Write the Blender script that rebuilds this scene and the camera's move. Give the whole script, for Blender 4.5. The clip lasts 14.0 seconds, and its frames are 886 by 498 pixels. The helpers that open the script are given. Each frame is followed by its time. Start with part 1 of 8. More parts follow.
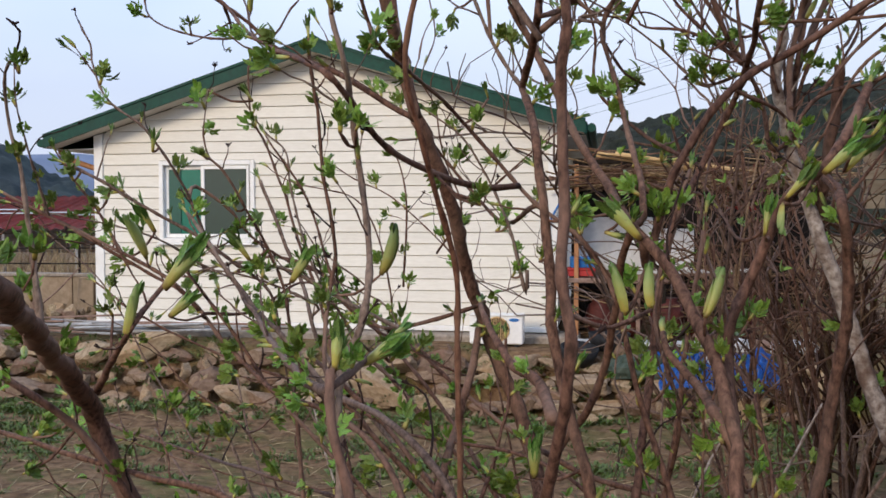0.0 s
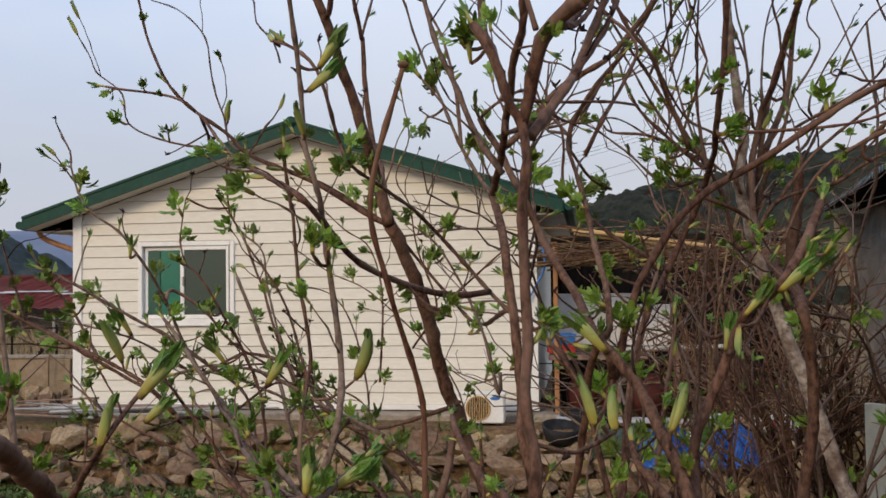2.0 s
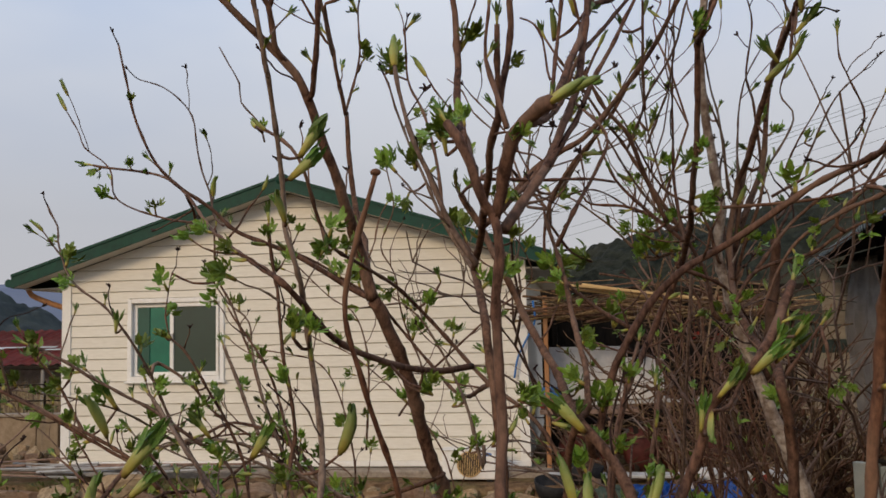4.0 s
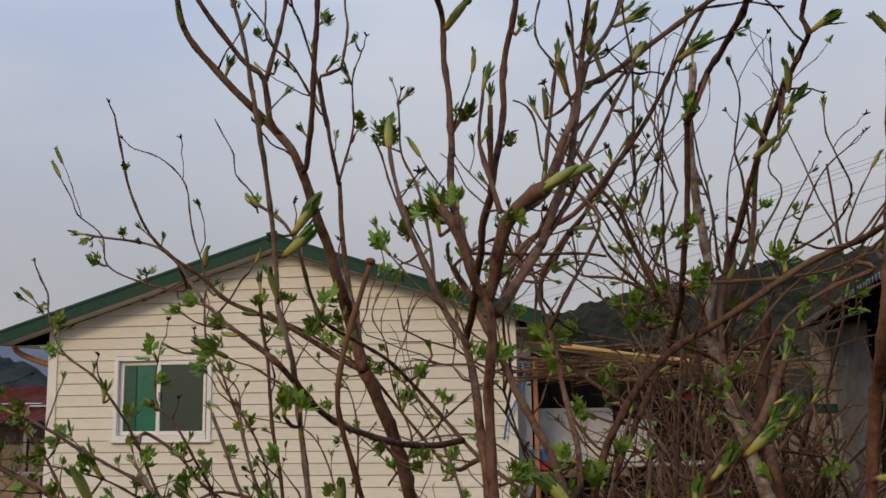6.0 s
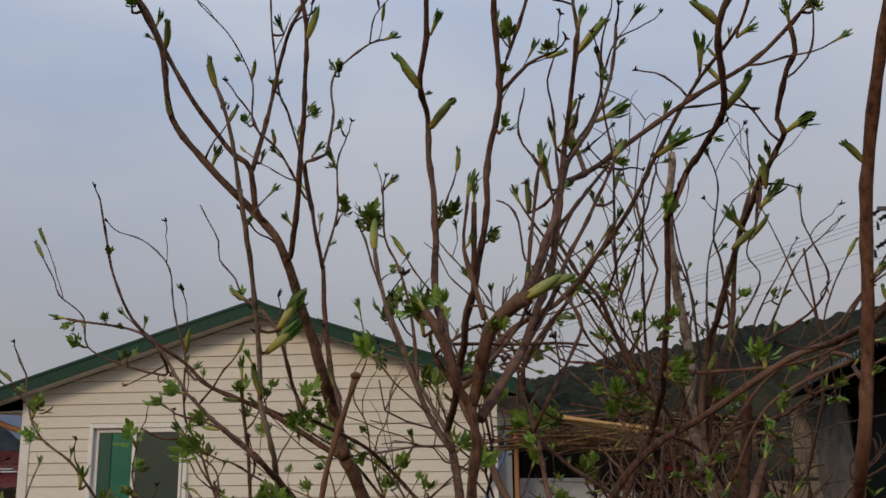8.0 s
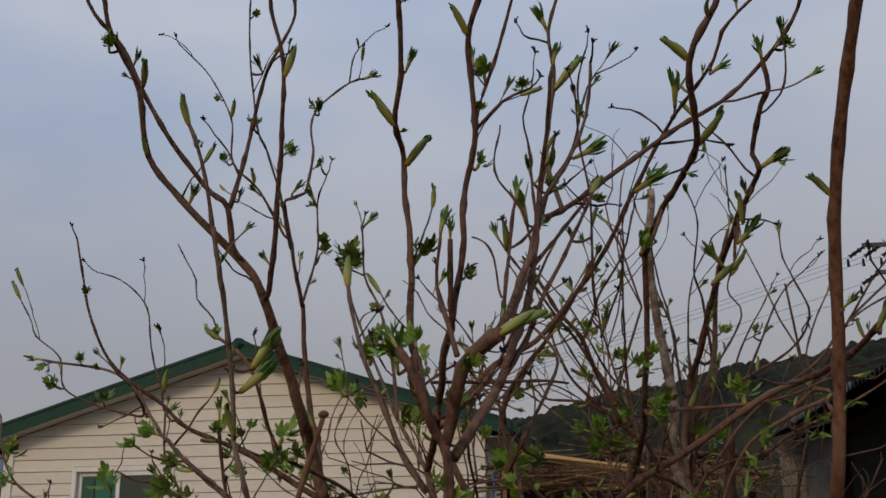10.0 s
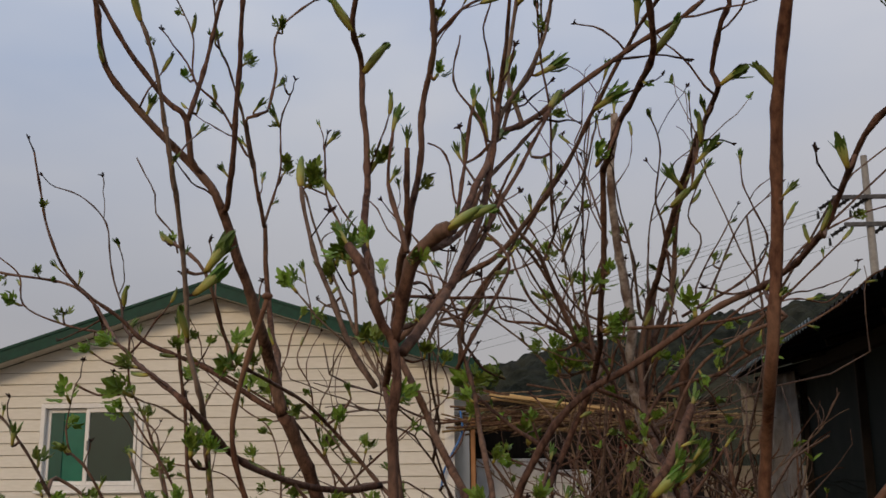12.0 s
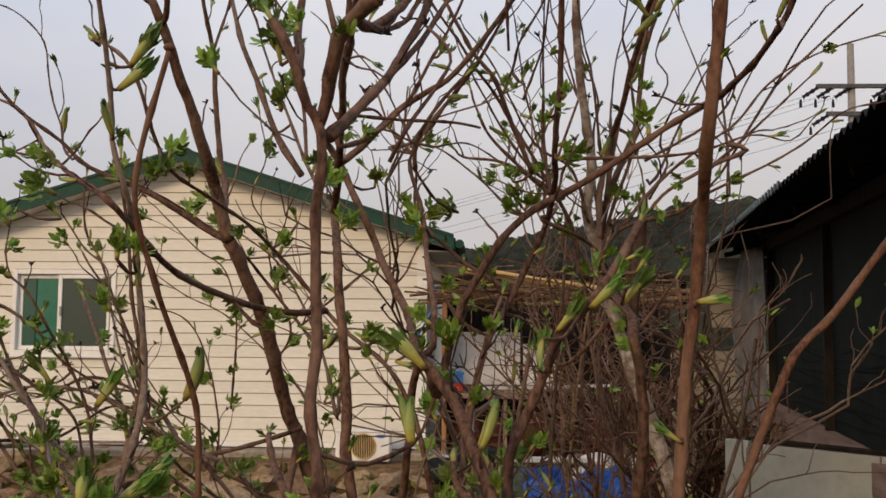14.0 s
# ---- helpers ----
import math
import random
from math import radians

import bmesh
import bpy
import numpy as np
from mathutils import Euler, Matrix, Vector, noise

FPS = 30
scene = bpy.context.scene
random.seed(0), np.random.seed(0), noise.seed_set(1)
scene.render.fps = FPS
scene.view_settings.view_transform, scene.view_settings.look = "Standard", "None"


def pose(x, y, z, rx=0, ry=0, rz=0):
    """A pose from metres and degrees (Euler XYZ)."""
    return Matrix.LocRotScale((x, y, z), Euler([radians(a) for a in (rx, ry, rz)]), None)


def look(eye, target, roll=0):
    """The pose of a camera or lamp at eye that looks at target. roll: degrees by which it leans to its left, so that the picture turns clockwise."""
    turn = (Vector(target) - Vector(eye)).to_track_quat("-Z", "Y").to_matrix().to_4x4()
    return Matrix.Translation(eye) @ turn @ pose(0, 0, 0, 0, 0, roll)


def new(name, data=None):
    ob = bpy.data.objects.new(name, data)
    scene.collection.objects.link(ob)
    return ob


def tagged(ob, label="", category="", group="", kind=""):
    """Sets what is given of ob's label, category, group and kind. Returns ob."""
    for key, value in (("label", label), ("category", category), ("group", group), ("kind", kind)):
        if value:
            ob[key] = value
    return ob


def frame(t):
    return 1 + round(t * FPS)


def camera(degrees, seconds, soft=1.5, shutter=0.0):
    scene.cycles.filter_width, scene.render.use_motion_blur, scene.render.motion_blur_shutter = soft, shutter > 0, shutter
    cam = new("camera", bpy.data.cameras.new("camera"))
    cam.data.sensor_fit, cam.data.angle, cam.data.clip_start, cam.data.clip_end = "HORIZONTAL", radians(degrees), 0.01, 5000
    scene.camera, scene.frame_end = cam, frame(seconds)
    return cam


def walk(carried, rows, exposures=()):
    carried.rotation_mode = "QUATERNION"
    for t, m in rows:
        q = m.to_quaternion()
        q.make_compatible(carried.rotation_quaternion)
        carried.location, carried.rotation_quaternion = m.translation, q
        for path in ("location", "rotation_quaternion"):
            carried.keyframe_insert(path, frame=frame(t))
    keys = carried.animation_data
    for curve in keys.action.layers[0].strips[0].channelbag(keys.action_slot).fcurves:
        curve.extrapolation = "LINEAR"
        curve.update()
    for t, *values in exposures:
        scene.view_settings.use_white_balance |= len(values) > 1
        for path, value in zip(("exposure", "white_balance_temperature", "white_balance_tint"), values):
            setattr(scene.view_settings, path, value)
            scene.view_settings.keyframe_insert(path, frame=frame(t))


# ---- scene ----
cam = camera(50.1, 14.0, soft=1.6)
# seconds, stops: the lens brightens towards the dark ground and darkens towards the sky
EXPOSURES = [(0, -0.02, 5650, 10), (1.0, -0.2, 5850, 10), (2.0, -0.38, 6150, 10), (3.0, -0.52, 6420, 10), (4.0, -0.62, 6580, 10), (6.5, -0.9, 6600, 11), (8.0, -1.08, 6500, 11), (10.5, -1.24, 6450, 11), (11.5, -1.14, 6600, 11.5), (12.5, -0.9, 6850, 12), (13.2, -0.7, 6980, 12.5), (14.0, -0.5, 7080, 13)]
PATH = [
    (0, (6.791, -11.834, 1.499), (6.455, -9.864, 1.417), -0.1),
    (0.5, (6.792, -11.846, 1.518), (6.47, -9.873, 1.477), -0.2),
    (1, (6.802, -11.865, 1.543), (6.492, -9.89, 1.545), -0.3),
    (1.5, (6.806, -11.867, 1.56), (6.506, -9.89, 1.601), -0.4),
    (2, (6.817, -11.87, 1.576), (6.521, -9.893, 1.646), -0.7),
    (2.5, (6.827, -11.873, 1.589), (6.533, -9.897, 1.687), -0.8),
    (3, (6.833, -11.878, 1.601), (6.547, -9.902, 1.722), -0.9),
    (3.5, (6.833, -11.874, 1.617), (6.556, -9.899, 1.765), -1.0),
    (4, (6.845, -11.9, 1.632), (6.569, -9.927, 1.807), -1.2),
    (6.5, (6.841, -11.912, 1.679), (6.599, -9.952, 1.998), -0.7),
    (7, (6.84, -11.92, 1.692), (6.608, -9.964, 2.039), -0.6),
    (7.5, (6.841, -11.934, 1.707), (6.619, -9.986, 2.102), -0.5),
    (8, (6.841, -11.935, 1.725), (6.634, -9.992, 2.148), -0.6),
    (10.5, (6.865, -11.923, 1.721), (6.688, -9.997, 2.229), -1.1),
    (11, (6.864, -11.927, 1.701), (6.702, -9.995, 2.19), -0.8),
    (11.5, (6.866, -11.913, 1.679), (6.739, -9.969, 2.133), -0.9),
    (12, (6.894, -11.908, 1.652), (6.764, -9.952, 2.047), -0.6),
    (12.5, (6.914, -11.886, 1.625), (6.802, -9.92, 1.975), -0.5),
    (13, (6.929, -11.865, 1.586), (6.822, -9.889, 1.876), -0.2),
    (13.5, (6.942, -11.852, 1.556), (6.841, -9.864, 1.75), -0.3),
    (14, (6.956, -11.817, 1.53), (6.865, -9.825, 1.684), 0.5),
]
walk(cam, [(t, look(eye, target, roll)) for t, eye, target, roll in PATH], EXPOSURES)

# ---- light ----
world = bpy.data.worlds.new("overcast_sky")
scene.world = world
world.use_nodes = True
wn, wl = world.node_tree.nodes, world.node_tree.links
sky = wn.new("ShaderNodeTexSky")
sky.sky_type, sky.sun_disc = "NISHITA", False
sky.sun_elevation, sky.sun_rotation = radians(30), radians(200)
sky.dust_density, sky.air_density = 3.0, 1.4
wcoord = wn.new("ShaderNodeTexCoord")
wmap = wn.new("ShaderNodeMapping")
wmap.inputs["Scale"].default_value = (1.0, 1.0, 2.6)
wl.new(wcoord.outputs["Generated"], wmap.inputs["Vector"])
cloud = wn.new("ShaderNodeTexNoise")
cloud.inputs["Scale"].default_value, cloud.inputs["Detail"].default_value = 1.6, 4.0
wl.new(wmap.outputs["Vector"], cloud.inputs["Vector"])
cramp = wn.new("ShaderNodeValToRGB")
cramp.color_ramp.elements[0].position, cramp.color_ramp.elements[0].color = 0.32, (4.2, 5.7, 8.6, 1)
cramp.color_ramp.elements[1].position, cramp.color_ramp.elements[1].color = 0.66, (7.7, 8.3, 9.5, 1)
wl.new(cloud.outputs["Fac"], cramp.inputs["Fac"])
# haze: the cloud deck is whiter towards the horizon
wsep = wn.new("ShaderNodeSeparateXYZ")
wl.new(wcoord.outputs["Generated"], wsep.inputs["Vector"])
hramp = wn.new("ShaderNodeValToRGB")
hramp.color_ramp.elements[0].position, hramp.color_ramp.elements[0].color = 0.02, (1, 1, 1, 1)
hramp.color_ramp.elements[1].position, hramp.color_ramp.elements[1].color = 0.36, (0, 0, 0, 1)
wl.new(wsep.outputs["Z"], hramp.inputs["Fac"])
hmix = wn.new("ShaderNodeMix")
hmix.data_type = "RGBA"
# thinner, brighter cloud towards the open side of the valley
wside = wn.new("ShaderNodeMapRange")
wside.inputs["From Min"].default_value, wside.inputs["From Max"].default_value = -0.35, 0.55
wside.inputs["To Max"].default_value = 0.4
wl.new(wsep.outputs["X"], wside.inputs["Value"])
wsum = wn.new("ShaderNodeMath")
wsum.operation, wsum.use_clamp = "ADD", True
wl.new(hramp.outputs["Color"], wsum.inputs[0])
wl.new(wside.outputs["Result"], wsum.inputs[1])
wl.new(wsum.outputs[0], hmix.inputs["Factor"])
wl.new(cramp.outputs["Color"], hmix.inputs["A"])
hmix.inputs["B"].default_value = (8.25, 8.2, 8.7, 1)
smix = wn.new("ShaderNodeMix")
smix.data_type = "RGBA"
smix.inputs["Factor"].default_value = 0.88
wl.new(sky.outputs["Color"], smix.inputs["A"])
wl.new(hmix.outputs["Result"], smix.inputs["B"])
# the deck brightens from the hazy horizon upwards
wlift = wn.new("ShaderNodeMapRange")
wlift.inputs["From Min"].default_value, wlift.inputs["From Max"].default_value = 0.12, 0.48
wlift.inputs["To Min"].default_value, wlift.inputs["To Max"].default_value = 0.105, 0.164
wl.new(wsep.outputs["Z"], wlift.inputs["Value"])
wl.new(wlift.outputs["Result"], wn["Background"].inputs["Strength"])
wl.new(smix.outputs["Result"], wn["Background"].inputs["Color"])

sun = new("sun", bpy.data.lights.new("sun", "SUN"))
sun.data.energy, sun.data.angle, sun.data.color = 2.25, radians(14), (1.0, 0.75, 0.47)
sun.matrix_world = look((0, 0, 0), (0.42, 0.84, -0.42))


# ---- materials ----
def surface(name, dark, light, scale=8.0, rough=0.8, bump=0.2, stain=None, stain_scale=1.3, stain_amount=0.35,
            metal=0.0, stretch=(1, 1, 1), island=0.0, coords="Object", transmission=0.0, bump_dist=0.01):
    """A procedural surface: fine grain between two colours, larger stains, varied piece by piece, with relief."""
    m = bpy.data.materials.new(name)
    m.use_nodes = True
    n, l = m.node_tree.nodes, m.node_tree.links
    b = n["Principled BSDF"]
    tc = n.new("ShaderNodeTexCoord")
    mp = n.new("ShaderNodeMapping")
    mp.inputs["Scale"].default_value = stretch
    l.new(tc.outputs[coords], mp.inputs["Vector"])
    oi = n.new("ShaderNodeObjectInfo")
    sh = n.new("ShaderNodeVectorMath")
    sh.operation = "SCALE"
    sh.inputs["Scale"].default_value = 37.0
    rv = n.new("ShaderNodeCombineXYZ")
    l.new(oi.outputs["Random"], rv.inputs["X"])
    l.new(oi.outputs["Random"], rv.inputs["Y"])
    l.new(rv.outputs["Vector"], sh.inputs[0])
    ad = n.new("ShaderNodeVectorMath")
    l.new(mp.outputs["Vector"], ad.inputs[0])
    l.new(sh.outputs["Vector"], ad.inputs[1])
    fine = n.new("ShaderNodeTexNoise")
    fine.inputs["Scale"].default_value, fine.inputs["Detail"].default_value, fine.inputs["Roughness"].default_value = scale, 7.0, 0.62
    l.new(ad.outputs["Vector"], fine.inputs["Vector"])
    ramp = n.new("ShaderNodeValToRGB")
    ramp.color_ramp.elements[0].position, ramp.color_ramp.elements[0].color = 0.34, (*dark, 1)
    ramp.color_ramp.elements[1].position, ramp.color_ramp.elements[1].color = 0.66, (*light, 1)
    l.new(fine.outputs["Fac"], ramp.inputs["Fac"])
    col = ramp.outputs["Color"]
    if stain:
        big = n.new("ShaderNodeTexNoise")
        big.inputs["Scale"].default_value, big.inputs["Detail"].default_value = stain_scale, 4.0
        l.new(ad.outputs["Vector"], big.inputs["Vector"])
        br = n.new("ShaderNodeValToRGB")
        br.color_ramp.elements[0].position, br.color_ramp.elements[1].position = 0.48, 0.68
        br.color_ramp.elements[1].color = (stain_amount,) * 3 + (1,)
        br.color_ramp.elements[0].color = (0, 0, 0, 1)
        l.new(big.outputs["Fac"], br.inputs["Fac"])
        mx = n.new("ShaderNodeMix")
        mx.data_type = "RGBA"
        l.new(br.outputs["Color"], mx.inputs["Factor"])
        l.new(col, mx.inputs["A"])
        mx.inputs["B"].default_value = (*stain, 1)
        col = mx.outputs["Result"]
    if island:
        hs = n.new("ShaderNodeHueSaturation")
        ge = n.new("ShaderNodeNewGeometry")
        sm = n.new("ShaderNodeMath")
        sm.operation = "ADD"
        l.new(ge.outputs["Random Per Island"], sm.inputs[0])
        l.new(oi.outputs["Random"], sm.inputs[1])
        fr = n.new("ShaderNodeMath")
        fr.operation = "FRACT"
        l.new(sm.outputs[0], fr.inputs[0])
        mr = n.new("ShaderNodeMapRange")
        mr.inputs["To Min"].default_value, mr.inputs["To Max"].default_value = 1 - island, 1 + island
        l.new(fr.outputs[0], mr.inputs["Value"])
        l.new(mr.outputs["Result"], hs.inputs["Value"])
        mh = n.new("ShaderNodeMapRange")
        mh.inputs["To Min"].default_value, mh.inputs["To Max"].default_value = 0.5 - island * 0.05, 0.5 + island * 0.05
        l.new(fr.outputs[0], mh.inputs["Value"])
        l.new(mh.outputs["Result"], hs.inputs["Hue"])
        l.new(col, hs.inputs["Color"])
        col = hs.outputs["Color"]
    l.new(col, b.inputs["Base Color"])
    rr = n.new("ShaderNodeMapRange")
    rr.inputs["To Min"].default_value, rr.inputs["To Max"].default_value = max(0.03, rough - 0.12), min(1.0, rough + 0.12)
    l.new(fine.outputs["Fac"], rr.inputs["Value"])
    l.new(rr.outputs["Result"], b.inputs["Roughness"])
    b.inputs["Metallic"].default_value = metal
    b.inputs["Specular IOR Level"].default_value = 0.5 if rough < 0.6 else 0.12
    b.inputs["Transmission Weight"].default_value = transmission
    if bump:
        bp = n.new("ShaderNodeBump")
        bp.inputs["Strength"].default_value, bp.inputs["Distance"].default_value = bump, bump_dist
        l.new(fine.outputs["Fac"], bp.inputs["Height"])
        l.new(bp.outputs["Normal"], b.inputs["Normal"])
    return m


def leafy(name, dark, light, island=0.2, scale=40.0, stain=None):
    """Young leaf tissue: waxy, lets some light through."""
    m = surface(name, dark, light, scale, 0.5, 0.25, stain, 4.0, 0.6, island=island, bump_dist=0.002)
    b = m.node_tree.nodes["Principled BSDF"]
    b.inputs["Subsurface Weight"].default_value = 0.25
    b.inputs["Subsurface Radius"].default_value = (0.004, 0.008, 0.002)
    b.inputs["Specular IOR Level"].default_value = 0.35
    return m


SIDING = surface("cream_siding", (0.653, 0.620, 0.540), (0.733, 0.700, 0.620), 30, 0.55, 0.06, (0.57, 0.53, 0.42), 1.1, 0.35, stretch=(0.25, 1, 1.4), island=0.03)
WHITE_PVC = surface("white_window_plastic", (0.74, 0.73, 0.70), (0.82, 0.81, 0.78), 20, 0.4, 0.03, (0.6, 0.56, 0.5), 3, 0.25)
TRIM = surface("white_trim_metal", (0.72, 0.71, 0.68), (0.80, 0.79, 0.75), 16, 0.45, 0.04, (0.55, 0.5, 0.42), 2.0, 0.3)
GREEN_ROOF = surface("green_painted_metal", (0.005, 0.037, 0.025), (0.010, 0.062, 0.041), 14, 0.55, 0.06, (0.014, 0.05, 0.04), 2.2, 0.5)
GREEN_ROOF.node_tree.nodes["Principled BSDF"].inputs["Specular IOR Level"].default_value = 0.22
SOFFIT = surface("soffit_board", (0.56, 0.53, 0.47), (0.66, 0.63, 0.57), 18, 0.7, 0.08, (0.4, 0.36, 0.3), 2, 0.4)
CONCRETE = surface("weathered_concrete", (0.20, 0.165, 0.13), (0.34, 0.29, 0.235), 14, 0.9, 0.35, (0.22, 0.19, 0.15), 1.6, 0.5)
BEIGE_WALL = surface("beige_block_wall", (0.21, 0.155, 0.10), (0.32, 0.245, 0.17), 9, 0.92, 0.3, (0.2, 0.16, 0.11), 0.9, 0.55)
STONE = surface("sandy_field_stone", (0.16, 0.112, 0.073), (0.315, 0.236, 0.16), 13, 0.92, 0.7, (0.30, 0.17, 0.09), 2.2, 0.45, island=0.34, bump_dist=0.02)
SOIL = surface("garden_soil", (0.075, 0.042, 0.022), (0.245, 0.155, 0.085), 8, 0.97, 1.0, (0.105, 0.11, 0.035), 1.6, 0.7, bump_dist=0.08)
GRASS = leafy("weed_green", (0.04, 0.066, 0.011), (0.115, 0.15, 0.03), 0.4, 12)
DRY_GRASS = surface("dry_stalks", (0.22, 0.16, 0.09), (0.40, 0.31, 0.19), 10, 0.9, 0.2, island=0.3)
BARK = surface("young_brown_bark", (0.034, 0.0165, 0.011), (0.175, 0.094, 0.063), 90, 0.7, 0.8, (0.26, 0.168, 0.122), 6, 0.55, island=0.07, bump_dist=0.003, stretch=(1, 1, 0.5))
BARK_RED = surface("reddish_bark", (0.06, 0.025, 0.015), (0.185, 0.090, 0.054), 130, 0.66, 0.6, (0.25, 0.15, 0.095), 8, 0.55, bump_dist=0.003, stretch=(1, 1, 0.5))
BARK_PALE = surface("mottled_pale_bark", (0.15, 0.108, 0.083), (0.52, 0.44, 0.37), 55, 0.85, 0.8, (0.12, 0.07, 0.048), 14, 0.85, bump_dist=0.005)
BARK_GREY = surface("grey_twig_bark", (0.055, 0.034, 0.025), (0.20, 0.135, 0.102), 120, 0.75, 0.6, (0.28, 0.21, 0.175), 5, 0.45, island=0.2, bump_dist=0.003, stretch=(1, 1, 0.5))
BARK_DARK = surface("dark_brushwood_bark", (0.022, 0.013, 0.008), (0.095, 0.055, 0.032), 90, 0.85, 0.6, island=0.35, bump_dist=0.003)
BARK_TAN = surface("tan_twig_bark", (0.07, 0.041, 0.024), (0.235, 0.148, 0.086), 70, 0.8, 0.5, (0.16, 0.10, 0.065), 5, 0.5, island=0.3, bump_dist=0.003)
TIP_DARK = surface("withered_tip", (0.02, 0.013, 0.012), (0.05, 0.03, 0.026), 60, 0.85, 0.4)


def sheathed(name, stops, grain=14.0):
    """Bud tissue: its pigment runs from the yellow foot to the green tip, with fine ribs and brown flecks."""
    m = leafy(name, (0.2, 0.2, 0.04), (0.3, 0.3, 0.06), 0.0, grain)
    n, l = m.node_tree.nodes, m.node_tree.links
    b = n["Principled BSDF"]
    tc = n.new("ShaderNodeTexCoord")
    sep = n.new("ShaderNodeSeparateXYZ")
    l.new(tc.outputs["Object"], sep.inputs["Vector"])
    wob = n.new("ShaderNodeTexNoise")
    wob.inputs["Scale"].default_value, wob.inputs["Detail"].default_value = 5.0, 3.0
    l.new(tc.outputs["Object"], wob.inputs["Vector"])
    mad = n.new("ShaderNodeMath")
    mad.operation = "MULTIPLY_ADD"
    mad.inputs[1].default_value = 0.3
    l.new(wob.outputs["Fac"], mad.inputs[0])
    l.new(sep.outputs["Z"], mad.inputs[2])
    off = n.new("ShaderNodeMath")
    off.operation = "SUBTRACT"
    off.inputs[1].default_value = 0.15
    l.new(mad.outputs[0], off.inputs[0])
    ramp = n.new("ShaderNodeValToRGB")
    e = ramp.color_ramp.elements
    e[0].position, e[0].color = stops[0][0], (*stops[0][1], 1)
    e[1].position, e[1].color = stops[-1][0], (*stops[-1][1], 1)
    for p, c in stops[1:-1]:
        e.new(p).color = (*c, 1)
    l.new(off.outputs[0], ramp.inputs["Fac"])
    fleck = n.new("ShaderNodeTexNoise")
    fleck.inputs["Scale"].default_value, fleck.inputs["Detail"].default_value = 11.0, 2.0
    l.new(tc.outputs["Object"], fleck.inputs["Vector"])
    fr = n.new("ShaderNodeValToRGB")
    fr.color_ramp.elements[0].position, fr.color_ramp.elements[0].color = 0.66, (0, 0, 0, 1)
    fr.color_ramp.elements[1].position, fr.color_ramp.elements[1].color = 0.74, (0.6, 0.6, 0.6, 1)
    l.new(fleck.outputs["Fac"], fr.inputs["Fac"])
    mx = n.new("ShaderNodeMix")
    mx.data_type = "RGBA"
    l.new(fr.outputs["Color"], mx.inputs["Factor"])
    l.new(ramp.outputs["Color"], mx.inputs["A"])
    mx.inputs["B"].default_value = (0.09, 0.05, 0.02, 1)
    hs = n.new("ShaderNodeHueSaturation")
    oi = n.new("ShaderNodeObjectInfo")
    mr = n.new("ShaderNodeMapRange")
    mr.inputs["To Min"].default_value, mr.inputs["To Max"].default_value = 0.78, 1.22
    l.new(oi.outputs["Random"], mr.inputs["Value"])
    l.new(mr.outputs["Result"], hs.inputs["Value"])
    l.new(mx.outputs["Result"], hs.inputs["Color"])
    l.new(hs.outputs["Color"], b.inputs["Base Color"])
    n["Bump"].inputs["Strength"].default_value = 0.08
    return m


BUD = sheathed("yellow_green_bud", [(0.0, (0.12, 0.07, 0.02)), (0.12, (0.33, 0.27, 0.05)), (0.35, (0.31, 0.32, 0.09)), (0.68, (0.20, 0.25, 0.068)), (1.0, (0.06, 0.115, 0.022))])
FOLDED = leafy("folded_dark_leaf", (0.04, 0.088, 0.013), (0.125, 0.205, 0.034), 0.3, 30)
LEAF = leafy("fresh_leaf", (0.06, 0.12, 0.012), (0.21, 0.30, 0.04), 0.35, 40)
RED_ROOF = surface("rusty_red_roof_metal", (0.15, 0.022, 0.018), (0.27, 0.045, 0.035), 6, 0.6, 0.15, (0.30, 0.13, 0.10), 0.8, 0.4)
BLACK_ROOF = surface("tarred_corrugated_sheet", (0.010, 0.010, 0.012), (0.024, 0.024, 0.027), 10, 0.6, 0.2, (0.05, 0.04, 0.03), 2, 0.4)
ROOF_EDGE = surface("bluish_galvanised_edge", (0.10, 0.15, 0.18), (0.26, 0.34, 0.38), 30, 0.45, 0.1, (0.1, 0.07, 0.04), 8, 0.4, metal=0.3)
# aged timber, taken near-black to carry the shade under the shed roof
DARK_WOOD = surface("shade_darkened_aged_timber", (0.010, 0.008, 0.006), (0.028, 0.021, 0.016), 20, 0.85, 0.4, stretch=(1, 1, 0.2))
OLD_WOOD = surface("pinkish_weathered_board", (0.17, 0.11, 0.085), (0.30, 0.205, 0.16), 18, 0.85, 0.4, (0.1, 0.075, 0.06), 3, 0.5, stretch=(1, 0.15, 1))
# stained cream, dimmed in its base colour for the shadow under the eave
DIM_BOARD = surface("stained_shade_dimmed_board", (0.18, 0.15, 0.115), (0.28, 0.245, 0.195), 20, 0.7, 0.1, (0.08, 0.065, 0.05), 2.0, 0.5, stretch=(0.3, 0.3, 1))
YELLOW_WOOD = surface("fresh_yellow_timber", (0.46, 0.30, 0.13), (0.62, 0.44, 0.22), 18, 0.75, 0.3, (0.3, 0.2, 0.1), 4, 0.4, stretch=(0.2, 1, 1))
STICK = surface("dry_firewood_sticks", (0.07, 0.04, 0.022), (0.26, 0.165, 0.095), 20, 0.9, 0.4, island=0.45)
PLASTIC_SHEET = surface("cloudy_plastic_sheet", (0.18, 0.16, 0.143), (0.36, 0.33, 0.30), 7, 0.45, 0.5, (0.16, 0.135, 0.115), 2.5, 0.5, bump_dist=0.03)
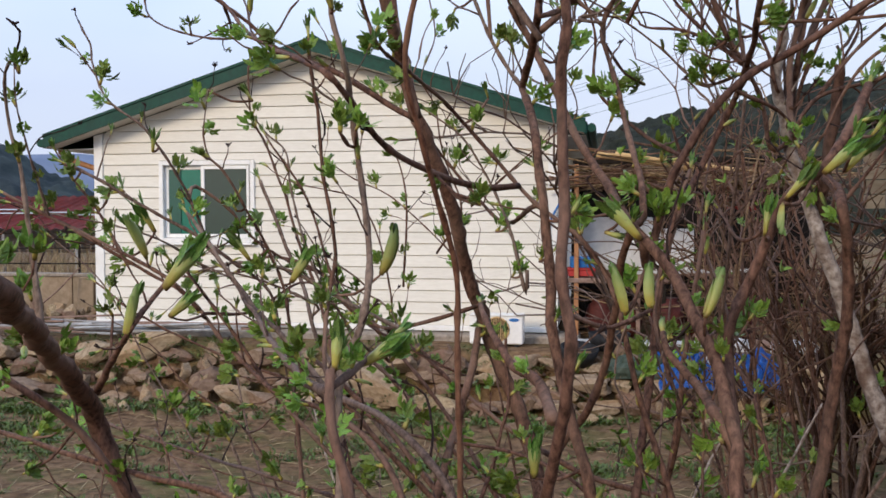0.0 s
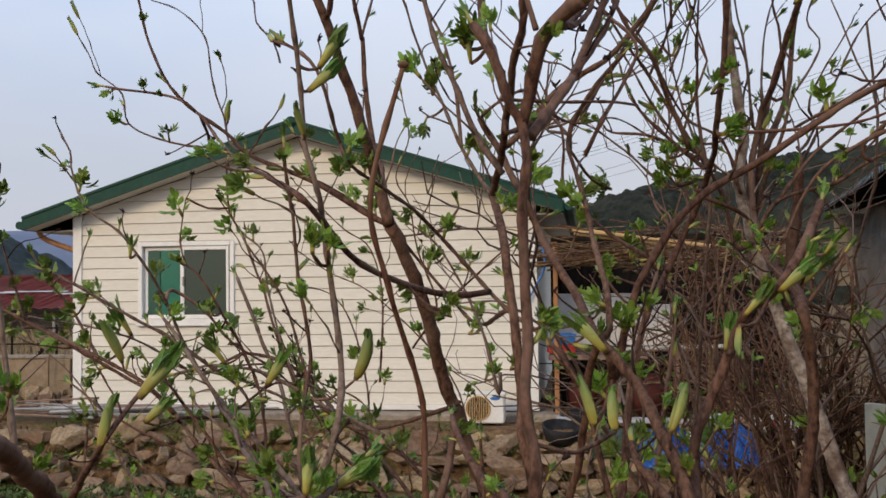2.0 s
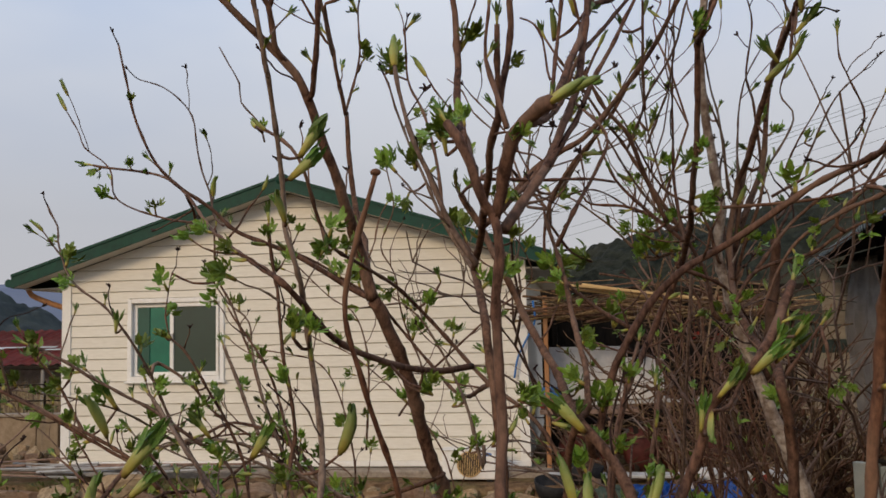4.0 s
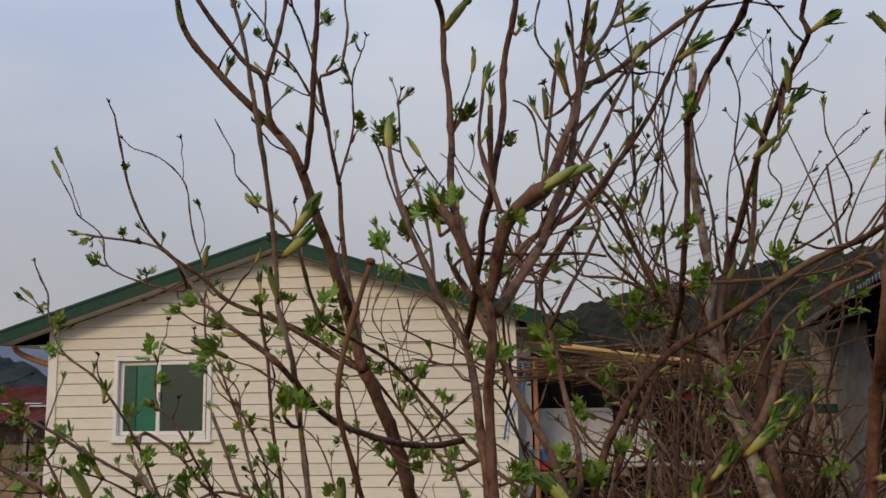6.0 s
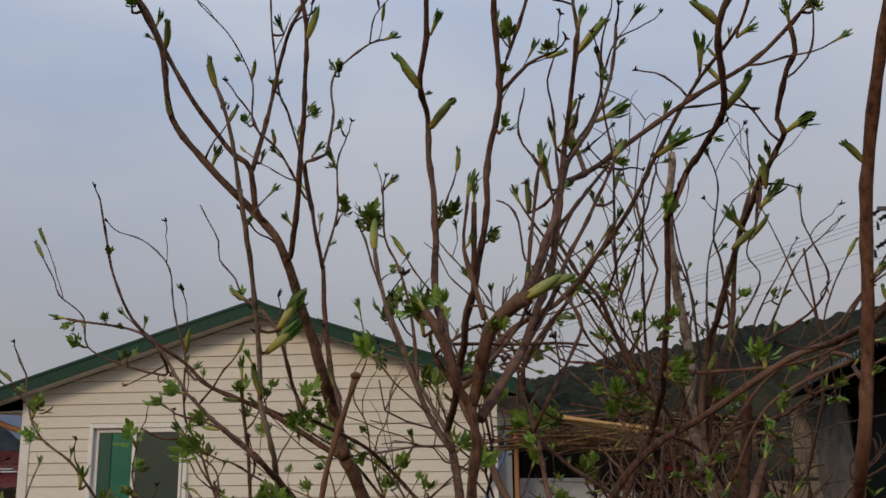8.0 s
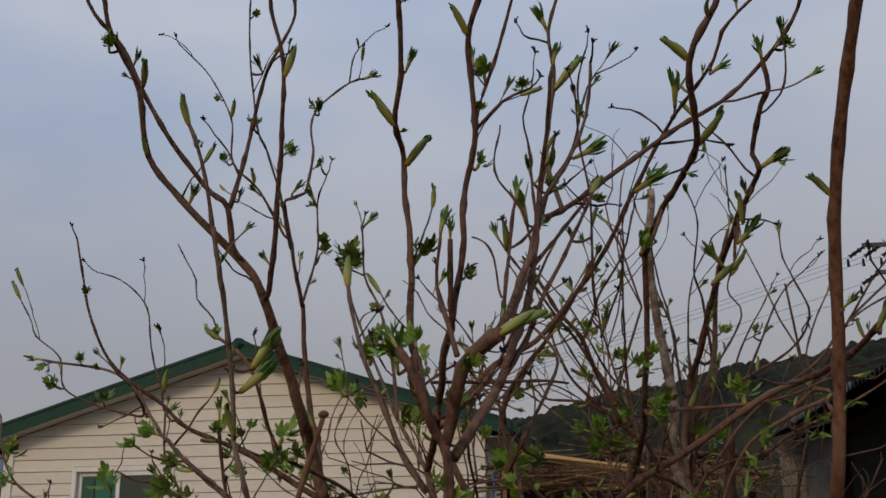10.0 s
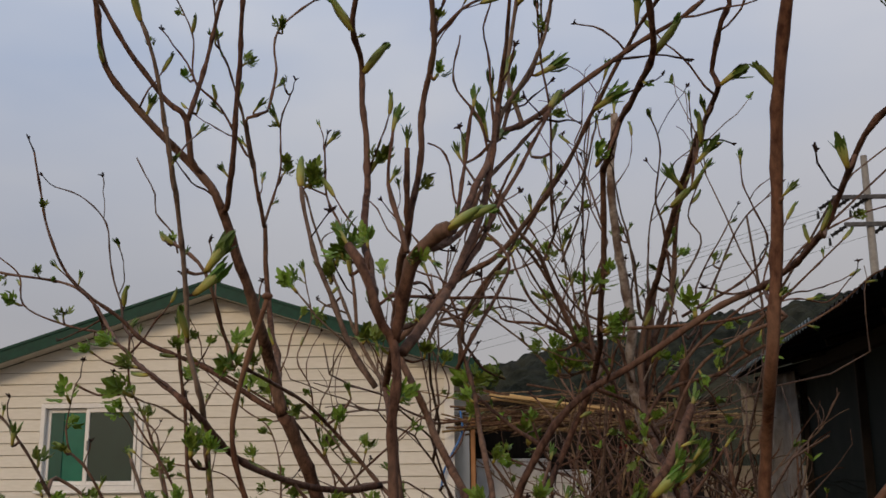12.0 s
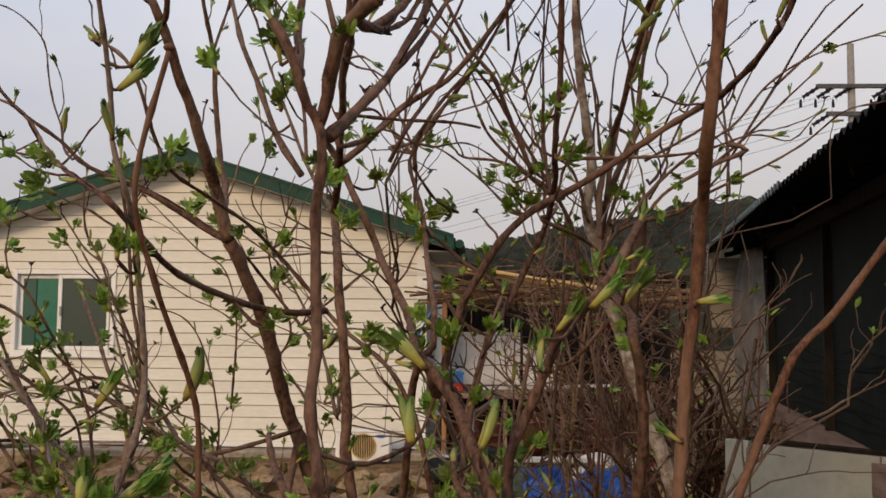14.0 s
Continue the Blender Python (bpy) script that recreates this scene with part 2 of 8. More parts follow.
GREY_PANEL = surface("pale_grey_green_panel", (0.32, 0.335, 0.295), (0.42, 0.435, 0.385), 12, 0.6, 0.08, (0.29, 0.28, 0.235), 1.5, 0.5)
BLUE_TARP = surface("blue_tarpaulin", (0.012, 0.075, 0.36), (0.03, 0.15, 0.55), 12, 0.42, 0.4, (0.1, 0.25, 0.6), 5, 0.3, bump_dist=0.02)
BLUE_PLASTIC = surface("blue_plastic", (0.02, 0.11, 0.35), (0.04, 0.18, 0.48), 12, 0.4, 0.05)
RED_PLASTIC = surface("red_plastic", (0.32, 0.02, 0.02), (0.45, 0.045, 0.035), 12, 0.45, 0.05)
WHITE_SHEET = surface("pale_styrofoam_sheet", (0.36, 0.37, 0.37), (0.56, 0.56, 0.56), 9, 0.7, 0.25, (0.25, 0.23, 0.2), 3, 0.5)
FOAM = surface("white_foam_panel", (0.60, 0.62, 0.65), (0.76, 0.77, 0.79), 9, 0.7, 0.1, (0.45, 0.44, 0.42), 2.5, 0.4)
BLACK_POT = surface("black_rubber", (0.012, 0.012, 0.013), (0.03, 0.03, 0.032), 12, 0.6, 0.1)
DARK_RED = surface("maroon_pot", (0.05, 0.014, 0.012), (0.1, 0.03, 0.025), 12, 0.6, 0.1)
GREY_METAL = surface("dull_grey_pipe", (0.26, 0.26, 0.25), (0.42, 0.41, 0.40), 14, 0.5, 0.1, (0.25, 0.17, 0.1), 3, 0.4, metal=0.35)
ORANGE_WOOD = surface("orange_stained_post", (0.30, 0.14, 0.06), (0.44, 0.23, 0.11), 16, 0.7, 0.25, stretch=(1, 1, 0.15))
HILL_NEAR = surface("wooded_hillside", (0.006, 0.0085, 0.006), (0.036, 0.041, 0.029), 0.6, 0.98, 0.9, (0.048, 0.045, 0.028), 0.09, 0.7, bump_dist=1.2)
# distance haze is mixed into these two bluish base colours
HILL_FAR = surface("haze_tinted_mountain", (0.125, 0.155, 0.225), (0.16, 0.19, 0.265), 0.02, 1.0, 0.2, (0.13, 0.16, 0.22), 0.006, 0.5)
HILL_MID = surface("haze_tinted_wooded_ridge", (0.018, 0.026, 0.030), (0.048, 0.058, 0.060), 0.12, 0.98, 0.6, (0.035, 0.05, 0.045), 0.03, 0.5, bump_dist=1.0)
POLE = surface("grey_concrete_pole", (0.24, 0.23, 0.22), (0.34, 0.33, 0.31), 6, 0.9, 0.2)
WIRE = surface("black_cable", (0.01, 0.01, 0.01), (0.02, 0.02, 0.02), 6, 0.6, 0.0)
# near-black colour stands in for the shade inside shed and room
INTERIOR = surface("shade_black_interior", (0.010, 0.010, 0.011), (0.024, 0.022, 0.02), 4, 0.9, 0.1)


def pane_material(name, tint, rough):
    m = surface(name, tuple(c * 0.8 for c in tint), tint, 5, rough, 0.04, tuple(c * 0.6 for c in tint), 2.0, 0.4)
    m.node_tree.nodes["Principled BSDF"].inputs["Coat Weight"].default_value = 0.2
    m.node_tree.nodes["Principled BSDF"].inputs["Coat Roughness"].default_value = 0.08
    return m


GREEN_PANE = pane_material("green_film_behind_glass", (0.002, 0.15, 0.092), 0.35)
SCREEN_PANE = pane_material("insect_screen_over_glass", (0.018, 0.042, 0.029), 0.5)
DARK_PANE = pane_material("dark_shade_net", (0.0045, 0.0085, 0.0065), 0.8)
DARK_PANE.node_tree.nodes["Principled BSDF"].inputs["Coat Weight"].default_value = 0.0
DARK_PANE.node_tree.nodes["Principled BSDF"].inputs["Specular IOR Level"].default_value = 0.12


# ---- building helpers ----
def mesh_of(name, bm, mat):
    me = bpy.data.meshes.new(name)
    bm.to_mesh(me)
    bm.free()
    for one in (mat if isinstance(mat, (list, tuple)) else [mat]):
        me.materials.append(one)
    return me


def part(name, bm, mat, parent=None, label="", smooth=False):
    me = mesh_of(name, bm, mat)
    if smooth:
        for p in me.polygons:
            p.use_smooth = True
    ob = new(name, me)
    ob.parent = parent
    if label:
        tagged(ob, label)
    return ob


def thing(name, label, category, at=(0, 0, 0), group="", kind=""):
    ob = new(name)
    ob.empty_display_size = 0.1
    ob.location = at
    return tagged(ob, label, category, group, kind)


def box(bm, lo, hi, bevel=0.0, turn=None):
    """A block between two corners, its edges rounded off."""
    c = [(a + b) / 2 for a, b in zip(lo, hi)]
    s = [abs(b - a) for a, b in zip(lo, hi)]
    m = Matrix.Translation(c)
    if turn is not None:
        m = m @ turn
    r = bmesh.ops.create_cube(bm, size=1, matrix=m @ Matrix.Diagonal((*s, 1)))
    vs = r["verts"]
    if bevel:
        es = list({e for v in vs for e in v.link_edges})
        bmesh.ops.bevel(bm, geom=es, offset=bevel, segments=1, affect="EDGES", profile=0.5)
    return vs


def slab(name, lo, hi, mat, parent=None, bevel=0.004, label="", turn=None):
    bm = bmesh.new()
    box(bm, lo, hi, bevel, turn)
    return part(name, bm, mat, parent, label)


def prism(bm, outline, y0, y1):
    """A solid with an outline in x and z between two depths."""
    a = [bm.verts.new((x, y0, z)) for x, z in outline]
    b = [bm.verts.new((x, y1, z)) for x, z in outline]
    n = len(outline)
    bm.faces.new(a)
    bm.faces.new(list(reversed(b)))
    for i in range(n):
        j = (i + 1) % n
        bm.faces.new((a[j], a[i], b[i], b[j]))
    bmesh.ops.recalc_face_normals(bm, faces=bm.faces)


def smooth_line(pts, step=0.03, wobble=0.0, rng=None):
    """Points along a soft curve through pts, slightly unsteady as grown wood is."""
    p = [Vector(q) for q in pts]
    p = [p[0] * 2 - p[1]] + p + [p[-1] * 2 - p[-2]]
    out = []
    for i in range(1, len(p) - 2):
        n = max(2, int((p[i + 1] - p[i]).length / step))
        for k in range(n):
            t = k / n
            a, b, c, d = p[i - 1], p[i], p[i + 1], p[i + 2]
            q = 0.5 * ((2 * b) + (c - a) * t + (2 * a - 5 * b + 4 * c - d) * t * t + (3 * b - a - 3 * c + d) * t ** 3)
            out.append(q)
    out.append(p[-2].copy())
    if wobble:
        for i, q in enumerate(out[1:-1], 1):
            out[i] = q + Vector((rng.uniform(-1, 1), rng.uniform(-1, 1), rng.uniform(-1, 1))) * wobble
    return out


def tube(bm, line, r0, r1, sides=7, rng=None, knots=0.0, cap=True):
    """A round stem along a line, tapering, thicker at its nodes."""
    rings = []
    up = Vector((0.31, 0.17, 0.93))
    n = len(line)
    for i, q in enumerate(line):
        d = (line[min(i + 1, n - 1)] - line[max(i - 1, 0)])
        d = d.normalized() if d.length > 1e-9 else Vector((0, 0, 1))
        u = d.cross(up)
        u = u.normalized() if u.length > 1e-4 else Vector((1, 0, 0))
        v = d.cross(u)
        r = r0 + (r1 - r0) * i / max(1, n - 1)
        if knots and rng and i % 4 == 0:
            r *= 1 + rng.uniform(0.4, 1.6) * knots
        rings.append([bm.verts.new(q + (u * math.cos(2 * math.pi * k / sides) + v * math.sin(2 * math.pi * k / sides)) * r) for k in range(sides)])
    for a, b in zip(rings, rings[1:]):
        for k in range(sides):
            bm.faces.new((a[k], a[(k + 1) % sides], b[(k + 1) % sides], b[k]))
    if cap:
        bm.faces.new(list(reversed(rings[0])))
        bm.faces.new(rings[-1])


def ground_z(x, y):
    """Height of the ground: the house terrace, the garden bed below it, and the bank on which the shrubs stand."""
    garden = -0.78 + 0.62 * min(1.0, max(0.0, (-4.0 - y) / 8.0))
    k = min(1.0, max(0.0, (y + 1.25) / 0.35))
    near = garden + (-0.13 - garden) * k * k * (3 - 2 * k)
    far = min(1.0, max(0.0, (y - 6) / 20.0)) * -0.9
    bumps = noise.noise(Vector((x * 0.8, y * 0.8, 0))) * 0.05 + noise.noise(Vector((x * 3.1, y * 3.1, 4))) * 0.022 + noise.noise(Vector((x * 7.3, y * 7.3, 9))) * 0.016
    return near + far + bumps * (0.25 if -0.9 < y < 2 else 1.0)


# ---- ground and distance ----
def spread(lo, hi, fine, far):
    v = list(np.arange(lo, hi + 1e-6, fine))
    step, a, b = fine, [], []
    x = lo
    while x > -far:
        step *= 1.45
        x -= step
        a.append(x)
    step, x = fine, hi
    while x < far:
        step *= 1.45
        x += step
        b.append(x)
    return list(reversed(a)) + v + b


def make_ground():
    xs, ys = spread(-5, 10, 0.075, 3500), spread(-8, 0, 0.06, 3500)
    verts = [(x, y, ground_z(x, y)) for y in ys for x in xs]
    nx = len(xs)
    faces = [(j * nx + i, j * nx + i + 1, (j + 1) * nx + i + 1, (j + 1) * nx + i) for j in range(len(ys) - 1) for i in range(nx - 1)]
    me = bpy.data.meshes.new("ground")
    me.from_pydata(verts, [], faces)
    me.materials.append(SOIL)
    for p in me.polygons:
        p.use_smooth = True
    tagged(new("ground", me), "brown tilled garden soil with patches of weeds", "ground", kind="structure")


make_ground()


def hill(name, label, mat, centre, half, crest, rough, seed, steps=(150, 26), wave=1.0):
    """A ridge facing the garden: crest heights along its length, lumpy with treetops."""
    nx, ny = steps
    verts, faces = [], []
    (x0, y0), (x1, y1), depth = centre, half, crest[0]
    heights = crest[1]
    ln = math.hypot(x1 - x0, y1 - y0)
    nxn, nyn = -(y1 - y0) / ln, (x1 - x0) / ln
    for j in range(ny):
        v = j / (ny - 1)
        for i in range(nx):
            u = i / (nx - 1)
            k = u * (len(heights) - 1)
            a = min(int(k), len(heights) - 2)
            f = k - a
            f = f * f * (3 - 2 * f)
            h = heights[a] * (1 - f) + heights[a + 1] * f
            x, y = x0 + (x1 - x0) * u + nxn * depth * v, y0 + (y1 - y0) * u + nyn * depth * v
            z = -2 + (h + 2) * math.sin(v * math.pi / 2) ** 0.8
            z += rough * (noise.noise(Vector((x * 1.7 / rough / 4, y * 1.7 / rough / 4, seed)) / wave) + noise.noise(Vector((x / rough / 1.2, y / rough / 1.2, seed + 5)) / wave) * 0.8) * min(1, v * 3)
            verts.append((x, y, z))
    for j in range(ny - 1):
        for i in range(nx - 1):
            faces.append((j * nx + i, j * nx + i + 1, (j + 1) * nx + i + 1, (j + 1) * nx + i))
    me = bpy.data.meshes.new(name)
    me.from_pydata(verts, [], faces)
    me.materials.append(mat)
    for p in me.polygons:
        p.use_smooth = True
    return tagged(new(name, me), label, "hill", kind="structure")


hill("backdrop_hill_near", "wooded hillside in dull spring green", HILL_NEAR, (-25, 95), (120, 60), (45, [7, 12, 15.5, 18.5, 21, 22, 22.5, 22, 20]), 1.1, 3, (420, 40))
hill("backdrop_ridge", "dark wooded ridge tinted bluish for haze", HILL_MID, (-330, 200), (-60, 330), (60, [44, 43, 42, 40, 38, 36, 34, 26, 14, 4, 3, 3, 3, 3, 3]), 1.9, 9, (420, 30), 1.4)
hill("backdrop_mountain", "distant mountain tinted pale blue for haze", HILL_FAR, (-900, 700), (300, 1250), (150, [50, 60, 65, 62, 46, 34, 36, 30]), 5.0, 17, (200, 16), 9.0)


# ---- the house ----
EAVE_L, EAVE_R, APEX_X, APEX_Z, EAVE_Z = -0.535, 6.56, 3.157, 3.66, 2.497
WALL_L, WALL_W, ROOF_T, OVER = 0.05, 6.2, 0.17, 0.328
WIN = (1.07, 2.172, 1.19, 2.04)


def roof_under(x):
    """Underside of the roof over the wall."""
    s = (APEX_Z - EAVE_Z) / (APEX_X - EAVE_L)
    return APEX_Z - abs(x - APEX_X) * s - ROOF_T - 0.01


def make_house():
    house = thing("house", "single-storey house with cream lap siding and green metal gable roof", "house", (3.1, 0, 0))
    inv = Matrix.Translation((-3.1, 0, 0))

    def hp(name, bm, mat, label="", parent=None, smooth=False):
        ob = part(name, bm, mat, parent or house, label, smooth)
        if parent is None:
            ob.matrix_parent_inverse = inv
        return ob

    # wall core with the window opening cut through
    bm = bmesh.new()
    xs = [WALL_L, WIN[0] - 0.1, WIN[1] + 0.1, WALL_W]
    z0, z1 = WIN[2] - 0.1, WIN[3] + 0.1
    prism(bm, [(WALL_L, -0.02), (xs[1], -0.02), (xs[1], roof_under(xs[1])), (WALL_L, roof_under(WALL_L))], 0.0, 0.18)
    prism(bm, [(xs[1], -0.02), (xs[2], -0.02), (xs[2], z0), (xs[1], z0)], 0.0, 0.18)
    prism(bm, [(xs[1], z1), (xs[2], z1), (xs[2], roof_under(xs[2])), (xs[1], roof_under(xs[1]))], 0.0, 0.18)
    prism(bm, [(xs[2], -0.02), (WALL_W, -0.02), (WALL_W, roof_under(WALL_W)), (APEX_X, roof_under(APEX_X)), (xs[2], roof_under(xs[2]))], 0.0, 0.18)
    bmesh.ops.remove_doubles(bm, verts=bm.verts, dist=0.0005)
    hp("wall", bm, SOFFIT)
    for lo, hi in (((WALL_L, 0.181, -0.02), (WALL_L + 0.16, 8.2, 2.4)), ((WALL_W - 0.16, 0.181, -0.02), (WALL_W, 8.2, 2.4)), ((WALL_L + 0.161, 8.04, -0.02), (WALL_W - 0.161, 8.2, 2.4))):
        bm = bmesh.new()
        box(bm, lo, hi)
        hp("wall", bm, SIDING)
    # unseen near-black slab added to stand for the dim room behind the window
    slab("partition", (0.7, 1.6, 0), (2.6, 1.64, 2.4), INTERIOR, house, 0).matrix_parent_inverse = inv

    # roof: two slopes of metal sheet with standing ribs, deep rake boards, soffit
    s = (APEX_Z - EAVE_Z) / (APEX_X - EAVE_L)
    for side, (xe, ze) in (("left", (EAVE_L, EAVE_Z)), ("right", (EAVE_R, APEX_Z - (EAVE_R - APEX_X) * s))):
        bm = bmesh.new()
        prism(bm, [(APEX_X, APEX_Z - 0.035), (xe, ze - 0.035), (xe, ze - 0.06), (APEX_X, APEX_Z - 0.06)], -OVER + 0.03, 8.5)
        k = 0
        while True:
            y = -OVER + 0.3 + 0.42 * k
            if y > 8.4:
                break
            rib = bmesh.new()
            prism(rib, [(APEX_X, APEX_Z - 0.036), (xe, ze - 0.036), (xe, ze - 0.008), (APEX_X, APEX_Z - 0.008)], y, y + 0.04)
            hp("roof_rib", rib, GREEN_ROOF)
            k += 1
        hp("roof", bm, GREEN_ROOF)
        bm = bmesh.new()
        prism(bm, [(APEX_X, APEX_Z), (xe, ze), (xe, ze - ROOF_T), (APEX_X, APEX_Z - ROOF_T)], -OVER, -OVER + 0.028)
        hp("rake_board", bm, GREEN_ROOF)
        bm = bmesh.new()
        prism(bm, [(APEX_X, APEX_Z + 0.012), (xe, ze + 0.012), (xe, ze - 0.022), (APEX_X, APEX_Z - 0.022)], -OVER - 0.014, -OVER + 0.05)
        hp("drip_edge", bm, GREEN_ROOF)
        bm = bmesh.new()
        prism(bm, [(APEX_X, APEX_Z - ROOF_T + 0.02), (xe, ze - ROOF_T + 0.02), (xe, ze - ROOF_T), (APEX_X, APEX_Z - ROOF_T)], -OVER + 0.03, -0.03)
        hp("soffit", bm, SOFFIT, "grey soffit board")
        # eave fascia and gutter
        bm = bmesh.new()
        d = -1 if side == "left" else 1
        box(bm, (xe - 0.02, -OVER + 0.03, ze - ROOF_T), (xe + 0.02, 8.45, ze - 0.03), 0.004)
        line = [Vector((xe + d * 0.07, y, ze - 0.1)) for y in (-OVER + 0.05, 4.0, 8.4)]
        tube(bm, line, 0.055, 0.055, 9)
        hp("gutter", bm, GREEN_ROOF)
        bm = bmesh.new()
        x_in = 0.05 if side == "left" else WALL_W - 0.05
        prism(bm, [(xe, ze - ROOF_T), (x_in, ze - ROOF_T + 0.012), (x_in, ze - ROOF_T - 0.012), (xe, ze - ROOF_T - 0.012)], -0.02, 8.4)
        hp("soffit", bm, SOFFIT)
    bm = bmesh.new()
    tube(bm, [Vector((APEX_X, y, APEX_Z - 0.03)) for y in (-OVER - 0.01, 3, 8.5)], 0.075, 0.075, 10)
    hp("ridge_cap", bm, GREEN_ROOF, smooth=True)

    # rusty elbow of the downpipe under the eave
    bm = bmesh.new()
    tube(bm, smooth_line([(-0.5, 0.02, 2.34), (-0.46, 0.03, 2.25), (-0.25, 0.06, 2.15), (-0.06, 0.1, 2.08), (0.0, 0.12, 2.06)], 0.06), 0.036, 0.036, 8)
    hp("downpipe", bm, ORANGE_WOOD, "rust-orange downpipe under the eave", smooth=True)

    # corner trims and base flashing
    for x0, x1 in ((WALL_L - 0.022, WALL_L + 0.1), (WALL_W - 0.1, WALL_W + 0.022)):
        bm = bmesh.new()
        prism(bm, [(x0, 0.0), (x1, 0.0), (x1, roof_under(x1)), (x0, roof_under(x0))], -0.042, -0.001)
        hp("corner_trim", bm, TRIM, "white corner trim")
    bm = bmesh.new()
    box(bm, (WALL_L - 0.03, -0.05, -0.03), (WALL_W + 0.03, -0.002, 0.035), 0.006)
    hp("base_flashing", bm, TRIM, "white base flashing")

    # window: casing, sash frames, green-filmed pane and insect screen
    window = new("window")
    window.parent = house
    window.matrix_parent_inverse = inv
    tagged(window, "white sliding window, green film on one pane, grey insect screen on the other")
    x0, x1, z0, z1 = WIN
    bm = bmesh.new()
    cw, ext = 0.06, 0.115
    for lo, hi in (((x0 - ext, -0.05, z0 - ext), (x0 - ext + cw, 0.05, z1 + ext)), ((x1 + ext - cw, -0.05, z0 - ext), (x1 + ext, 0.05, z1 + ext)),
                   ((x0 - ext + cw, -0.05, z1 + ext - cw), (x1 + ext - cw, 0.05, z1 + ext)), ((x0 - ext + cw, -0.062, z0 - ext), (x1 + ext - cw, 0.05, z0 - ext + cw))):
        box(bm, lo, hi, 0.006)
    hp("casing", bm, WHITE_PVC, parent=window)
    xm = x0 + (x1 - x0) * 0.465
    for a, b, y, mat, nm in ((x0, xm + 0.02, 0.03, GREEN_PANE, "green pane"), (xm + 0.01, x1, -0.015, SCREEN_PANE, "grey insect screen")):
        bm = bmesh.new()
        w = 0.052
        for lo, hi in (((a - w, y - 0.02, z0 - w), (a, y + 0.02, z1 + w)), ((b, y - 0.02, z0 - w), (b + w * 0.7, y + 0.02, z1 + w)),
                       ((a, y - 0.02, z1), (b, y + 0.02, z1 + w)), ((a, y - 0.02, z0 - w), (b, y + 0.02, z0))):
            box(bm, lo, hi, 0.005)
        hp("sash", bm, WHITE_PVC, parent=window)
        bm = bmesh.new()
        box(bm, (a, y - 0.004, z0), (b, y + 0.004, z1))
        hp("pane", bm, mat, nm, parent=window)
    # darker fold of film at the side of the green pane, and a latch
    bm = bmesh.new()
    box(bm, (x0 + 0.004, 0.012, z0 + 0.004), (x0 + 0.17, 0.022, z1 - 0.004), 0.003)
    hp("curtain_fold", bm, pane_material("dark_green_film", (0.006, 0.075, 0.05), 0.4), parent=window)
    bm = bmesh.new()
    box(bm, (xm - 0.012, -0.055, z0 + 0.38), (xm + 0.012, -0.03, z0 + 0.5), 0.004)
    hp("latch", bm, GREY_METAL, parent=window)
    bm = bmesh.new()
    box(bm, (x0 - ext - 0.02, -0.085, z0 - ext - 0.03), (x1 + ext + 0.02, -0.03, z0 - ext), 0.006)
    hp("window_sill", bm, WHITE_PVC, parent=window)

    # siding: lap boards, each bevelled below and set a little proud of the one above
    pitch, z = 0.148, 0.03
    wx0, wx1, wz0, wz1 = x0 - ext + 0.004, x1 + ext - 0.004, z0 - ext - 0.02, z1 + ext
    slope = (APEX_Z - EAVE_Z) / (APEX_X - EAVE_L)
    while z < roof_under(APEX_X) - 0.03:
        top = min(z + pitch, roof_under(APEX_X) - 0.012)
        spans = [(WALL_L + 0.1, WALL_W - 0.1)]
        full = (z, top)
        if top > wz0 and z < wz1:
            spans = [(WALL_L + 0.1, wx0), (wx1, WALL_W - 0.1)]
            if z < wz0 - 0.012:
                spans.append((wx0, wx1, z, wz0))
            if top > wz1 + 0.012:
                spans.append((wx0, wx1, wz1, top))
        for a, b, *cut in spans:
            z, top = cut or full
            def edge(zz):
                reach = (roof_under(APEX_X) - zz) / slope
                return max(a, APEX_X - reach), min(b, APEX_X + reach)
            l0, r0 = edge(z + 0.004)
            l1, r1 = edge(top)
            if r0 - l0 < 0.1:
                continue
            bm = bmesh.new()
            g = 0.011
            rows = [(z + 0.003, -0.012, l0, r0), (z + g, -0.026, l0, r0), (top - 0.002, -0.018, l1, r1), (top, -0.004, l1, r1)]
            vs = [[bm.verts.new((q, yy, zz)) for q in (la, rb)] for zz, yy, la, rb in rows]
            for p, q in zip(vs, vs[1:]):
                bm.faces.new((p[0], p[1], q[1], q[0]))
            back = [bm.verts.new((l0, 0.002, z + 0.003)), bm.verts.new((r0, 0.002, z + 0.003)), bm.verts.new((r1, 0.002, top)), bm.verts.new((l1, 0.002, top))]
            bm.faces.new((vs[0][1], vs[0][0], back[0], back[1]))
            bm.faces.new((vs[-1][0], vs[-1][1], back[2], back[3]))
            hp("siding_board", bm, SIDING)
        z = full[0] + pitch
    return house


make_house()


# ---- the dark shed ----
SHED_D = Vector((0.139, 0.990, 0)).normalized()
SHED_N = Vector((0.990, -0.139, 0)).normalized()
SHED_O = Vector((8.78, -4.05, 0))


def shed_at(along, into, z):
    """A point of the shed: metres along its eave (away from the garden's near end), metres in under the roof, height."""
    return SHED_O + SHED_D * along + SHED_N * into + Vector((0, 0, z))


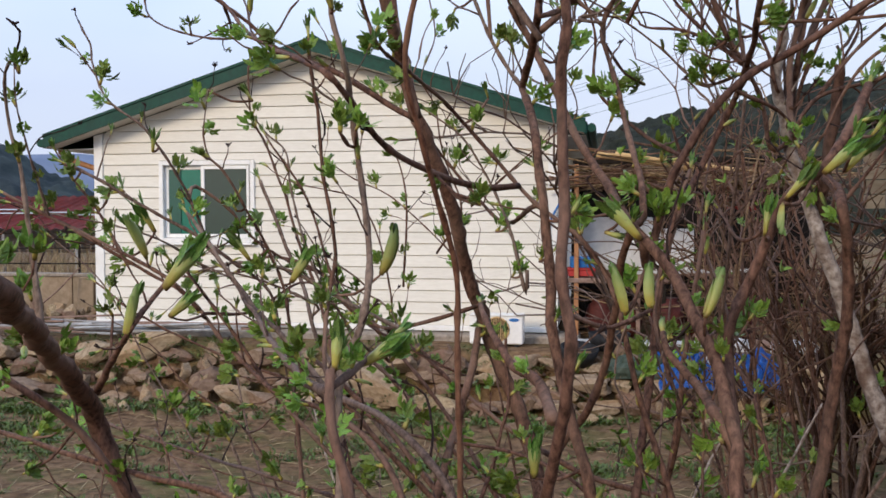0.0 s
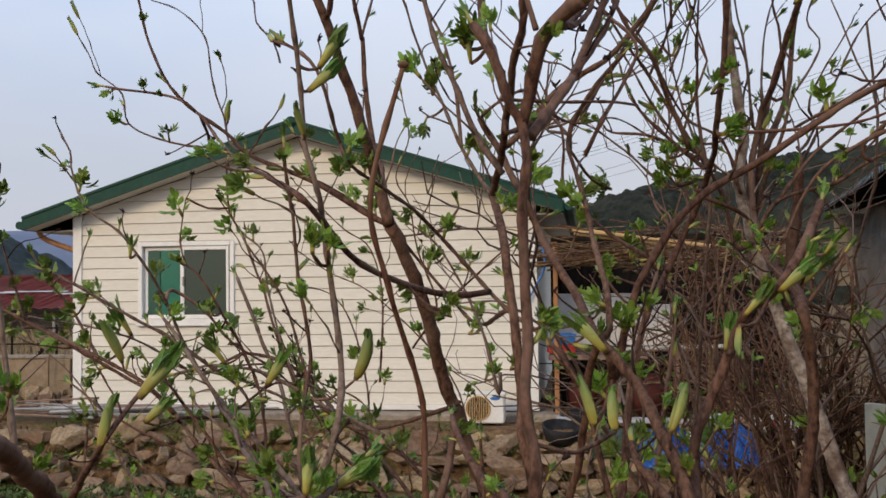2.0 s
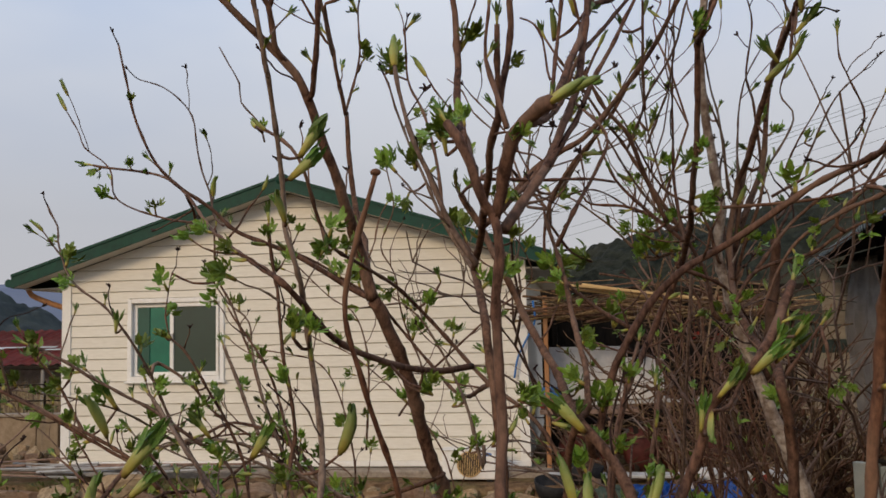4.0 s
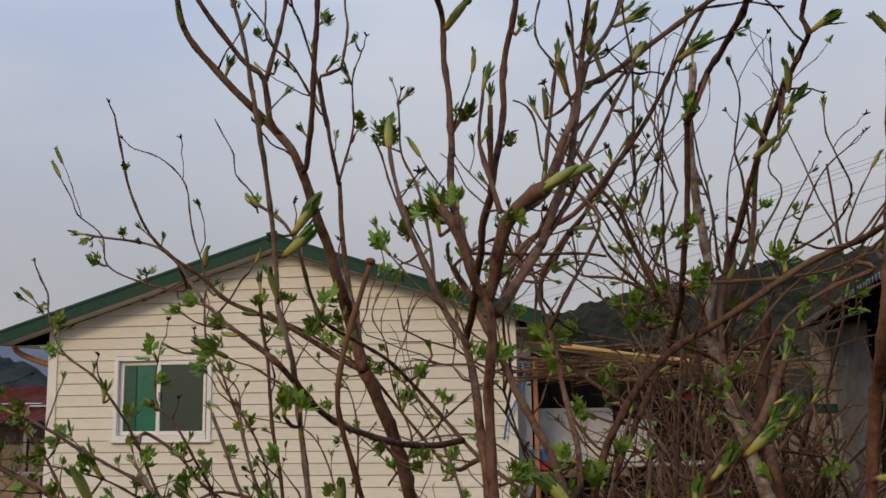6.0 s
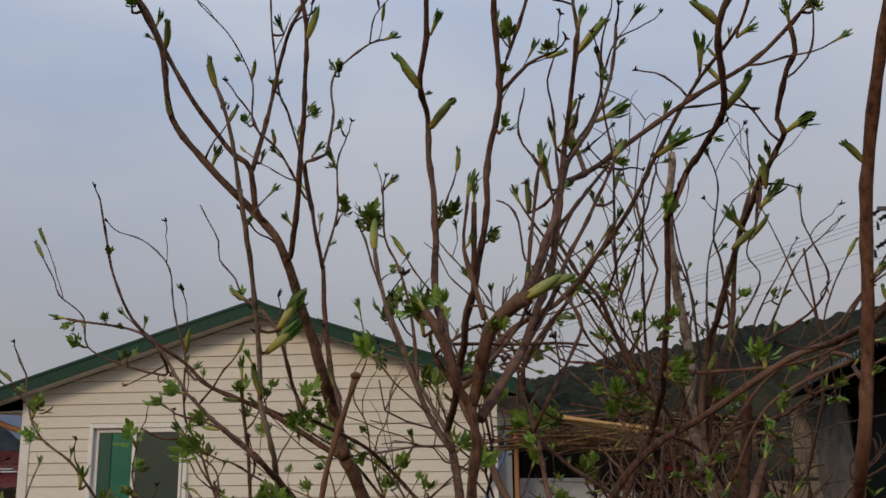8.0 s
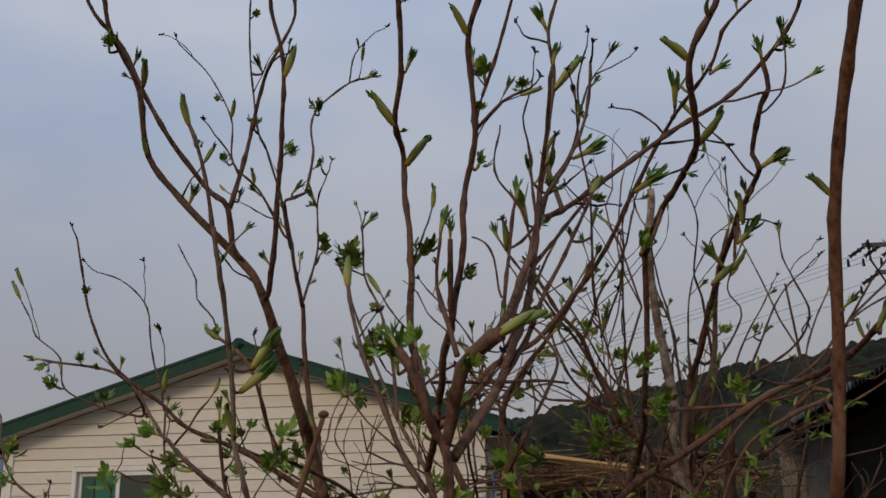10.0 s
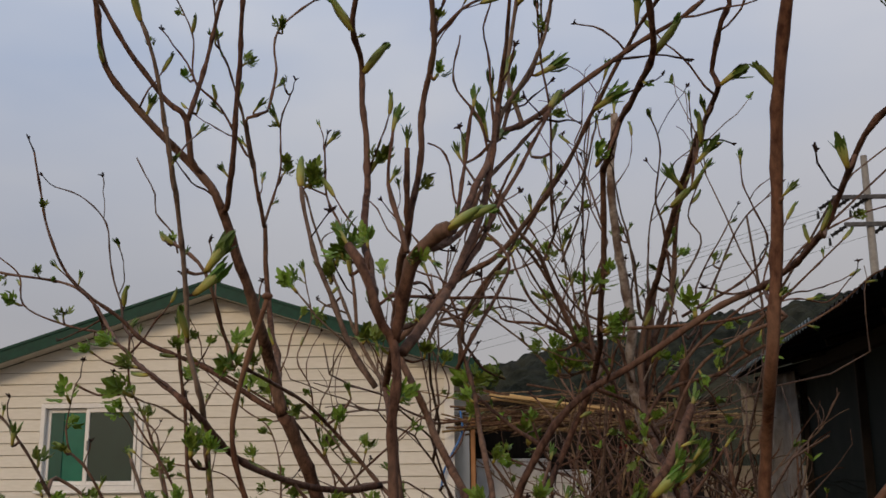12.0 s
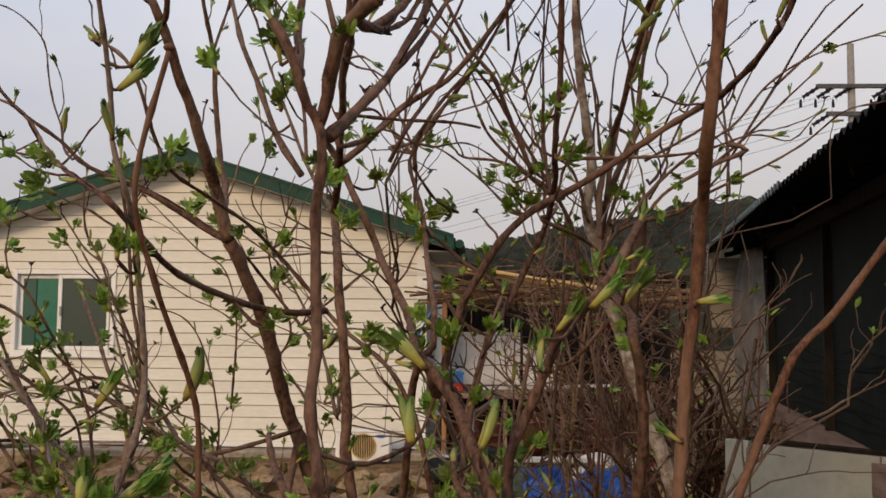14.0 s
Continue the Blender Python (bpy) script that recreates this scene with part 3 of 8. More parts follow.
def shed_block(bm, a0, a1, i0, i1, z0, z1):
    c = [shed_at(a, i, z) for z in (z0, z1) for a, i in ((a0, i0), (a1, i0), (a1, i1), (a0, i1))]
    v = [bm.verts.new(p) for p in c]
    for f in ((0, 1, 2, 3), (7, 6, 5, 4), (0, 4, 5, 1), (1, 5, 6, 2), (2, 6, 7, 3), (3, 7, 4, 0)):
        bm.faces.new([v[k] for k in f])
    bmesh.ops.recalc_face_normals(bm, faces=bm.faces)


def make_shed():
    shed = thing("shed", "dark shed with black corrugated roof, net-covered windows and plastic sheet", "shed")
    # corrugated roof sheet, its waves running up the slope
    bm = bmesh.new()
    a0, a1, n = -7.0, 1.0, 520
    rows = []
    for i, z in ((0.0, 2.17), (0.6, 2.33), (4.0, 3.2)):
        row = []
        for k in range(n + 1):
            a = a0 + (a1 - a0) * k / n
            row.append(bm.verts.new(shed_at(a, i, z + 0.016 * math.sin(a * 2 * math.pi / 0.095))))
        rows.append(row)
    for p, q in zip(rows, rows[1:]):
        for k in range(n):
            bm.faces.new((p[k], p[k + 1], q[k + 1], q[k]))
    bmesh.ops.solidify(bm, geom=bm.faces[:], thickness=0.006)
    part("roof_sheet", bm, BLACK_ROOF, shed, smooth=True)
    # bright cut edges of the waves along the eave
    a = -3.4
    while a < 0.98:
        bm = bmesh.new()
        c = shed_at(a, -0.012, 2.18)
        v = [bm.verts.new(c + SHED_D * dx + Vector((0, 0, dz)) + SHED_N * dn) for dx, dz, dn in ((-0.026, 0.012, 0), (0.026, 0.012, 0), (0, -0.03, 0), (0, 0.004, 0.02))]
        for f in ((0, 1, 2), (0, 3, 1), (1, 3, 2), (2, 3, 0)):
            bm.faces.new([v[q] for q in f])
        part("cut_edge", bm, ROOF_EDGE, shed)
        a += 0.095
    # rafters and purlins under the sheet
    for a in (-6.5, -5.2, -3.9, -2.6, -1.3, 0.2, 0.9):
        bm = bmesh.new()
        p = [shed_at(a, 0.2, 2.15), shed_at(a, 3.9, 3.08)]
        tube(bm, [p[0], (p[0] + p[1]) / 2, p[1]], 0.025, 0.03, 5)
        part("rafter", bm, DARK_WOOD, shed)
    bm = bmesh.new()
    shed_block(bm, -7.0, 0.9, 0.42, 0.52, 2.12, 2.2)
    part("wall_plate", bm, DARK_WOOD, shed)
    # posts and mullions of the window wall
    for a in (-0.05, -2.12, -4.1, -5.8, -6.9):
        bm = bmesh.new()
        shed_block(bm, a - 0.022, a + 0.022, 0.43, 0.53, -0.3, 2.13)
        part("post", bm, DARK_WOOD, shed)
    pos = [-6.9, -5.8, -4.1, -2.12, -0.05]
    for lo, hi in zip(pos, pos[1:]):
        bm = bmesh.new()
        shed_block(bm, lo + 0.036, hi - 0.036, 0.475, 0.487, 0.93, 2.12)
        part("pane", bm, DARK_PANE, shed, "window covered with dark shade net")
        # slack folds of net lying on the pane
        for k in range(9 if lo < -2 else 2):
            z = 1.0 + k * 0.05 + random.uniform(-0.02, 0.02)
            bm = bmesh.new()
            line = [shed_at(lo + 0.08 + (hi - lo - 0.16) * t, 0.468, z + 0.012 * math.sin((5 + k) * t + k * 2.3) + 0.008 * math.sin(17 * t + k)) for t in np.linspace(0, 1, 9)]
            tube(bm, line, 0.0025, 0.0025, 4)
            part("net_fold", bm, DARK_PANE, shed)
    bm = bmesh.new()
    shed_block(bm, -7.0, -0.02, 0.36, 0.5, 0.78, 0.928)
    part("window_sill", bm, OLD_WOOD, shed, "weathered pinkish wooden sill board")
    bm = bmesh.new()
    shed_block(bm, -7.0, -0.02, 0.44, 0.56, -0.5, 0.779)
    part("wall", bm, OLD_WOOD, shed)
    # inner walls, the darkness of the inside put into their colour
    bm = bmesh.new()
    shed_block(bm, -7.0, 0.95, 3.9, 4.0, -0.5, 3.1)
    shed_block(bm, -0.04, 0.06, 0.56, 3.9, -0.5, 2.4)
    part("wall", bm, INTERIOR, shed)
    # end wall with pale boards, the roof's shadow put into their colour
    z = 1.5
    for k in range(5):
        bm = bmesh.new()
        w = 0.6 - 0.03 * (k % 2)
        shed_block(bm, 0.56, 0.6, 0.04, 0.04 + w, z + 0.006, z + 0.118)
        part("wall_board", bm, DIM_BOARD, shed, "stained cream wall board, its colour dimmed for roof shade")
        z += 0.122
    # hanging plastic sheet, creased
    bm = bmesh.new()
    nx, nz = 26, 40
    rows = []
    for j in range(nz + 1):
        z = 2.16 - 1.45 * j / nz
        row = []
        for i in range(nx + 1):
            u = i / nx
            p = shed_at(0.5, 0.28, z).lerp(shed_at(-0.1, 0.40, z), u)
            w = 0.03 * noise.noise(Vector((u * 4, z * 1.6, 3))) + 0.018 * noise.noise(Vector((u * 11, z * 4, 8)))
            belly = 0.07 * math.sin(min(1, j / nz * 1.2) * math.pi) * (1 - u)
            row.append(bm.verts.new(p - SHED_N * (w + belly) - SHED_D * (w * 0.8) + SHED_D * (0.12 * (j / nz) ** 2 * (1 - u))))
        rows.append(row)
    for p, q in zip(rows, rows[1:]):
        for i in range(nx):
            bm.faces.new((p[i], p[i + 1], q[i + 1], q[i]))
    bmesh.ops.solidify(bm, geom=bm.faces[:], thickness=0.003)
    part("plastic_sheet", bm, PLASTIC_SHEET, shed, "cloudy crumpled plastic sheet", smooth=True)
    # wire hanging from the eave
    bm = bmesh.new()
    tube(bm, smooth_line([shed_at(0.75, 0.0, 2.16), shed_at(0.6, 0.02, 1.98), shed_at(0.4, 0.05, 1.86), shed_at(0.1, 0.25, 1.8)], 0.05), 0.003, 0.003, 5)
    part("hanging_wire", bm, WIRE, shed)


make_shed()


def make_panel_fence():
    fence = thing("panel_fence", "low fence of pale grey-green flat panels beside the shed", "fence", (8.2, -7.0, -0.3))
    inv = Matrix.Translation((-8.2, 7.0, 0.3))
    a, b = Vector((8.165, -6.98, 0)), Vector((9.5, -8.24, 0))
    d = (b - a).normalized()
    n = Vector((d.y, -d.x, 0))
    cuts = [0.0, 0.13, 0.75, 1.37, (b - a).length]
    for k in range(4):
        bm = bmesh.new()
        top = 0.955 + (0.012 if k == 0 else 0)
        c = []
        for z in (-0.45, top):
            for s, o in ((cuts[k] + 0.003, 0), (cuts[k + 1] - 0.003, 0), (cuts[k + 1] - 0.003, 0.03), (cuts[k] + 0.003, 0.03)):
                c.append(bm.verts.new(a + d * s + n * o * (1 if k else 1.3) + Vector((0, 0, z))))
        for f in ((0, 1, 2, 3), (7, 6, 5, 4), (0, 4, 5, 1), (1, 5, 6, 2), (2, 6, 7, 3), (3, 7, 4, 0)):
            bm.faces.new([c[q] for q in f])
        bmesh.ops.recalc_face_normals(bm, faces=bm.faces)
        bmesh.ops.bevel(bm, geom=bm.edges[:], offset=0.003, segments=1, affect="EDGES")
        part("panel", bm, GREY_PANEL, fence).matrix_parent_inverse = inv
    bm = bmesh.new()
    tube(bm, [a + d * 0.1 + Vector((0, 0, 0.972)), a.lerp(b, 0.5) + Vector((0, 0, 0.97)), b + Vector((0, 0, 0.972))], 0.014, 0.014, 6)
    part("top_rail", bm, DARK_WOOD, fence, "dark rail along the top").matrix_parent_inverse = inv


make_panel_fence()


# ---- stones and terrace ----
def stone_mesh(seed, size):
    """A rough broken stone: a block knocked out of true, its faces split off flat."""
    rng = random.Random(seed)
    bm = bmesh.new()
    bmesh.ops.create_icosphere(bm, subdivisions=3, radius=0.5)
    off = Vector((seed * 3.1, seed * 1.7, seed * 0.9))
    cuts = [(Vector((rng.uniform(-1, 1), rng.uniform(-1, 0.4), rng.uniform(-1, 1))).normalized(), rng.uniform(0.27, 0.4)) for _ in range(9)]
    for v in bm.verts:
        d = v.co.normalized()
        box_r = 0.5 / max(abs(d.x), abs(d.y), abs(d.z)) * 0.92
        r = 0.12 + 0.74 * box_r
        r *= 1 + 0.22 * noise.noise(d * 1.3 + off)
        p = d * r
        for n, h in cuts:
            over = p.dot(n) - h
            if over > 0:
                p -= n * over
        p += d * (0.02 * noise.noise(d * 5 + off) + 0.012 * noise.noise(d * 11 + off))
        v.co = Vector((p.x * size[0], p.y * size[1], p.z * size[2])) * 1.25
    return mesh_of("stone", bm, STONE)


def make_stone_wall():
    wall = thing("stone_retaining_wall", "rough dry-laid bank of sandy and grey field stones below the terrace", "stone wall", (2.5, -1.1, -0.75))
    inv = Matrix.Translation((-2.5, 1.1, 0.75))
    rng = random.Random(4)
    kinds = [stone_mesh(k, (rng.uniform(0.5, 0.9), 0.42, rng.uniform(0.3, 0.5))) for k in range(20)]

    def lay(x, y, z, sx, s, free=False):
        ob = new("stone", rng.choice(kinds))
        ob.parent = wall
        ob.matrix_parent_inverse = inv
        ob.location = (x, y, z)
        t = 3.0 if free else 0.28
        ob.rotation_euler = (rng.uniform(-t, t), rng.uniform(-t, t), rng.uniform(-0.5, 0.5) + (math.pi if rng.random() < 0.5 else 0))
        ob.scale = (sx, s, s * rng.uniform(0.8, 1.15))

    # large blocks first, smaller stones wedged between and above them
    for row, (z, y, small) in enumerate(((-0.68, -1.33, 0.55), (-0.45, -1.18, 0.5), (-0.26, -1.02, 0.42))):
        x = -5.2 + rng.uniform(0, 0.3)
        while x < 9.2:
            s = rng.choice((small, 0.6, 0.75, 0.85) if rng.random() < 0.6 else (0.35, 0.45, small)) * rng.uniform(0.9, 1.1)
            if not (row > 1 and 7.2 < x < 8.8):
                lay(x + 0.25 * s, y + rng.uniform(-0.12, 0.08), z + rng.uniform(-0.06, 0.05), s * rng.uniform(0.9, 1.3), s * 0.85)
            x += 0.56 * s + rng.uniform(0.0, 0.2)
    for k in range(130):
        x, row = rng.uniform(-5, 9), rng.random()
        if row > 0.6 and 7.2 < x < 8.8:
            continue
        s = rng.uniform(0.14, 0.32)
        lay(x, -1.42 + 0.5 * row + rng.uniform(-0.06, 0.05), -0.7 + 0.55 * row, s, s, True)
    # rubble at its foot
    for k in range(60):
        x, y = rng.uniform(-4, 9), -1.45 - abs(rng.gauss(0, 0.3))
        s = rng.uniform(0.08, 0.26)
        lay(x, y, ground_z(x, y) + s * 0.07, s, s, True)


make_stone_wall()


def make_terrace():
    bm = bmesh.new()
    box(bm, (-0.2, -0.3, -0.24), (WALL_W + 0.3, 0.3, -0.045), 0.02)
    for v in bm.verts:
        v.co.z += noise.noise(v.co * 2) * 0.01
    tagged(part("terrace_slab", bm, CONCRETE), "worn concrete ledge along the foot of the house", "ledge", kind="structure")


make_terrace()


def make_pipe_pile():
    pile = thing("pipe_pile", "heap of grey pipes and weathered laths lying on the ledge", "pipes", (1.0, -0.6, -0.04))
    inv = Matrix.Translation((-1.0, 0.6, 0.04))
    rng = random.Random(8)
    for k in range(40):
        x0, ln = rng.uniform(-2.6, 1.2), rng.uniform(0.7, 2.2)
        y, z = -0.62 + rng.uniform(-0.3, 0.3), -0.03 + rng.uniform(0, 0.09)
        tilt, turn = rng.uniform(-0.03, 0.05), rng.uniform(-0.13, 0.13)
        bm = bmesh.new()
        p = [Vector((x0 + ln * t, y + ln * t * turn, z + ln * t * tilt)) for t in (0, 0.35, 0.7, 1)]
        tube(bm, p, rng.uniform(0.01, 0.02), rng.uniform(0.01, 0.02), 6)
        part("pipe", bm, GREY_METAL if k % 3 else OLD_WOOD, pile).matrix_parent_inverse = inv


make_pipe_pile()


# ---- clutter by the right corner of the house ----
def lathe(profile, sides=18):
    bm = bmesh.new()
    rings = []
    for r, z in profile:
        rings.append([bm.verts.new((r * math.cos(2 * math.pi * k / sides), r * math.sin(2 * math.pi * k / sides), z)) for k in range(sides)])
    for a, b in zip(rings, rings[1:]):
        for k in range(sides):
            bm.faces.new((a[k], a[(k + 1) % sides], b[(k + 1) % sides], b[k]))
    bm.faces.new(list(reversed(rings[0])))
    bm.faces.new(rings[-1])
    return bm


def pot(name, label, category, at, profile, mat, tilt=(0, 0, 0), rim=None, group=""):
    ob = part(name, lathe(profile), mat, smooth=True)
    ob.location, ob.rotation_euler = at, tilt
    tagged(ob, label, category, group)
    if rim:
        r, z, m = rim
        line = [Vector((r * math.cos(a), r * math.sin(a), z)) for a in np.linspace(0, 2 * math.pi, 20)]
        bm = bmesh.new()
        tube(bm, line, 0.013, 0.013, 6, cap=False)
        part("rim", bm, m, ob, "coloured rim")
    return ob


def make_outdoor_unit():
    """White outdoor unit of an air conditioner: a casing with a round slotted fan opening and a small blue badge."""
    ac = thing("outdoor_unit", "white air conditioner unit with a round brown grille beside the house", "air conditioner", (5.52, -0.49, -0.15))
    inv = Matrix.Translation((-5.52, 0.49, 0.15))

    def ap(name, bm, mat, label="", parent=None):
        ob = part(name, bm, mat, parent or ac, label, smooth=False)
        ob.matrix_parent_inverse = inv
        return ob

    bm = bmesh.new()
    box(bm, (5.2, -0.62, -0.105), (5.84, -0.36, 0.235), 0.014)
    ap("casing", bm, WHITE_PVC)
    bm = bmesh.new()
    box(bm, (5.19, -0.632, 0.236), (5.85, -0.35, 0.248), 0.004)
    ap("lid", bm, WHITE_PVC)
    for x in (5.28, 5.76):
        bm = bmesh.new()
        box(bm, (x - 0.03, -0.61, -0.16), (x + 0.03, -0.37, -0.106), 0.004)
        ap("foot", bm, BLACK_POT)
    # fan opening: near-black disc standing for its shaded depth, rim and upright slats
    cx, cz, r = 5.53, 0.075, 0.145
    disc = [(cx + r * math.cos(a), cz + r * math.sin(a)) for a in np.linspace(0, 2 * math.pi, 33)[:-1]]
    bm = bmesh.new()
    prism(bm, disc, -0.626, -0.6201)
    ap("fan_opening", bm, DARK_WOOD, "near-black disc standing for the round fan opening")
    bm = bmesh.new()
    tube(bm, [Vector((x, -0.63, z)) for x, z in disc + disc[:1]], 0.008, 0.008, 6, cap=False)
    ap("grille_rim", bm, YELLOW_WOOD, "tan grille rim")
    for k in range(-6, 7):
        x = k * 0.021
        h = math.sqrt(max(0.0, r * r - x * x)) - 0.004
        bm = bmesh.new()
        box(bm, (cx + x - 0.004, -0.634, cz - h), (cx + x + 0.004, -0.6262, cz + h))
        ap("slat", bm, YELLOW_WOOD)
    bm = bmesh.new()
    prism(bm, [(5.735 + 0.06 * math.cos(a), 0.19 + 0.02 * math.sin(a)) for a in np.linspace(0, 2 * math.pi, 21)[:-1]], -0.624, -0.6202)
    ap("badge", bm, BLUE_PLASTIC, "small blue oval badge")


make_outdoor_unit()
pot("tub", "black rubber tub on the terrace edge", "tub", (6.85, -0.75, -0.12), [(0.17, 0), (0.22, 0.08), (0.245, 0.2), (0.23, 0.2), (0.17, 0.05)], BLACK_POT, group="tubs on the terrace edge")
pot("tub", "black rubber tub standing askew among stones", "tub", (6.5, -1.0, -0.25), [(0.15, 0), (0.2, 0.1), (0.22, 0.2), (0.2, 0.2), (0.14, 0.04)], BLACK_POT, (0.2, 0.1, 0), group="tubs on the terrace edge")
for x, y, s in ((6.75, 0.25, 1.0), (7.1, 0.35, 0.9), (7.55, 0.1, 1.1), (7.95, 0.3, 0.85), (8.4, 0.2, 1.0)):
    pot("jar", "maroon earthenware jar standing under the lean-to", "jar", (x, y, -0.1),
        [(0.1 * s, 0), (0.17 * s, 0.12 * s), (0.2 * s, 0.26 * s), (0.16 * s, 0.4 * s), (0.11 * s, 0.44 * s), (0.13 * s, 0.47 * s), (0.08 * s, 0.46 * s)], DARK_RED, group="jars under the lean-to")


def crate(label, at, size, mat, turn=0.0):
    t = thing("crate", label, "crate", at)
    t.rotation_euler = (0, 0, turn)
    w, d, h = size
    for lo, hi in (((-w, -d, 0), (w, -d + 0.015, h)), ((-w, d - 0.015, 0), (w, d, h)), ((-w, -d + 0.015, 0), (-w + 0.015, d - 0.015, h)), ((w - 0.015, -d + 0.015, 0), (w, d - 0.015, h))):
        slab("side", lo, hi, mat, t, 0.004)
    slab("bottom", (-w + 0.015, -d + 0.015, 0), (w - 0.015, d - 0.015, 0.015), mat, t, 0.003)
    slab("lip", (-w - 0.012, -d - 0.012, h - 0.03), (w + 0.012, -d - 0.001, h), mat, t, 0.004)
    return t


crate("red plastic crate on a stack by the lean-to", (6.5, 0.1, 0.68), (0.16, 0.13, 0.1), RED_PLASTIC, 0.15)
crate("blue plastic crate on top of a red one", (6.52, 0.12, 0.785), (0.15, 0.12, 0.13), BLUE_PLASTIC, 0.1)


def make_stack_table():
    t = thing("work_table", "rough grey table carrying crates and boxes", "table", (6.85, 0.15, -0.1))
    slab("tabletop", (-0.5, -0.25, 0.7), (0.7, 0.35, 0.76), OLD_WOOD, t, 0.008)
    for x in (-0.45, 0.62):
        for y in (-0.2, 0.28):
            slab("leg", (x, y, 0), (x + 0.06, y + 0.06, 0.7), DARK_WOOD, t, 0.005)


make_stack_table()


def make_lean_to():
    lt = thing("lean_to", "open timber lean-to with planks and firewood stacked on its roof frame", "lean-to", (7.4, 0.9, -0.1))
    inv = Matrix.Translation((-7.4, -0.9, 0.1))

    def lp(name, bm, mat, label=""):
        part(name, bm, mat, lt, label).matrix_parent_inverse = inv

    for x, y in ((6.45, -0.05), (8.15, 0.0), (9.4, 0.1), (6.5, 2.4), (9.4, 2.4)):
        bm = bmesh.new()
        w = 0.028 if x < 6.5 else 0.04
        box(bm, (x - w, y - w, -0.12), (x + w, y + w, 2.06), 0.006)
        lp("post", bm, ORANGE_WOOD if x < 6.5 else DARK_WOOD, "orange-stained post" if x < 6.5 else "")
    for y in (-0.05, 1.1, 2.4):
        bm = bmesh.new()
        box(bm, (6.4, y - 0.035, 2.061), (9.6, y + 0.035, 2.13), 0.005)
        lp("beam", bm, DARK_WOOD)
    rng = random.Random(12)
    for k in range(5):
        bm = bmesh.new()
        x0 = 6.66 + rng.uniform(0, 0.35)
        y = -0.66 + k * 0.06
        z = 2.09 - rng.uniform(0, 0.05)
        box(bm, (x0, y, z - 0.014), (x0 + rng.uniform(1.1, 1.6), y + 0.05, z + 0.01), 0.003, Matrix.Rotation(0.15 + rng.uniform(-0.03, 0.03), 4, "Y"))
        lp("plank", bm, YELLOW_WOOD, "fresh yellow plank")
    bm = bmesh.new()
    box(bm, (6.9, -0.06, 0.73), (8.75, -0.02, 0.77), 0.004, Matrix.Rotation(-0.03, 4, "Y"))
    lp("rail", bm, WHITE_SHEET, "whitish rail across the lean-to")
    for x in (7.2, 7.9):
        bm = bmesh.new()
        box(bm, (x - 0.025, -0.055, -0.12), (x + 0.025, -0.025, 0.73), 0.004)
        lp("rail_post", bm, OLD_WOOD)
    # firewood: long thin sticks lying every which way over the frame
    bm = bmesh.new()
    for k in range(330):
        x, y, z = rng.uniform(6.4, 9.3), rng.uniform(-0.45, 1.6), 1.78 + abs(rng.gauss(0, 0.16))
        ln, az, el = rng.uniform(0.5, 1.5), rng.gauss(0, 0.35), rng.gauss(0, 0.14)
        d = Vector((math.cos(az), math.sin(az), el))
        c = Vector((x, y, z))
        q = [c - d * ln / 2, c + Vector((0, 0, rng.uniform(-0.04, 0.04))), c + d * ln / 2]
        tube(bm, q, rng.uniform(0.006, 0.017), rng.uniform(0.004, 0.01), 5)
    sticks = part("firewood", bm, STICK, lt, "tangle of dry firewood sticks")
    sticks.matrix_parent_inverse = inv
    tagged(sticks, kind="stuff")
    # red cloth hung from the beam
    bm = bmesh.new()
    rows = [[bm.verts.new((8.22 + 0.34 * u, -0.1 + 0.05 * math.sin(u * 9 + v * 2), 1.55 - 0.07 * v + 0.03 * math.sin(u * 7))) for u in np.linspace(0, 1, 14)] for v in np.linspace(0, 1, 6)]
    for p, q in zip(rows, rows[1:]):
        for i in range(13):
            bm.faces.new((p[i], p[i + 1], q[i + 1], q[i]))
    bmesh.ops.solidify(bm, geom=bm.faces[:], thickness=0.004)
    for x in (8.24, 8.54):
        tube(bm, [Vector((x, -0.09, 1.57)), Vector((x, -0.08, 1.8)), Vector((x, -0.05, 2.065))], 0.003, 0.003, 4)
    lp("cloth", bm, RED_ROOF, "red cloth hung on strings from the beam")
    # back wall: white sheets over boards coloured near-black for the dark space inside
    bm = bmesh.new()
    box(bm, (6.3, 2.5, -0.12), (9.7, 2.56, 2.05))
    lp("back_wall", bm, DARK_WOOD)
    for x0, x1, z0, z1 in ((6.45, 7.42, 0.7, 1.4), (7.46, 7.95, 0.7, 1.25)):
        bm = bmesh.new()
        box(bm, (x0, 1.0, z0), (x1, 1.05, z1), 0.008)
        lp("white_sheet", bm, FOAM, "white insulation sheet leaning in the lean-to")
    bm = bmesh.new()
    box(bm, (6.4, 1.06, 0.62), (8.5, 1.5, 0.7), 0.008)
    lp("shelf", bm, OLD_WOOD)
    for x in (6.5, 8.4):
        bm = bmesh.new()
        box(bm, (x - 0.03, 1.1, -0.12), (x + 0.03, 1.45, 0.62), 0.004)
        lp("shelf_leg", bm, DARK_WOOD)


make_lean_to()


def make_hose():
    bm = bmesh.new()
    tube(bm, smooth_line([(6.3, -0.06, 2.0), (6.32, -0.09, 1.75), (6.2, -0.1, 1.5), (6.1, -0.1, 1.3), (6.05, -0.1, 1.05)], 0.05), 0.014, 0.014, 7)
    tagged(part("hose", bm, BLUE_PLASTIC, smooth=True), "blue hose hanging at the corner of the house", "hose")


make_hose()


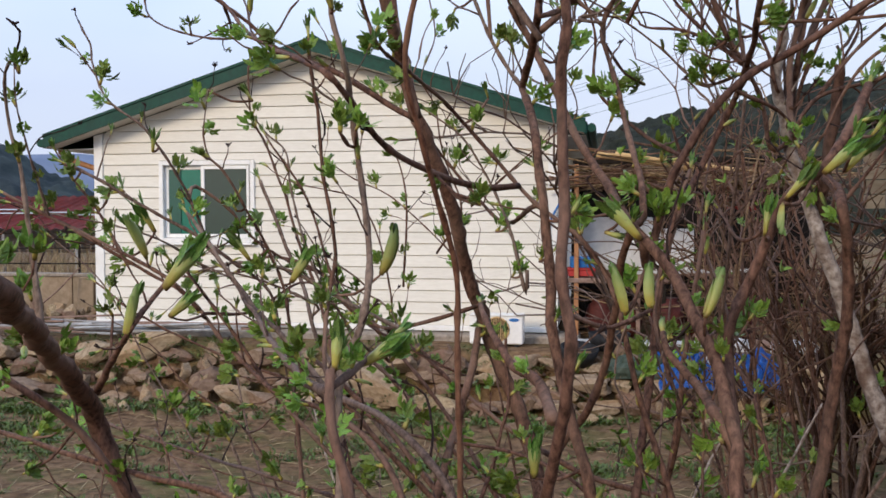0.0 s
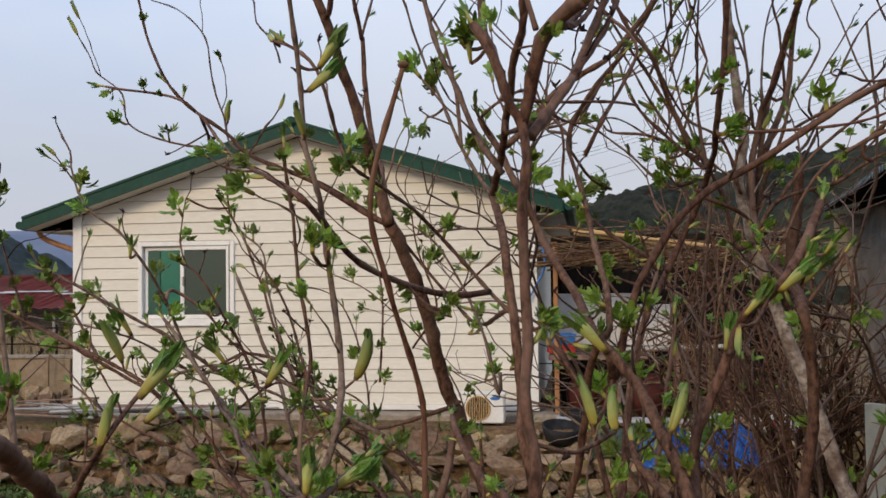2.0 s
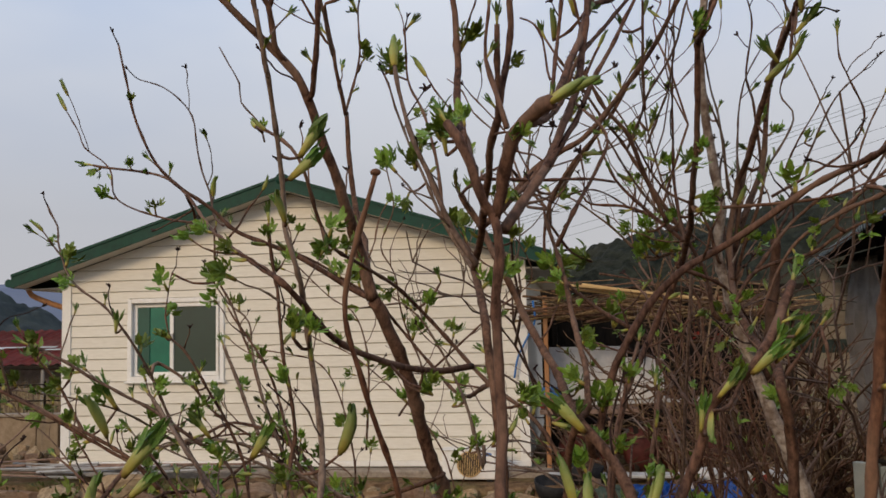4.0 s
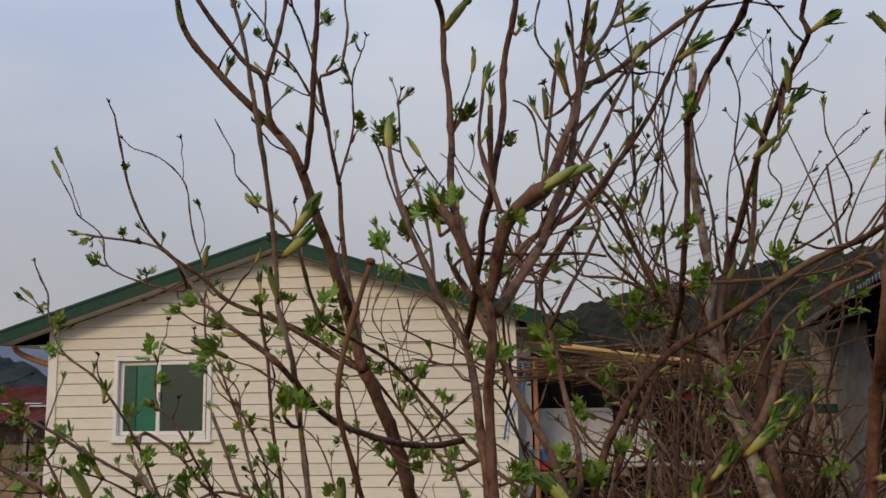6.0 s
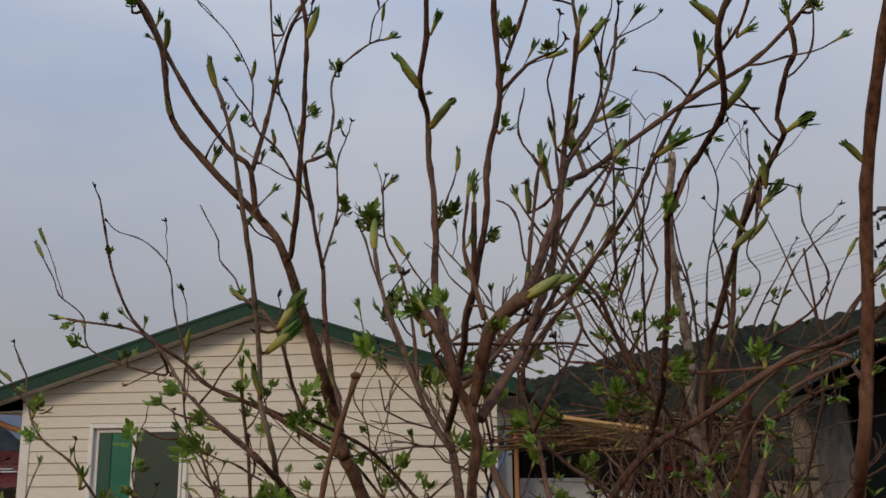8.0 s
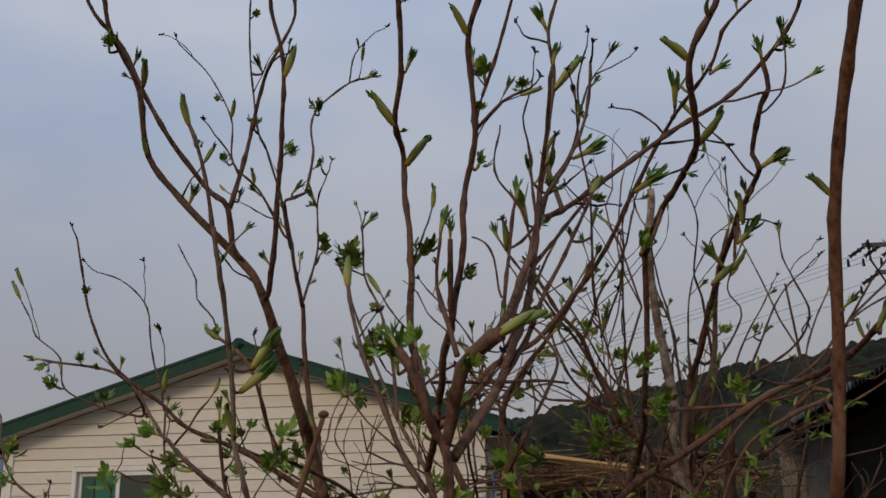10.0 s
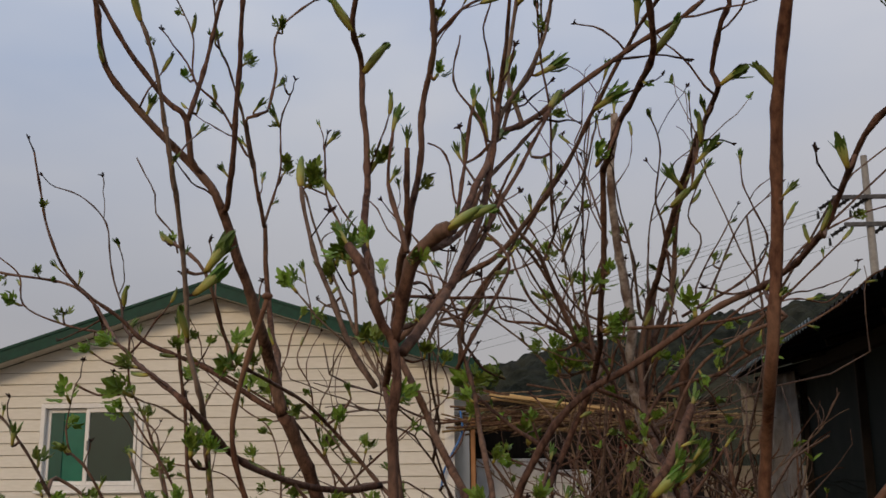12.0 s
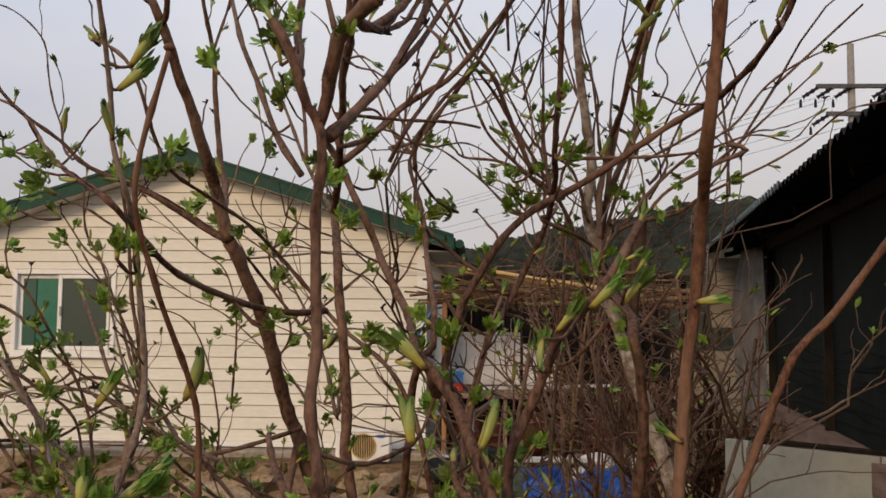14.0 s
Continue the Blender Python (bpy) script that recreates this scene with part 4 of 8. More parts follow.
def sack(label, category, at, size, mat, seed, name="sack", group=""):
    """A slack crumpled bag or heap with creases."""
    bm = bmesh.new()
    bmesh.ops.create_icosphere(bm, subdivisions=3, radius=1.0)
    for v in bm.verts:
        d = v.co.normalized()
        r = 1 + 0.28 * noise.noise(d * 1.8 + Vector((seed * 7, 0, 0))) + 0.2 * abs(noise.noise(d * 4.5 + Vector((seed, 3, 0)))) + 0.07 * noise.noise(d * 11)
        v.co = Vector((d.x * size[0], d.y * size[1], max(-0.35, d.z) * size[2])) * r
    ob = part(name, bm, mat)
    ob.location = (at[0], at[1], at[2] + 0.3 * size[2])
    return tagged(ob, label, category, group)


def make_ledge_board():
    t = thing("board", "long whitish board lying on two sleepers at the terrace edge", "board", (7.3, -0.6, -0.12))
    slab("plank", (-0.85, -0.13, 0.05), (0.9, 0.13, 0.085), WHITE_SHEET, t, 0.006)
    for x in (-0.6, 0.55):
        slab("sleeper", (x, -0.12, -0.04), (x + 0.09, 0.12, 0.049), OLD_WOOD, t, 0.006)
    sack("crumpled dull green cloth heaped beside the tarpaulin", "cloth", (7.15, -1.1, -0.36), (0.32, 0.2, 0.2), surface("dull_green_cloth", (0.03, 0.045, 0.035), (0.08, 0.1, 0.08), 12, 0.9, 0.4), 3, "cloth")
    for k, (x, y, z, w) in enumerate(((8.28, -0.5, -0.13, 0.2), (8.55, -0.35, -0.13, 0.16), (8.95, -0.62, -0.13, 0.22), (8.05, -0.28, -0.13, 0.13))):
        sack(("crumpled white sack by the tarpaulin", "crumpled beige sack by the tarpaulin")[k % 2], "sack", (x, y, z), (w, w * 0.7, w * 0.6), WHITE_SHEET if k % 2 == 0 else OLD_WOOD, 10 + k, group="sacks by the tarpaulin")
    sack("loose grey sheet bunched up on the tarpaulin", "sheet", (7.98, -1.2, -0.26), (0.12, 0.1, 0.16), WHITE_SHEET, 31, "sheet")
    carton = thing("carton", "white carton with a red label by the tarpaulin", "box", (8.78, -0.75, -0.13))
    slab("body", (-0.13, -0.09, 0), (0.13, 0.09, 0.13), WHITE_SHEET, carton, 0.006)
    slab("label", (-0.07, -0.094, 0.055), (0.1, -0.0905, 0.115), RED_PLASTIC, carton, 0.0)


make_ledge_board()


def make_tarp():
    """A crumpled tarpaulin draped over the stones at the terrace edge, in three humps."""
    bm = bmesh.new()
    nx, ny = 84, 40
    rows = []
    for j in range(ny + 1):
        row = []
        for i in range(nx + 1):
            u, v = i / nx, j / ny
            edge = min(1, 6 * min(u, 1 - u, v + 0.05, 1 - v + 0.05))
            ridge = 1 - abs(noise.noise(Vector((u * 6.5 + v * 1.5, v * 2.2, 1)))) * 2
            crease = 1 - abs(noise.noise(Vector((u * 15 - v * 5, v * 7, 5)))) * 2
            lump = 0.12 * math.exp(-((u - 0.28) / 0.16) ** 2) + 0.08 * math.exp(-((u - 0.56) / 0.09) ** 2) + 0.2 * math.exp(-((u - 0.86) / 0.09) ** 2)
            h = (lump + 0.1 * ridge + 0.06 * crease) * (0.25 + 0.75 * edge)
            y = -1.56 + 0.72 * v + 0.05 * noise.noise(Vector((u * 9, 1, 1))) - h * 0.5 * (1 - v)
            z = -0.44 + 0.05 * noise.noise(Vector((u * 7, 2, 2))) + 0.32 * v ** 0.75 + h * math.sin(math.pi * min(1, v * 0.8 + 0.2)) * 0.9
            row.append(bm.verts.new((7.38 + 1.25 * u + 0.06 * noise.noise(Vector((v * 6, 1, 1))), y, z)))
        rows.append(row)
    for p, q in zip(rows, rows[1:]):
        for i in range(nx):
            bm.faces.new((p[i], p[i + 1], q[i + 1], q[i]))
    bmesh.ops.solidify(bm, geom=bm.faces[:], thickness=0.004)
    tagged(part("tarpaulin", bm, BLUE_TARP, smooth=False), "crumpled bright blue tarpaulin draped over the stones", "tarpaulin")


make_tarp()


# ---- beyond the house on the left ----
def make_boundary_wall():
    w = thing("boundary_wall", "low beige rendered block wall beyond the house", "wall", (-6, 1.85, -0.2), kind="structure")
    inv = Matrix.Translation((6, -1.85, 0.2))
    x = -14.0
    while x < -0.1:
        x1 = min(x + 1.8, -0.04)
        bm = bmesh.new()
        box(bm, (x, 1.76, -0.6), (x1 - 0.012, 1.92, 0.47), 0.008)
        part("wall_section", bm, BEIGE_WALL, w).matrix_parent_inverse = inv
        bm = bmesh.new()
        box(bm, (x, 1.73, 0.472), (x1 - 0.008, 1.95, 0.52), 0.008)
        part("coping", bm, CONCRETE, w).matrix_parent_inverse = inv
        x += 1.8
    for x in (-1.15, -4.75, -8.35):
        bm = bmesh.new()
        box(bm, (x - 0.14, 1.69, -0.6), (x + 0.14, 1.758, 0.47), 0.01)
        part("pilaster", bm, BEIGE_WALL, w).matrix_parent_inverse = inv


make_boundary_wall()


def make_rubble():
    """Stones, sods and torn black sheet dumped in the gap between house and wall."""
    heap = thing("rubble_heap", "heap of stones and torn black sheet beside the house", "rubble", (-1.4, 0.9, -0.12))
    inv = Matrix.Translation((1.4, -0.9, 0.12))
    rng = random.Random(91)
    kinds = [stone_mesh(60 + k, (0.5, 0.45, 0.4)) for k in range(4)]
    for k in range(70):
        x, y = rng.uniform(-3.6, -0.12), rng.uniform(0.2, 1.5)
        s = rng.uniform(0.1, 0.42)
        ob = new("stone", rng.choice(kinds))
        ob.parent = heap
        ob.matrix_parent_inverse = inv
        ob.location = (x, y, -0.11 + s * 0.1 + max(0, (y - 0.6)) * 0.12)
        ob.rotation_euler = (rng.uniform(0, 3), rng.uniform(0, 3), rng.uniform(0, 3))
        ob.scale = (s, s, s)
    sack("torn black plastic sheet crumpled among rubble", "plastic sheet", (-2.3, 1.15, -0.1), (0.4, 0.22, 0.2), BLACK_POT, 71, "sheet")
    sack("maroon plastic bag slumped beside the house", "bag", (-0.35, 1.3, -0.1), (0.22, 0.18, 0.24), DARK_RED, 72, "bag")
    bm = bmesh.new()
    tube(bm, smooth_line([(-1.75, 0.95, -0.12), (-1.45, 1.35, 0.25), (-1.22, 1.66, 0.62)], 0.08), 0.016, 0.011, 7)
    tagged(part("stick", bm, OLD_WOOD, smooth=True), "weathered stick leaning against the beige wall", "stick")


make_rubble()


def make_shelter():
    s = thing("shelter", "open farm shelter with a rusty red metal roof", "shelter", (-9, 13, -0.8))
    inv = Matrix.Translation((9, -13, 0.8))

    def sp(name, bm, mat, label=""):
        part(name, bm, mat, s, label).matrix_parent_inverse = inv

    bm = bmesh.new()
    n = 160
    rows = [[bm.verts.new((-18 + 15.5 * k / n, y, z + 0.03 * math.sin(k * 1.9))) for k in range(n + 1)] for y, z in ((10.9, 1.02), (15.5, 1.95))]
    for k in range(n):
        bm.faces.new((rows[0][k], rows[0][k + 1], rows[1][k + 1], rows[1][k]))
    bmesh.ops.solidify(bm, geom=bm.faces[:], thickness=0.02)
    sp("roof_sheet", bm, RED_ROOF)
    rng = random.Random(14)
    # pale streaks: thin slabs scattered over the red sheet
    for k in range(9):
        bm = bmesh.new()
        x, v, w = -15 + 12 * k / 9 + rng.uniform(-0.5, 0.5), rng.uniform(0.25, 0.9), rng.uniform(0.4, 1.1)
        y, z = 10.9 + 4.6 * v, 1.02 + 0.93 * v + 0.045
        box(bm, (x - w, y - 0.06, z - 0.006), (x + w, y + 0.06, z + 0.006), 0.0, Matrix.Rotation(radians(11.4), 4, "X"))
        sp("roof_patch", bm, WHITE_SHEET, "pale streak on the roof")
    bm = bmesh.new()
    box(bm, (-18, 10.86, 0.9), (-2.5, 10.94, 0.99), 0.01)
    sp("eave_beam", bm, DARK_WOOD)
    for x in (-16.5, -13.5, -11, -8.9, -6.8, -4.6, -2.7):
        bm = bmesh.new()
        tube(bm, [Vector((x, 10.95, -1.2)), Vector((x, 10.95, 0.0)), Vector((x, 10.95, 0.9))], 0.05, 0.05, 7)
        sp("post", bm, GREY_METAL)
    bm = bmesh.new()
    box(bm, (-18, 15.2, 0.2), (-2.6, 15.25, 0.95), 0.01)
    sp("white_sheeting", bm, WHITE_SHEET, "pale plastic sheeting")


make_shelter()


def make_field_fence():
    f = thing("field_fence", "grey pipe fence in front of dry stalks", "fence", (-8, 8, -0.8))
    inv = Matrix.Translation((8, -8, 0.8))
    for x in np.arange(-15, -1.5, 1.1):
        bm = bmesh.new()
        tube(bm, [Vector((x, 8.2, -1.2)), Vector((x, 8.2, 0)), Vector((x, 8.2, 0.72))], 0.03, 0.03, 6)
        part("post", bm, DARK_WOOD, f).matrix_parent_inverse = inv
    for z in (0.3, 0.66):
        bm = bmesh.new()
        tube(bm, [Vector((-15.2, 8.2, z)), Vector((-8, 8.2, z - 0.03)), Vector((-1.4, 8.2, z))], 0.018, 0.018, 5)
        part("rail", bm, DARK_WOOD, f).matrix_parent_inverse = inv
    rng = random.Random(77)
    bm = bmesh.new()
    for k in range(1500):
        x, y = rng.uniform(-16, -0.5), rng.uniform(8.5, 14.5)
        h = rng.uniform(0.4, 1.15)
        z = ground_z(x, y) - 0.05
        q = [Vector((x, y, z)), Vector((x + rng.uniform(-0.1, 0.1), y, z + h * 0.6)), Vector((x + rng.uniform(-0.25, 0.25), y + rng.uniform(-0.1, 0.1), z + h))]
        tube(bm, q, 0.012, 0.004, 4, cap=False)
    tagged(part("dry_stalks", bm, DRY_GRASS), "dry straw-coloured stalks in the field", "stalks", kind="stuff")


make_field_fence()


# ---- utility pole and wires ----
DARK_ARM = surface("weathered_steel_arm", (0.06, 0.06, 0.065), (0.12, 0.12, 0.125), 6, 0.7, 0.2)


def make_pole():
    p = thing("utility_pole", "concrete utility pole with crossarms and insulators", "utility pole", (20.6, 23.8, -1.0))
    inv = Matrix.Translation((-20.6, -23.8, 1.0))

    def pp(name, bm, mat):
        part(name, bm, mat, p).matrix_parent_inverse = inv

    bm = bmesh.new()
    tube(bm, [Vector((20.6, 23.8, z)) for z in (-1.2, 4, 9, 12.1)], 0.19, 0.12, 10)
    pp("pole", bm, POLE)
    for z, x0, x1, strings in ((10.45, -1.35, 2.3, (-1.3, -0.75, -0.1, 1.3)), (9.4, -1.0, 0.9, (-0.95, 0.5))):
        bm = bmesh.new()
        box(bm, (20.6 + x0, 23.58, z - 0.08), (20.6 + x1, 23.7, z + 0.08), 0.01)
        pp("crossarm", bm, DARK_ARM)
        for w, x in enumerate(strings):
            # a string of ribbed insulators drawn out along its wire, and one hanging below
            a = Vector((20.6 + x, 23.64, z - 0.06))
            d = Vector((-0.78, 0.35, -0.5)).normalized()
            bm = bmesh.new()
            n = 12
            tube(bm, [a + d * 0.62 * k / n for k in range(n + 1)], 0.06, 0.06, 7, random.Random(3), 0.9)
            pp("insulator", bm, BLACK_POT)
            bm = bmesh.new()
            e = a + d * 0.7
            tube(bm, [e - Vector((0, 0, 0.03 + 0.05 * k)) for k in range(7)], 0.04, 0.06, 7)
            pp("insulator", bm, BLACK_POT)
            if w > 2:
                continue
            bm = bmesh.new()
            far = a + d * 0.6 + Vector((-46, 30, -5.5))
            tube(bm, [(a + d * 0.6).lerp(far, t) - Vector((0, 0, 1.6 * math.sin(math.pi * t))) for t in np.linspace(0, 1, 18)], 0.008, 0.008, 4)
            pp("wire", bm, WIRE)


make_pole()


# ---- shrubs ----
def leaf_blade(bm, base, d, up, ln, w, curl, rng, slot=0, root=None):
    """One young leaf: broad beyond its middle, toothed, folded along the midrib and curling."""
    d = d.normalized()
    side = d.cross(up)
    side = side.normalized() if side.length > 1e-3 else Vector((1, 0, 0))
    nrm = side.cross(d)
    rows = []
    n = 6
    fold = rng.uniform(0.25, 0.6)
    for j in range(n + 1):
        t = j / n
        c = base + d * ln * t - nrm * curl * ln * t * t
        half = w * (math.sin(math.pi * min(1.0, 0.05 + 0.93 * t ** 1.15)) ** 0.75) * (1.0 if j % 2 else 0.8)
        rows.append([bm.verts.new(c - side * half + nrm * half * fold), bm.verts.new(c), bm.verts.new(c + side * half * rng.uniform(0.8, 1.05) + nrm * half * fold)])
    for p, q in zip(rows, rows[1:]):
        for i in range(2):
            f = bm.faces.new((p[i], p[i + 1], q[i + 1], q[i]))
            f.material_index = slot
    if root:
        f = bm.faces.new((root[0], root[1], rows[0][1]))
        f.material_index = slot


def sheath(bm, prof, bend, sides, squash=0.88):
    """A bent tapering body ring by ring along z; gives its rings."""
    rings = []
    for r, z in prof:
        rings.append([bm.verts.new((r * (1 + 0.1 * math.cos(2 * a + z * 2)) * math.cos(a) + bend * z * z, r * squash * math.sin(a), z)) for a in (2 * math.pi * k / sides for k in range(sides))])
    for a, b in zip(rings, rings[1:]):
        for k in range(sides):
            bm.faces.new((a[k], a[(k + 1) % sides], b[(k + 1) % sides], b[k]))
    bm.faces.new(list(reversed(rings[0])))
    return rings


def finish(bm, name, mats):
    me = mesh_of(name, bm, mats)
    for p in me.polygons:
        p.use_smooth = True
    return me


def bud_mesh(seed):
    """A fat closed bud, blunt, wrapped by one long scale, a few crumpled leaf tips showing; a unit long along z."""
    rng = random.Random(100 + seed)
    bm = bmesh.new()
    bend = rng.uniform(-0.3, 0.3)
    k = rng.uniform(0.6, 0.8)
    rings = sheath(bm, [(0.055 * k, 0), (0.075 * k, 0.07), (0.115 * k, 0.2), (0.145 * k, 0.4), (0.145 * k, 0.58), (0.125 * k, 0.74), (0.09 * k, 0.87), (0.035 * k, 0.95)], bend, 9)
    bm.faces.new(rings[-1])
    # the wrapping scale: its free edge stands off and ends in a tongue
    a0 = rng.uniform(0, 6.28)
    low = rings[1]
    grid = []
    for j in range(5):
        t = j / 4
        z = 0.07 + t * rng.uniform(0.66, 0.72)
        r = (0.078 + 0.09 * math.sin(math.pi * min(1.0, 0.1 + 0.62 * t)) + 0.014) * k
        grid.append([bm.verts.new((r * math.cos(a) + bend * z * z, r * 0.88 * math.sin(a), z)) for a in (a0 + (i / 4 - 0.5) * 3.2 * (1 - 0.75 * t ** 3) for i in range(5))])
    for p, q in zip(grid, grid[1:]):
        for i in range(4):
            bm.faces.new((p[i], p[i + 1], q[i + 1], q[i]))
    bm.faces.new((low[0], low[1], grid[0][2]))
    for s in range(rng.randint(2, 4)):
        a = rng.uniform(0, 6.28)
        base = Vector((0.05 * math.cos(a) + bend * 0.6, 0.05 * math.sin(a), rng.uniform(0.7, 0.8)))
        d = Vector((rng.uniform(0.05, 0.3) * math.cos(a) + bend * 1.4, rng.uniform(0.05, 0.3) * math.sin(a), 1))
        kk = int(a / 6.2832 * 9) % 9
        leaf_blade(bm, base, d, Vector((math.cos(a), math.sin(a), 0)).cross(d), rng.uniform(0.2, 0.3), rng.uniform(0.04, 0.065), rng.uniform(-0.2, 0.2), rng, 1, (rings[-2][kk], rings[-2][(kk + 1) % 9]))
    return finish(bm, "bud", [BUD, FOLDED])


def opening_mesh(seed, fat=1.0, flare=1.0):
    """A bud breaking open: a pale sheath and a bunch of dark folded leaves, blunt and ragged at the end."""
    rng = random.Random(300 + seed)
    bm = bmesh.new()
    bend = rng.uniform(-0.2, 0.2)
    rings = sheath(bm, [(r * fat, z) for r, z in ((0.04, 0), (0.048, 0.08), (0.06, 0.22), (0.08, 0.4), (0.085, 0.52), (0.065, 0.6))], bend, 8)
    n = rng.randint(6, 8) + (2 if fat > 1.2 else 0)
    for s in range(n):
        a = 6.2832 * s / n + rng.uniform(-0.3, 0.3)
        base = Vector((0.055 * fat * math.cos(a) + bend * 0.2, 0.05 * fat * math.sin(a), rng.uniform(0.3, 0.5)))
        o = rng.uniform(0.02, 0.22) if s % 3 else rng.uniform(0.22, 0.45)
        d = Vector((o * flare * math.cos(a) + bend, o * flare * math.sin(a), 1))
        kk = int((a % 6.2832) / 6.2832 * 8) % 8
        leaf_blade(bm, base, d, Vector((-math.sin(a), math.cos(a), 0)).cross(d), rng.uniform(0.38, 0.58), rng.uniform(0.045, 0.08) * (1 + 0.4 * (fat - 1)), rng.uniform(-0.25, 0.3), rng, 1, (rings[3][kk], rings[3][(kk + 1) % 8]))
    return finish(bm, "opening_bud", [BUD, FOLDED])


def tuft_mesh(seed, count, open_):
    """A tuft of unfolding leaves on a short yellow-green sheath, a unit long along z."""
    rng = random.Random(500 + seed)
    bm = bmesh.new()
    rings = sheath(bm, [(0.05, 0), (0.058, 0.1), (0.06, 0.2), (0.035, 0.32)], 0.0, 7)
    for k in range(count):
        a = k * 2.4 + rng.uniform(-0.5, 0.5)
        o = open_ * (rng.uniform(0.2, 0.6) if k % 3 == 0 else rng.uniform(0.7, 1.5))
        d = Vector((math.cos(a) * o, math.sin(a) * o, 1.0 if k % 4 else 0.55)).normalized()
        side = Vector((-math.sin(a), math.cos(a), 0))
        up = side.cross(d)
        base = Vector((0.04 * math.cos(a), 0.04 * math.sin(a), rng.uniform(0.14, 0.26)))
        kk = int((a % 6.2832) / 6.2832 * 7) % 7
        pair = (rings[2][kk], rings[2][(kk + 1) % 7])
        ln = rng.uniform(0.5, 0.85)
        arch = rng.uniform(-0.1, 0.3)
        # leaflets in pairs along a short stalk, the end one the broadest
        for t in (0.3, 0.58):
            c = base + d * ln * t * 0.75 - up * arch * ln * t * t
            nxt = (bm.verts.new(c - side * 0.012), bm.verts.new(c + side * 0.012))
            f = bm.faces.new((pair[0], pair[1], nxt[1], nxt[0]))
            f.material_index = 1
            pair = nxt
            for sg in (-1, 1):
                e = d * rng.uniform(0.7, 1.2) + side * sg * rng.uniform(0.5, 1.0) + up * rng.uniform(-0.1, 0.4)
                leaf_blade(bm, c, e, up, ln * rng.uniform(0.3, 0.48), ln * rng.uniform(0.085, 0.13), rng.uniform(-0.2, 0.5), rng, 1, pair)
        leaf_blade(bm, c, d - up * arch, up, ln * rng.uniform(0.48, 0.62), ln * rng.uniform(0.11, 0.16), rng.uniform(-0.2, 0.5), rng, 1, pair)
    return finish(bm, "leaf_tuft", [BUD, LEAF])


BUDS = [bud_mesh(k) for k in range(7)]
OPENING = [opening_mesh(k) for k in range(8)]
SWELLING = [opening_mesh(40 + k, 1.5, 0.35) for k in range(6)]
TUFTS = [tuft_mesh(k, 4 + k % 4, 0.35 + 0.16 * (k % 5)) for k in range(12)]

SHRUBS = {
    "M": thing("shrub", "many-stemmed shrub with brown stems, fat yellow-green buds and young leaves", "shrub", (6.7, -9.4, -0.4)),
    "L": thing("shrub", "spreading grey-brown shrub with young leaf tufts and withered tips", "shrub", (6.0, -9.5, -0.4)),
    "R": thing("shrub", "tall shrub with thick mottled stems and opening buds", "shrub", (7.4, -9.6, -0.4)),
    "J": thing("sapling", "single reddish-brown stem with a cut round end", "sapling", (6.5, -10.5, -0.3)),
    "N": thing("sapling", "stout reddish-brown upright stem with a few fat buds", "sapling", (7.2, -10.7, -0.3)),
    "S": thing("sapling", "stout leaning orange-brown stem with bumpy nodes", "sapling", (7.3, -10.2, -0.3)),
}
GREW = random.Random(21)
LINES = []
FEET = {"M": (6.69, -10.03), "L": (6.37, -9.99), "R": (7.10, -9.76)}


def frame_to(d):
    """A turn that takes z to the direction d, with a random spin."""
    return d.to_track_quat("Z", "Y").to_matrix().to_4x4() @ Matrix.Rotation(GREW.uniform(0, 6.28), 4, "Z")


def put(shrub, name, mesh, at, d, size, fat=1.0):
    s = SHRUBS[shrub]
    ob = new(name, mesh)
    ob.parent = s
    ob.matrix_parent_inverse = Matrix.Translation(-s.location)
    ob.matrix_basis = Matrix.Translation(at) @ frame_to(d) @ Matrix.Diagonal((size * fat, size * fat, size, 1))
    return ob


def jog(line, pitch, amount):
    """Grown wood: straight from node to node, with a slight change of course at each one."""
    out, walked, a, b = [line[0]], 0.0, Vector(), Vector()
    span = pitch * GREW.uniform(0.7, 1.3)
    for i in range(1, len(line)):
        walked += (line[i] - line[i - 1]).length
        if walked > span:
            walked, a = 0.0, b
            span = pitch * GREW.uniform(0.6, 1.4)
            b = Vector((GREW.uniform(-1, 1), GREW.uniform(-1, 1), GREW.uniform(-0.5, 0.5))) * amount
        out.append(line[i] + a.lerp(b, min(1.0, walked / span)))
    out[-1] = line[-1]
    return out


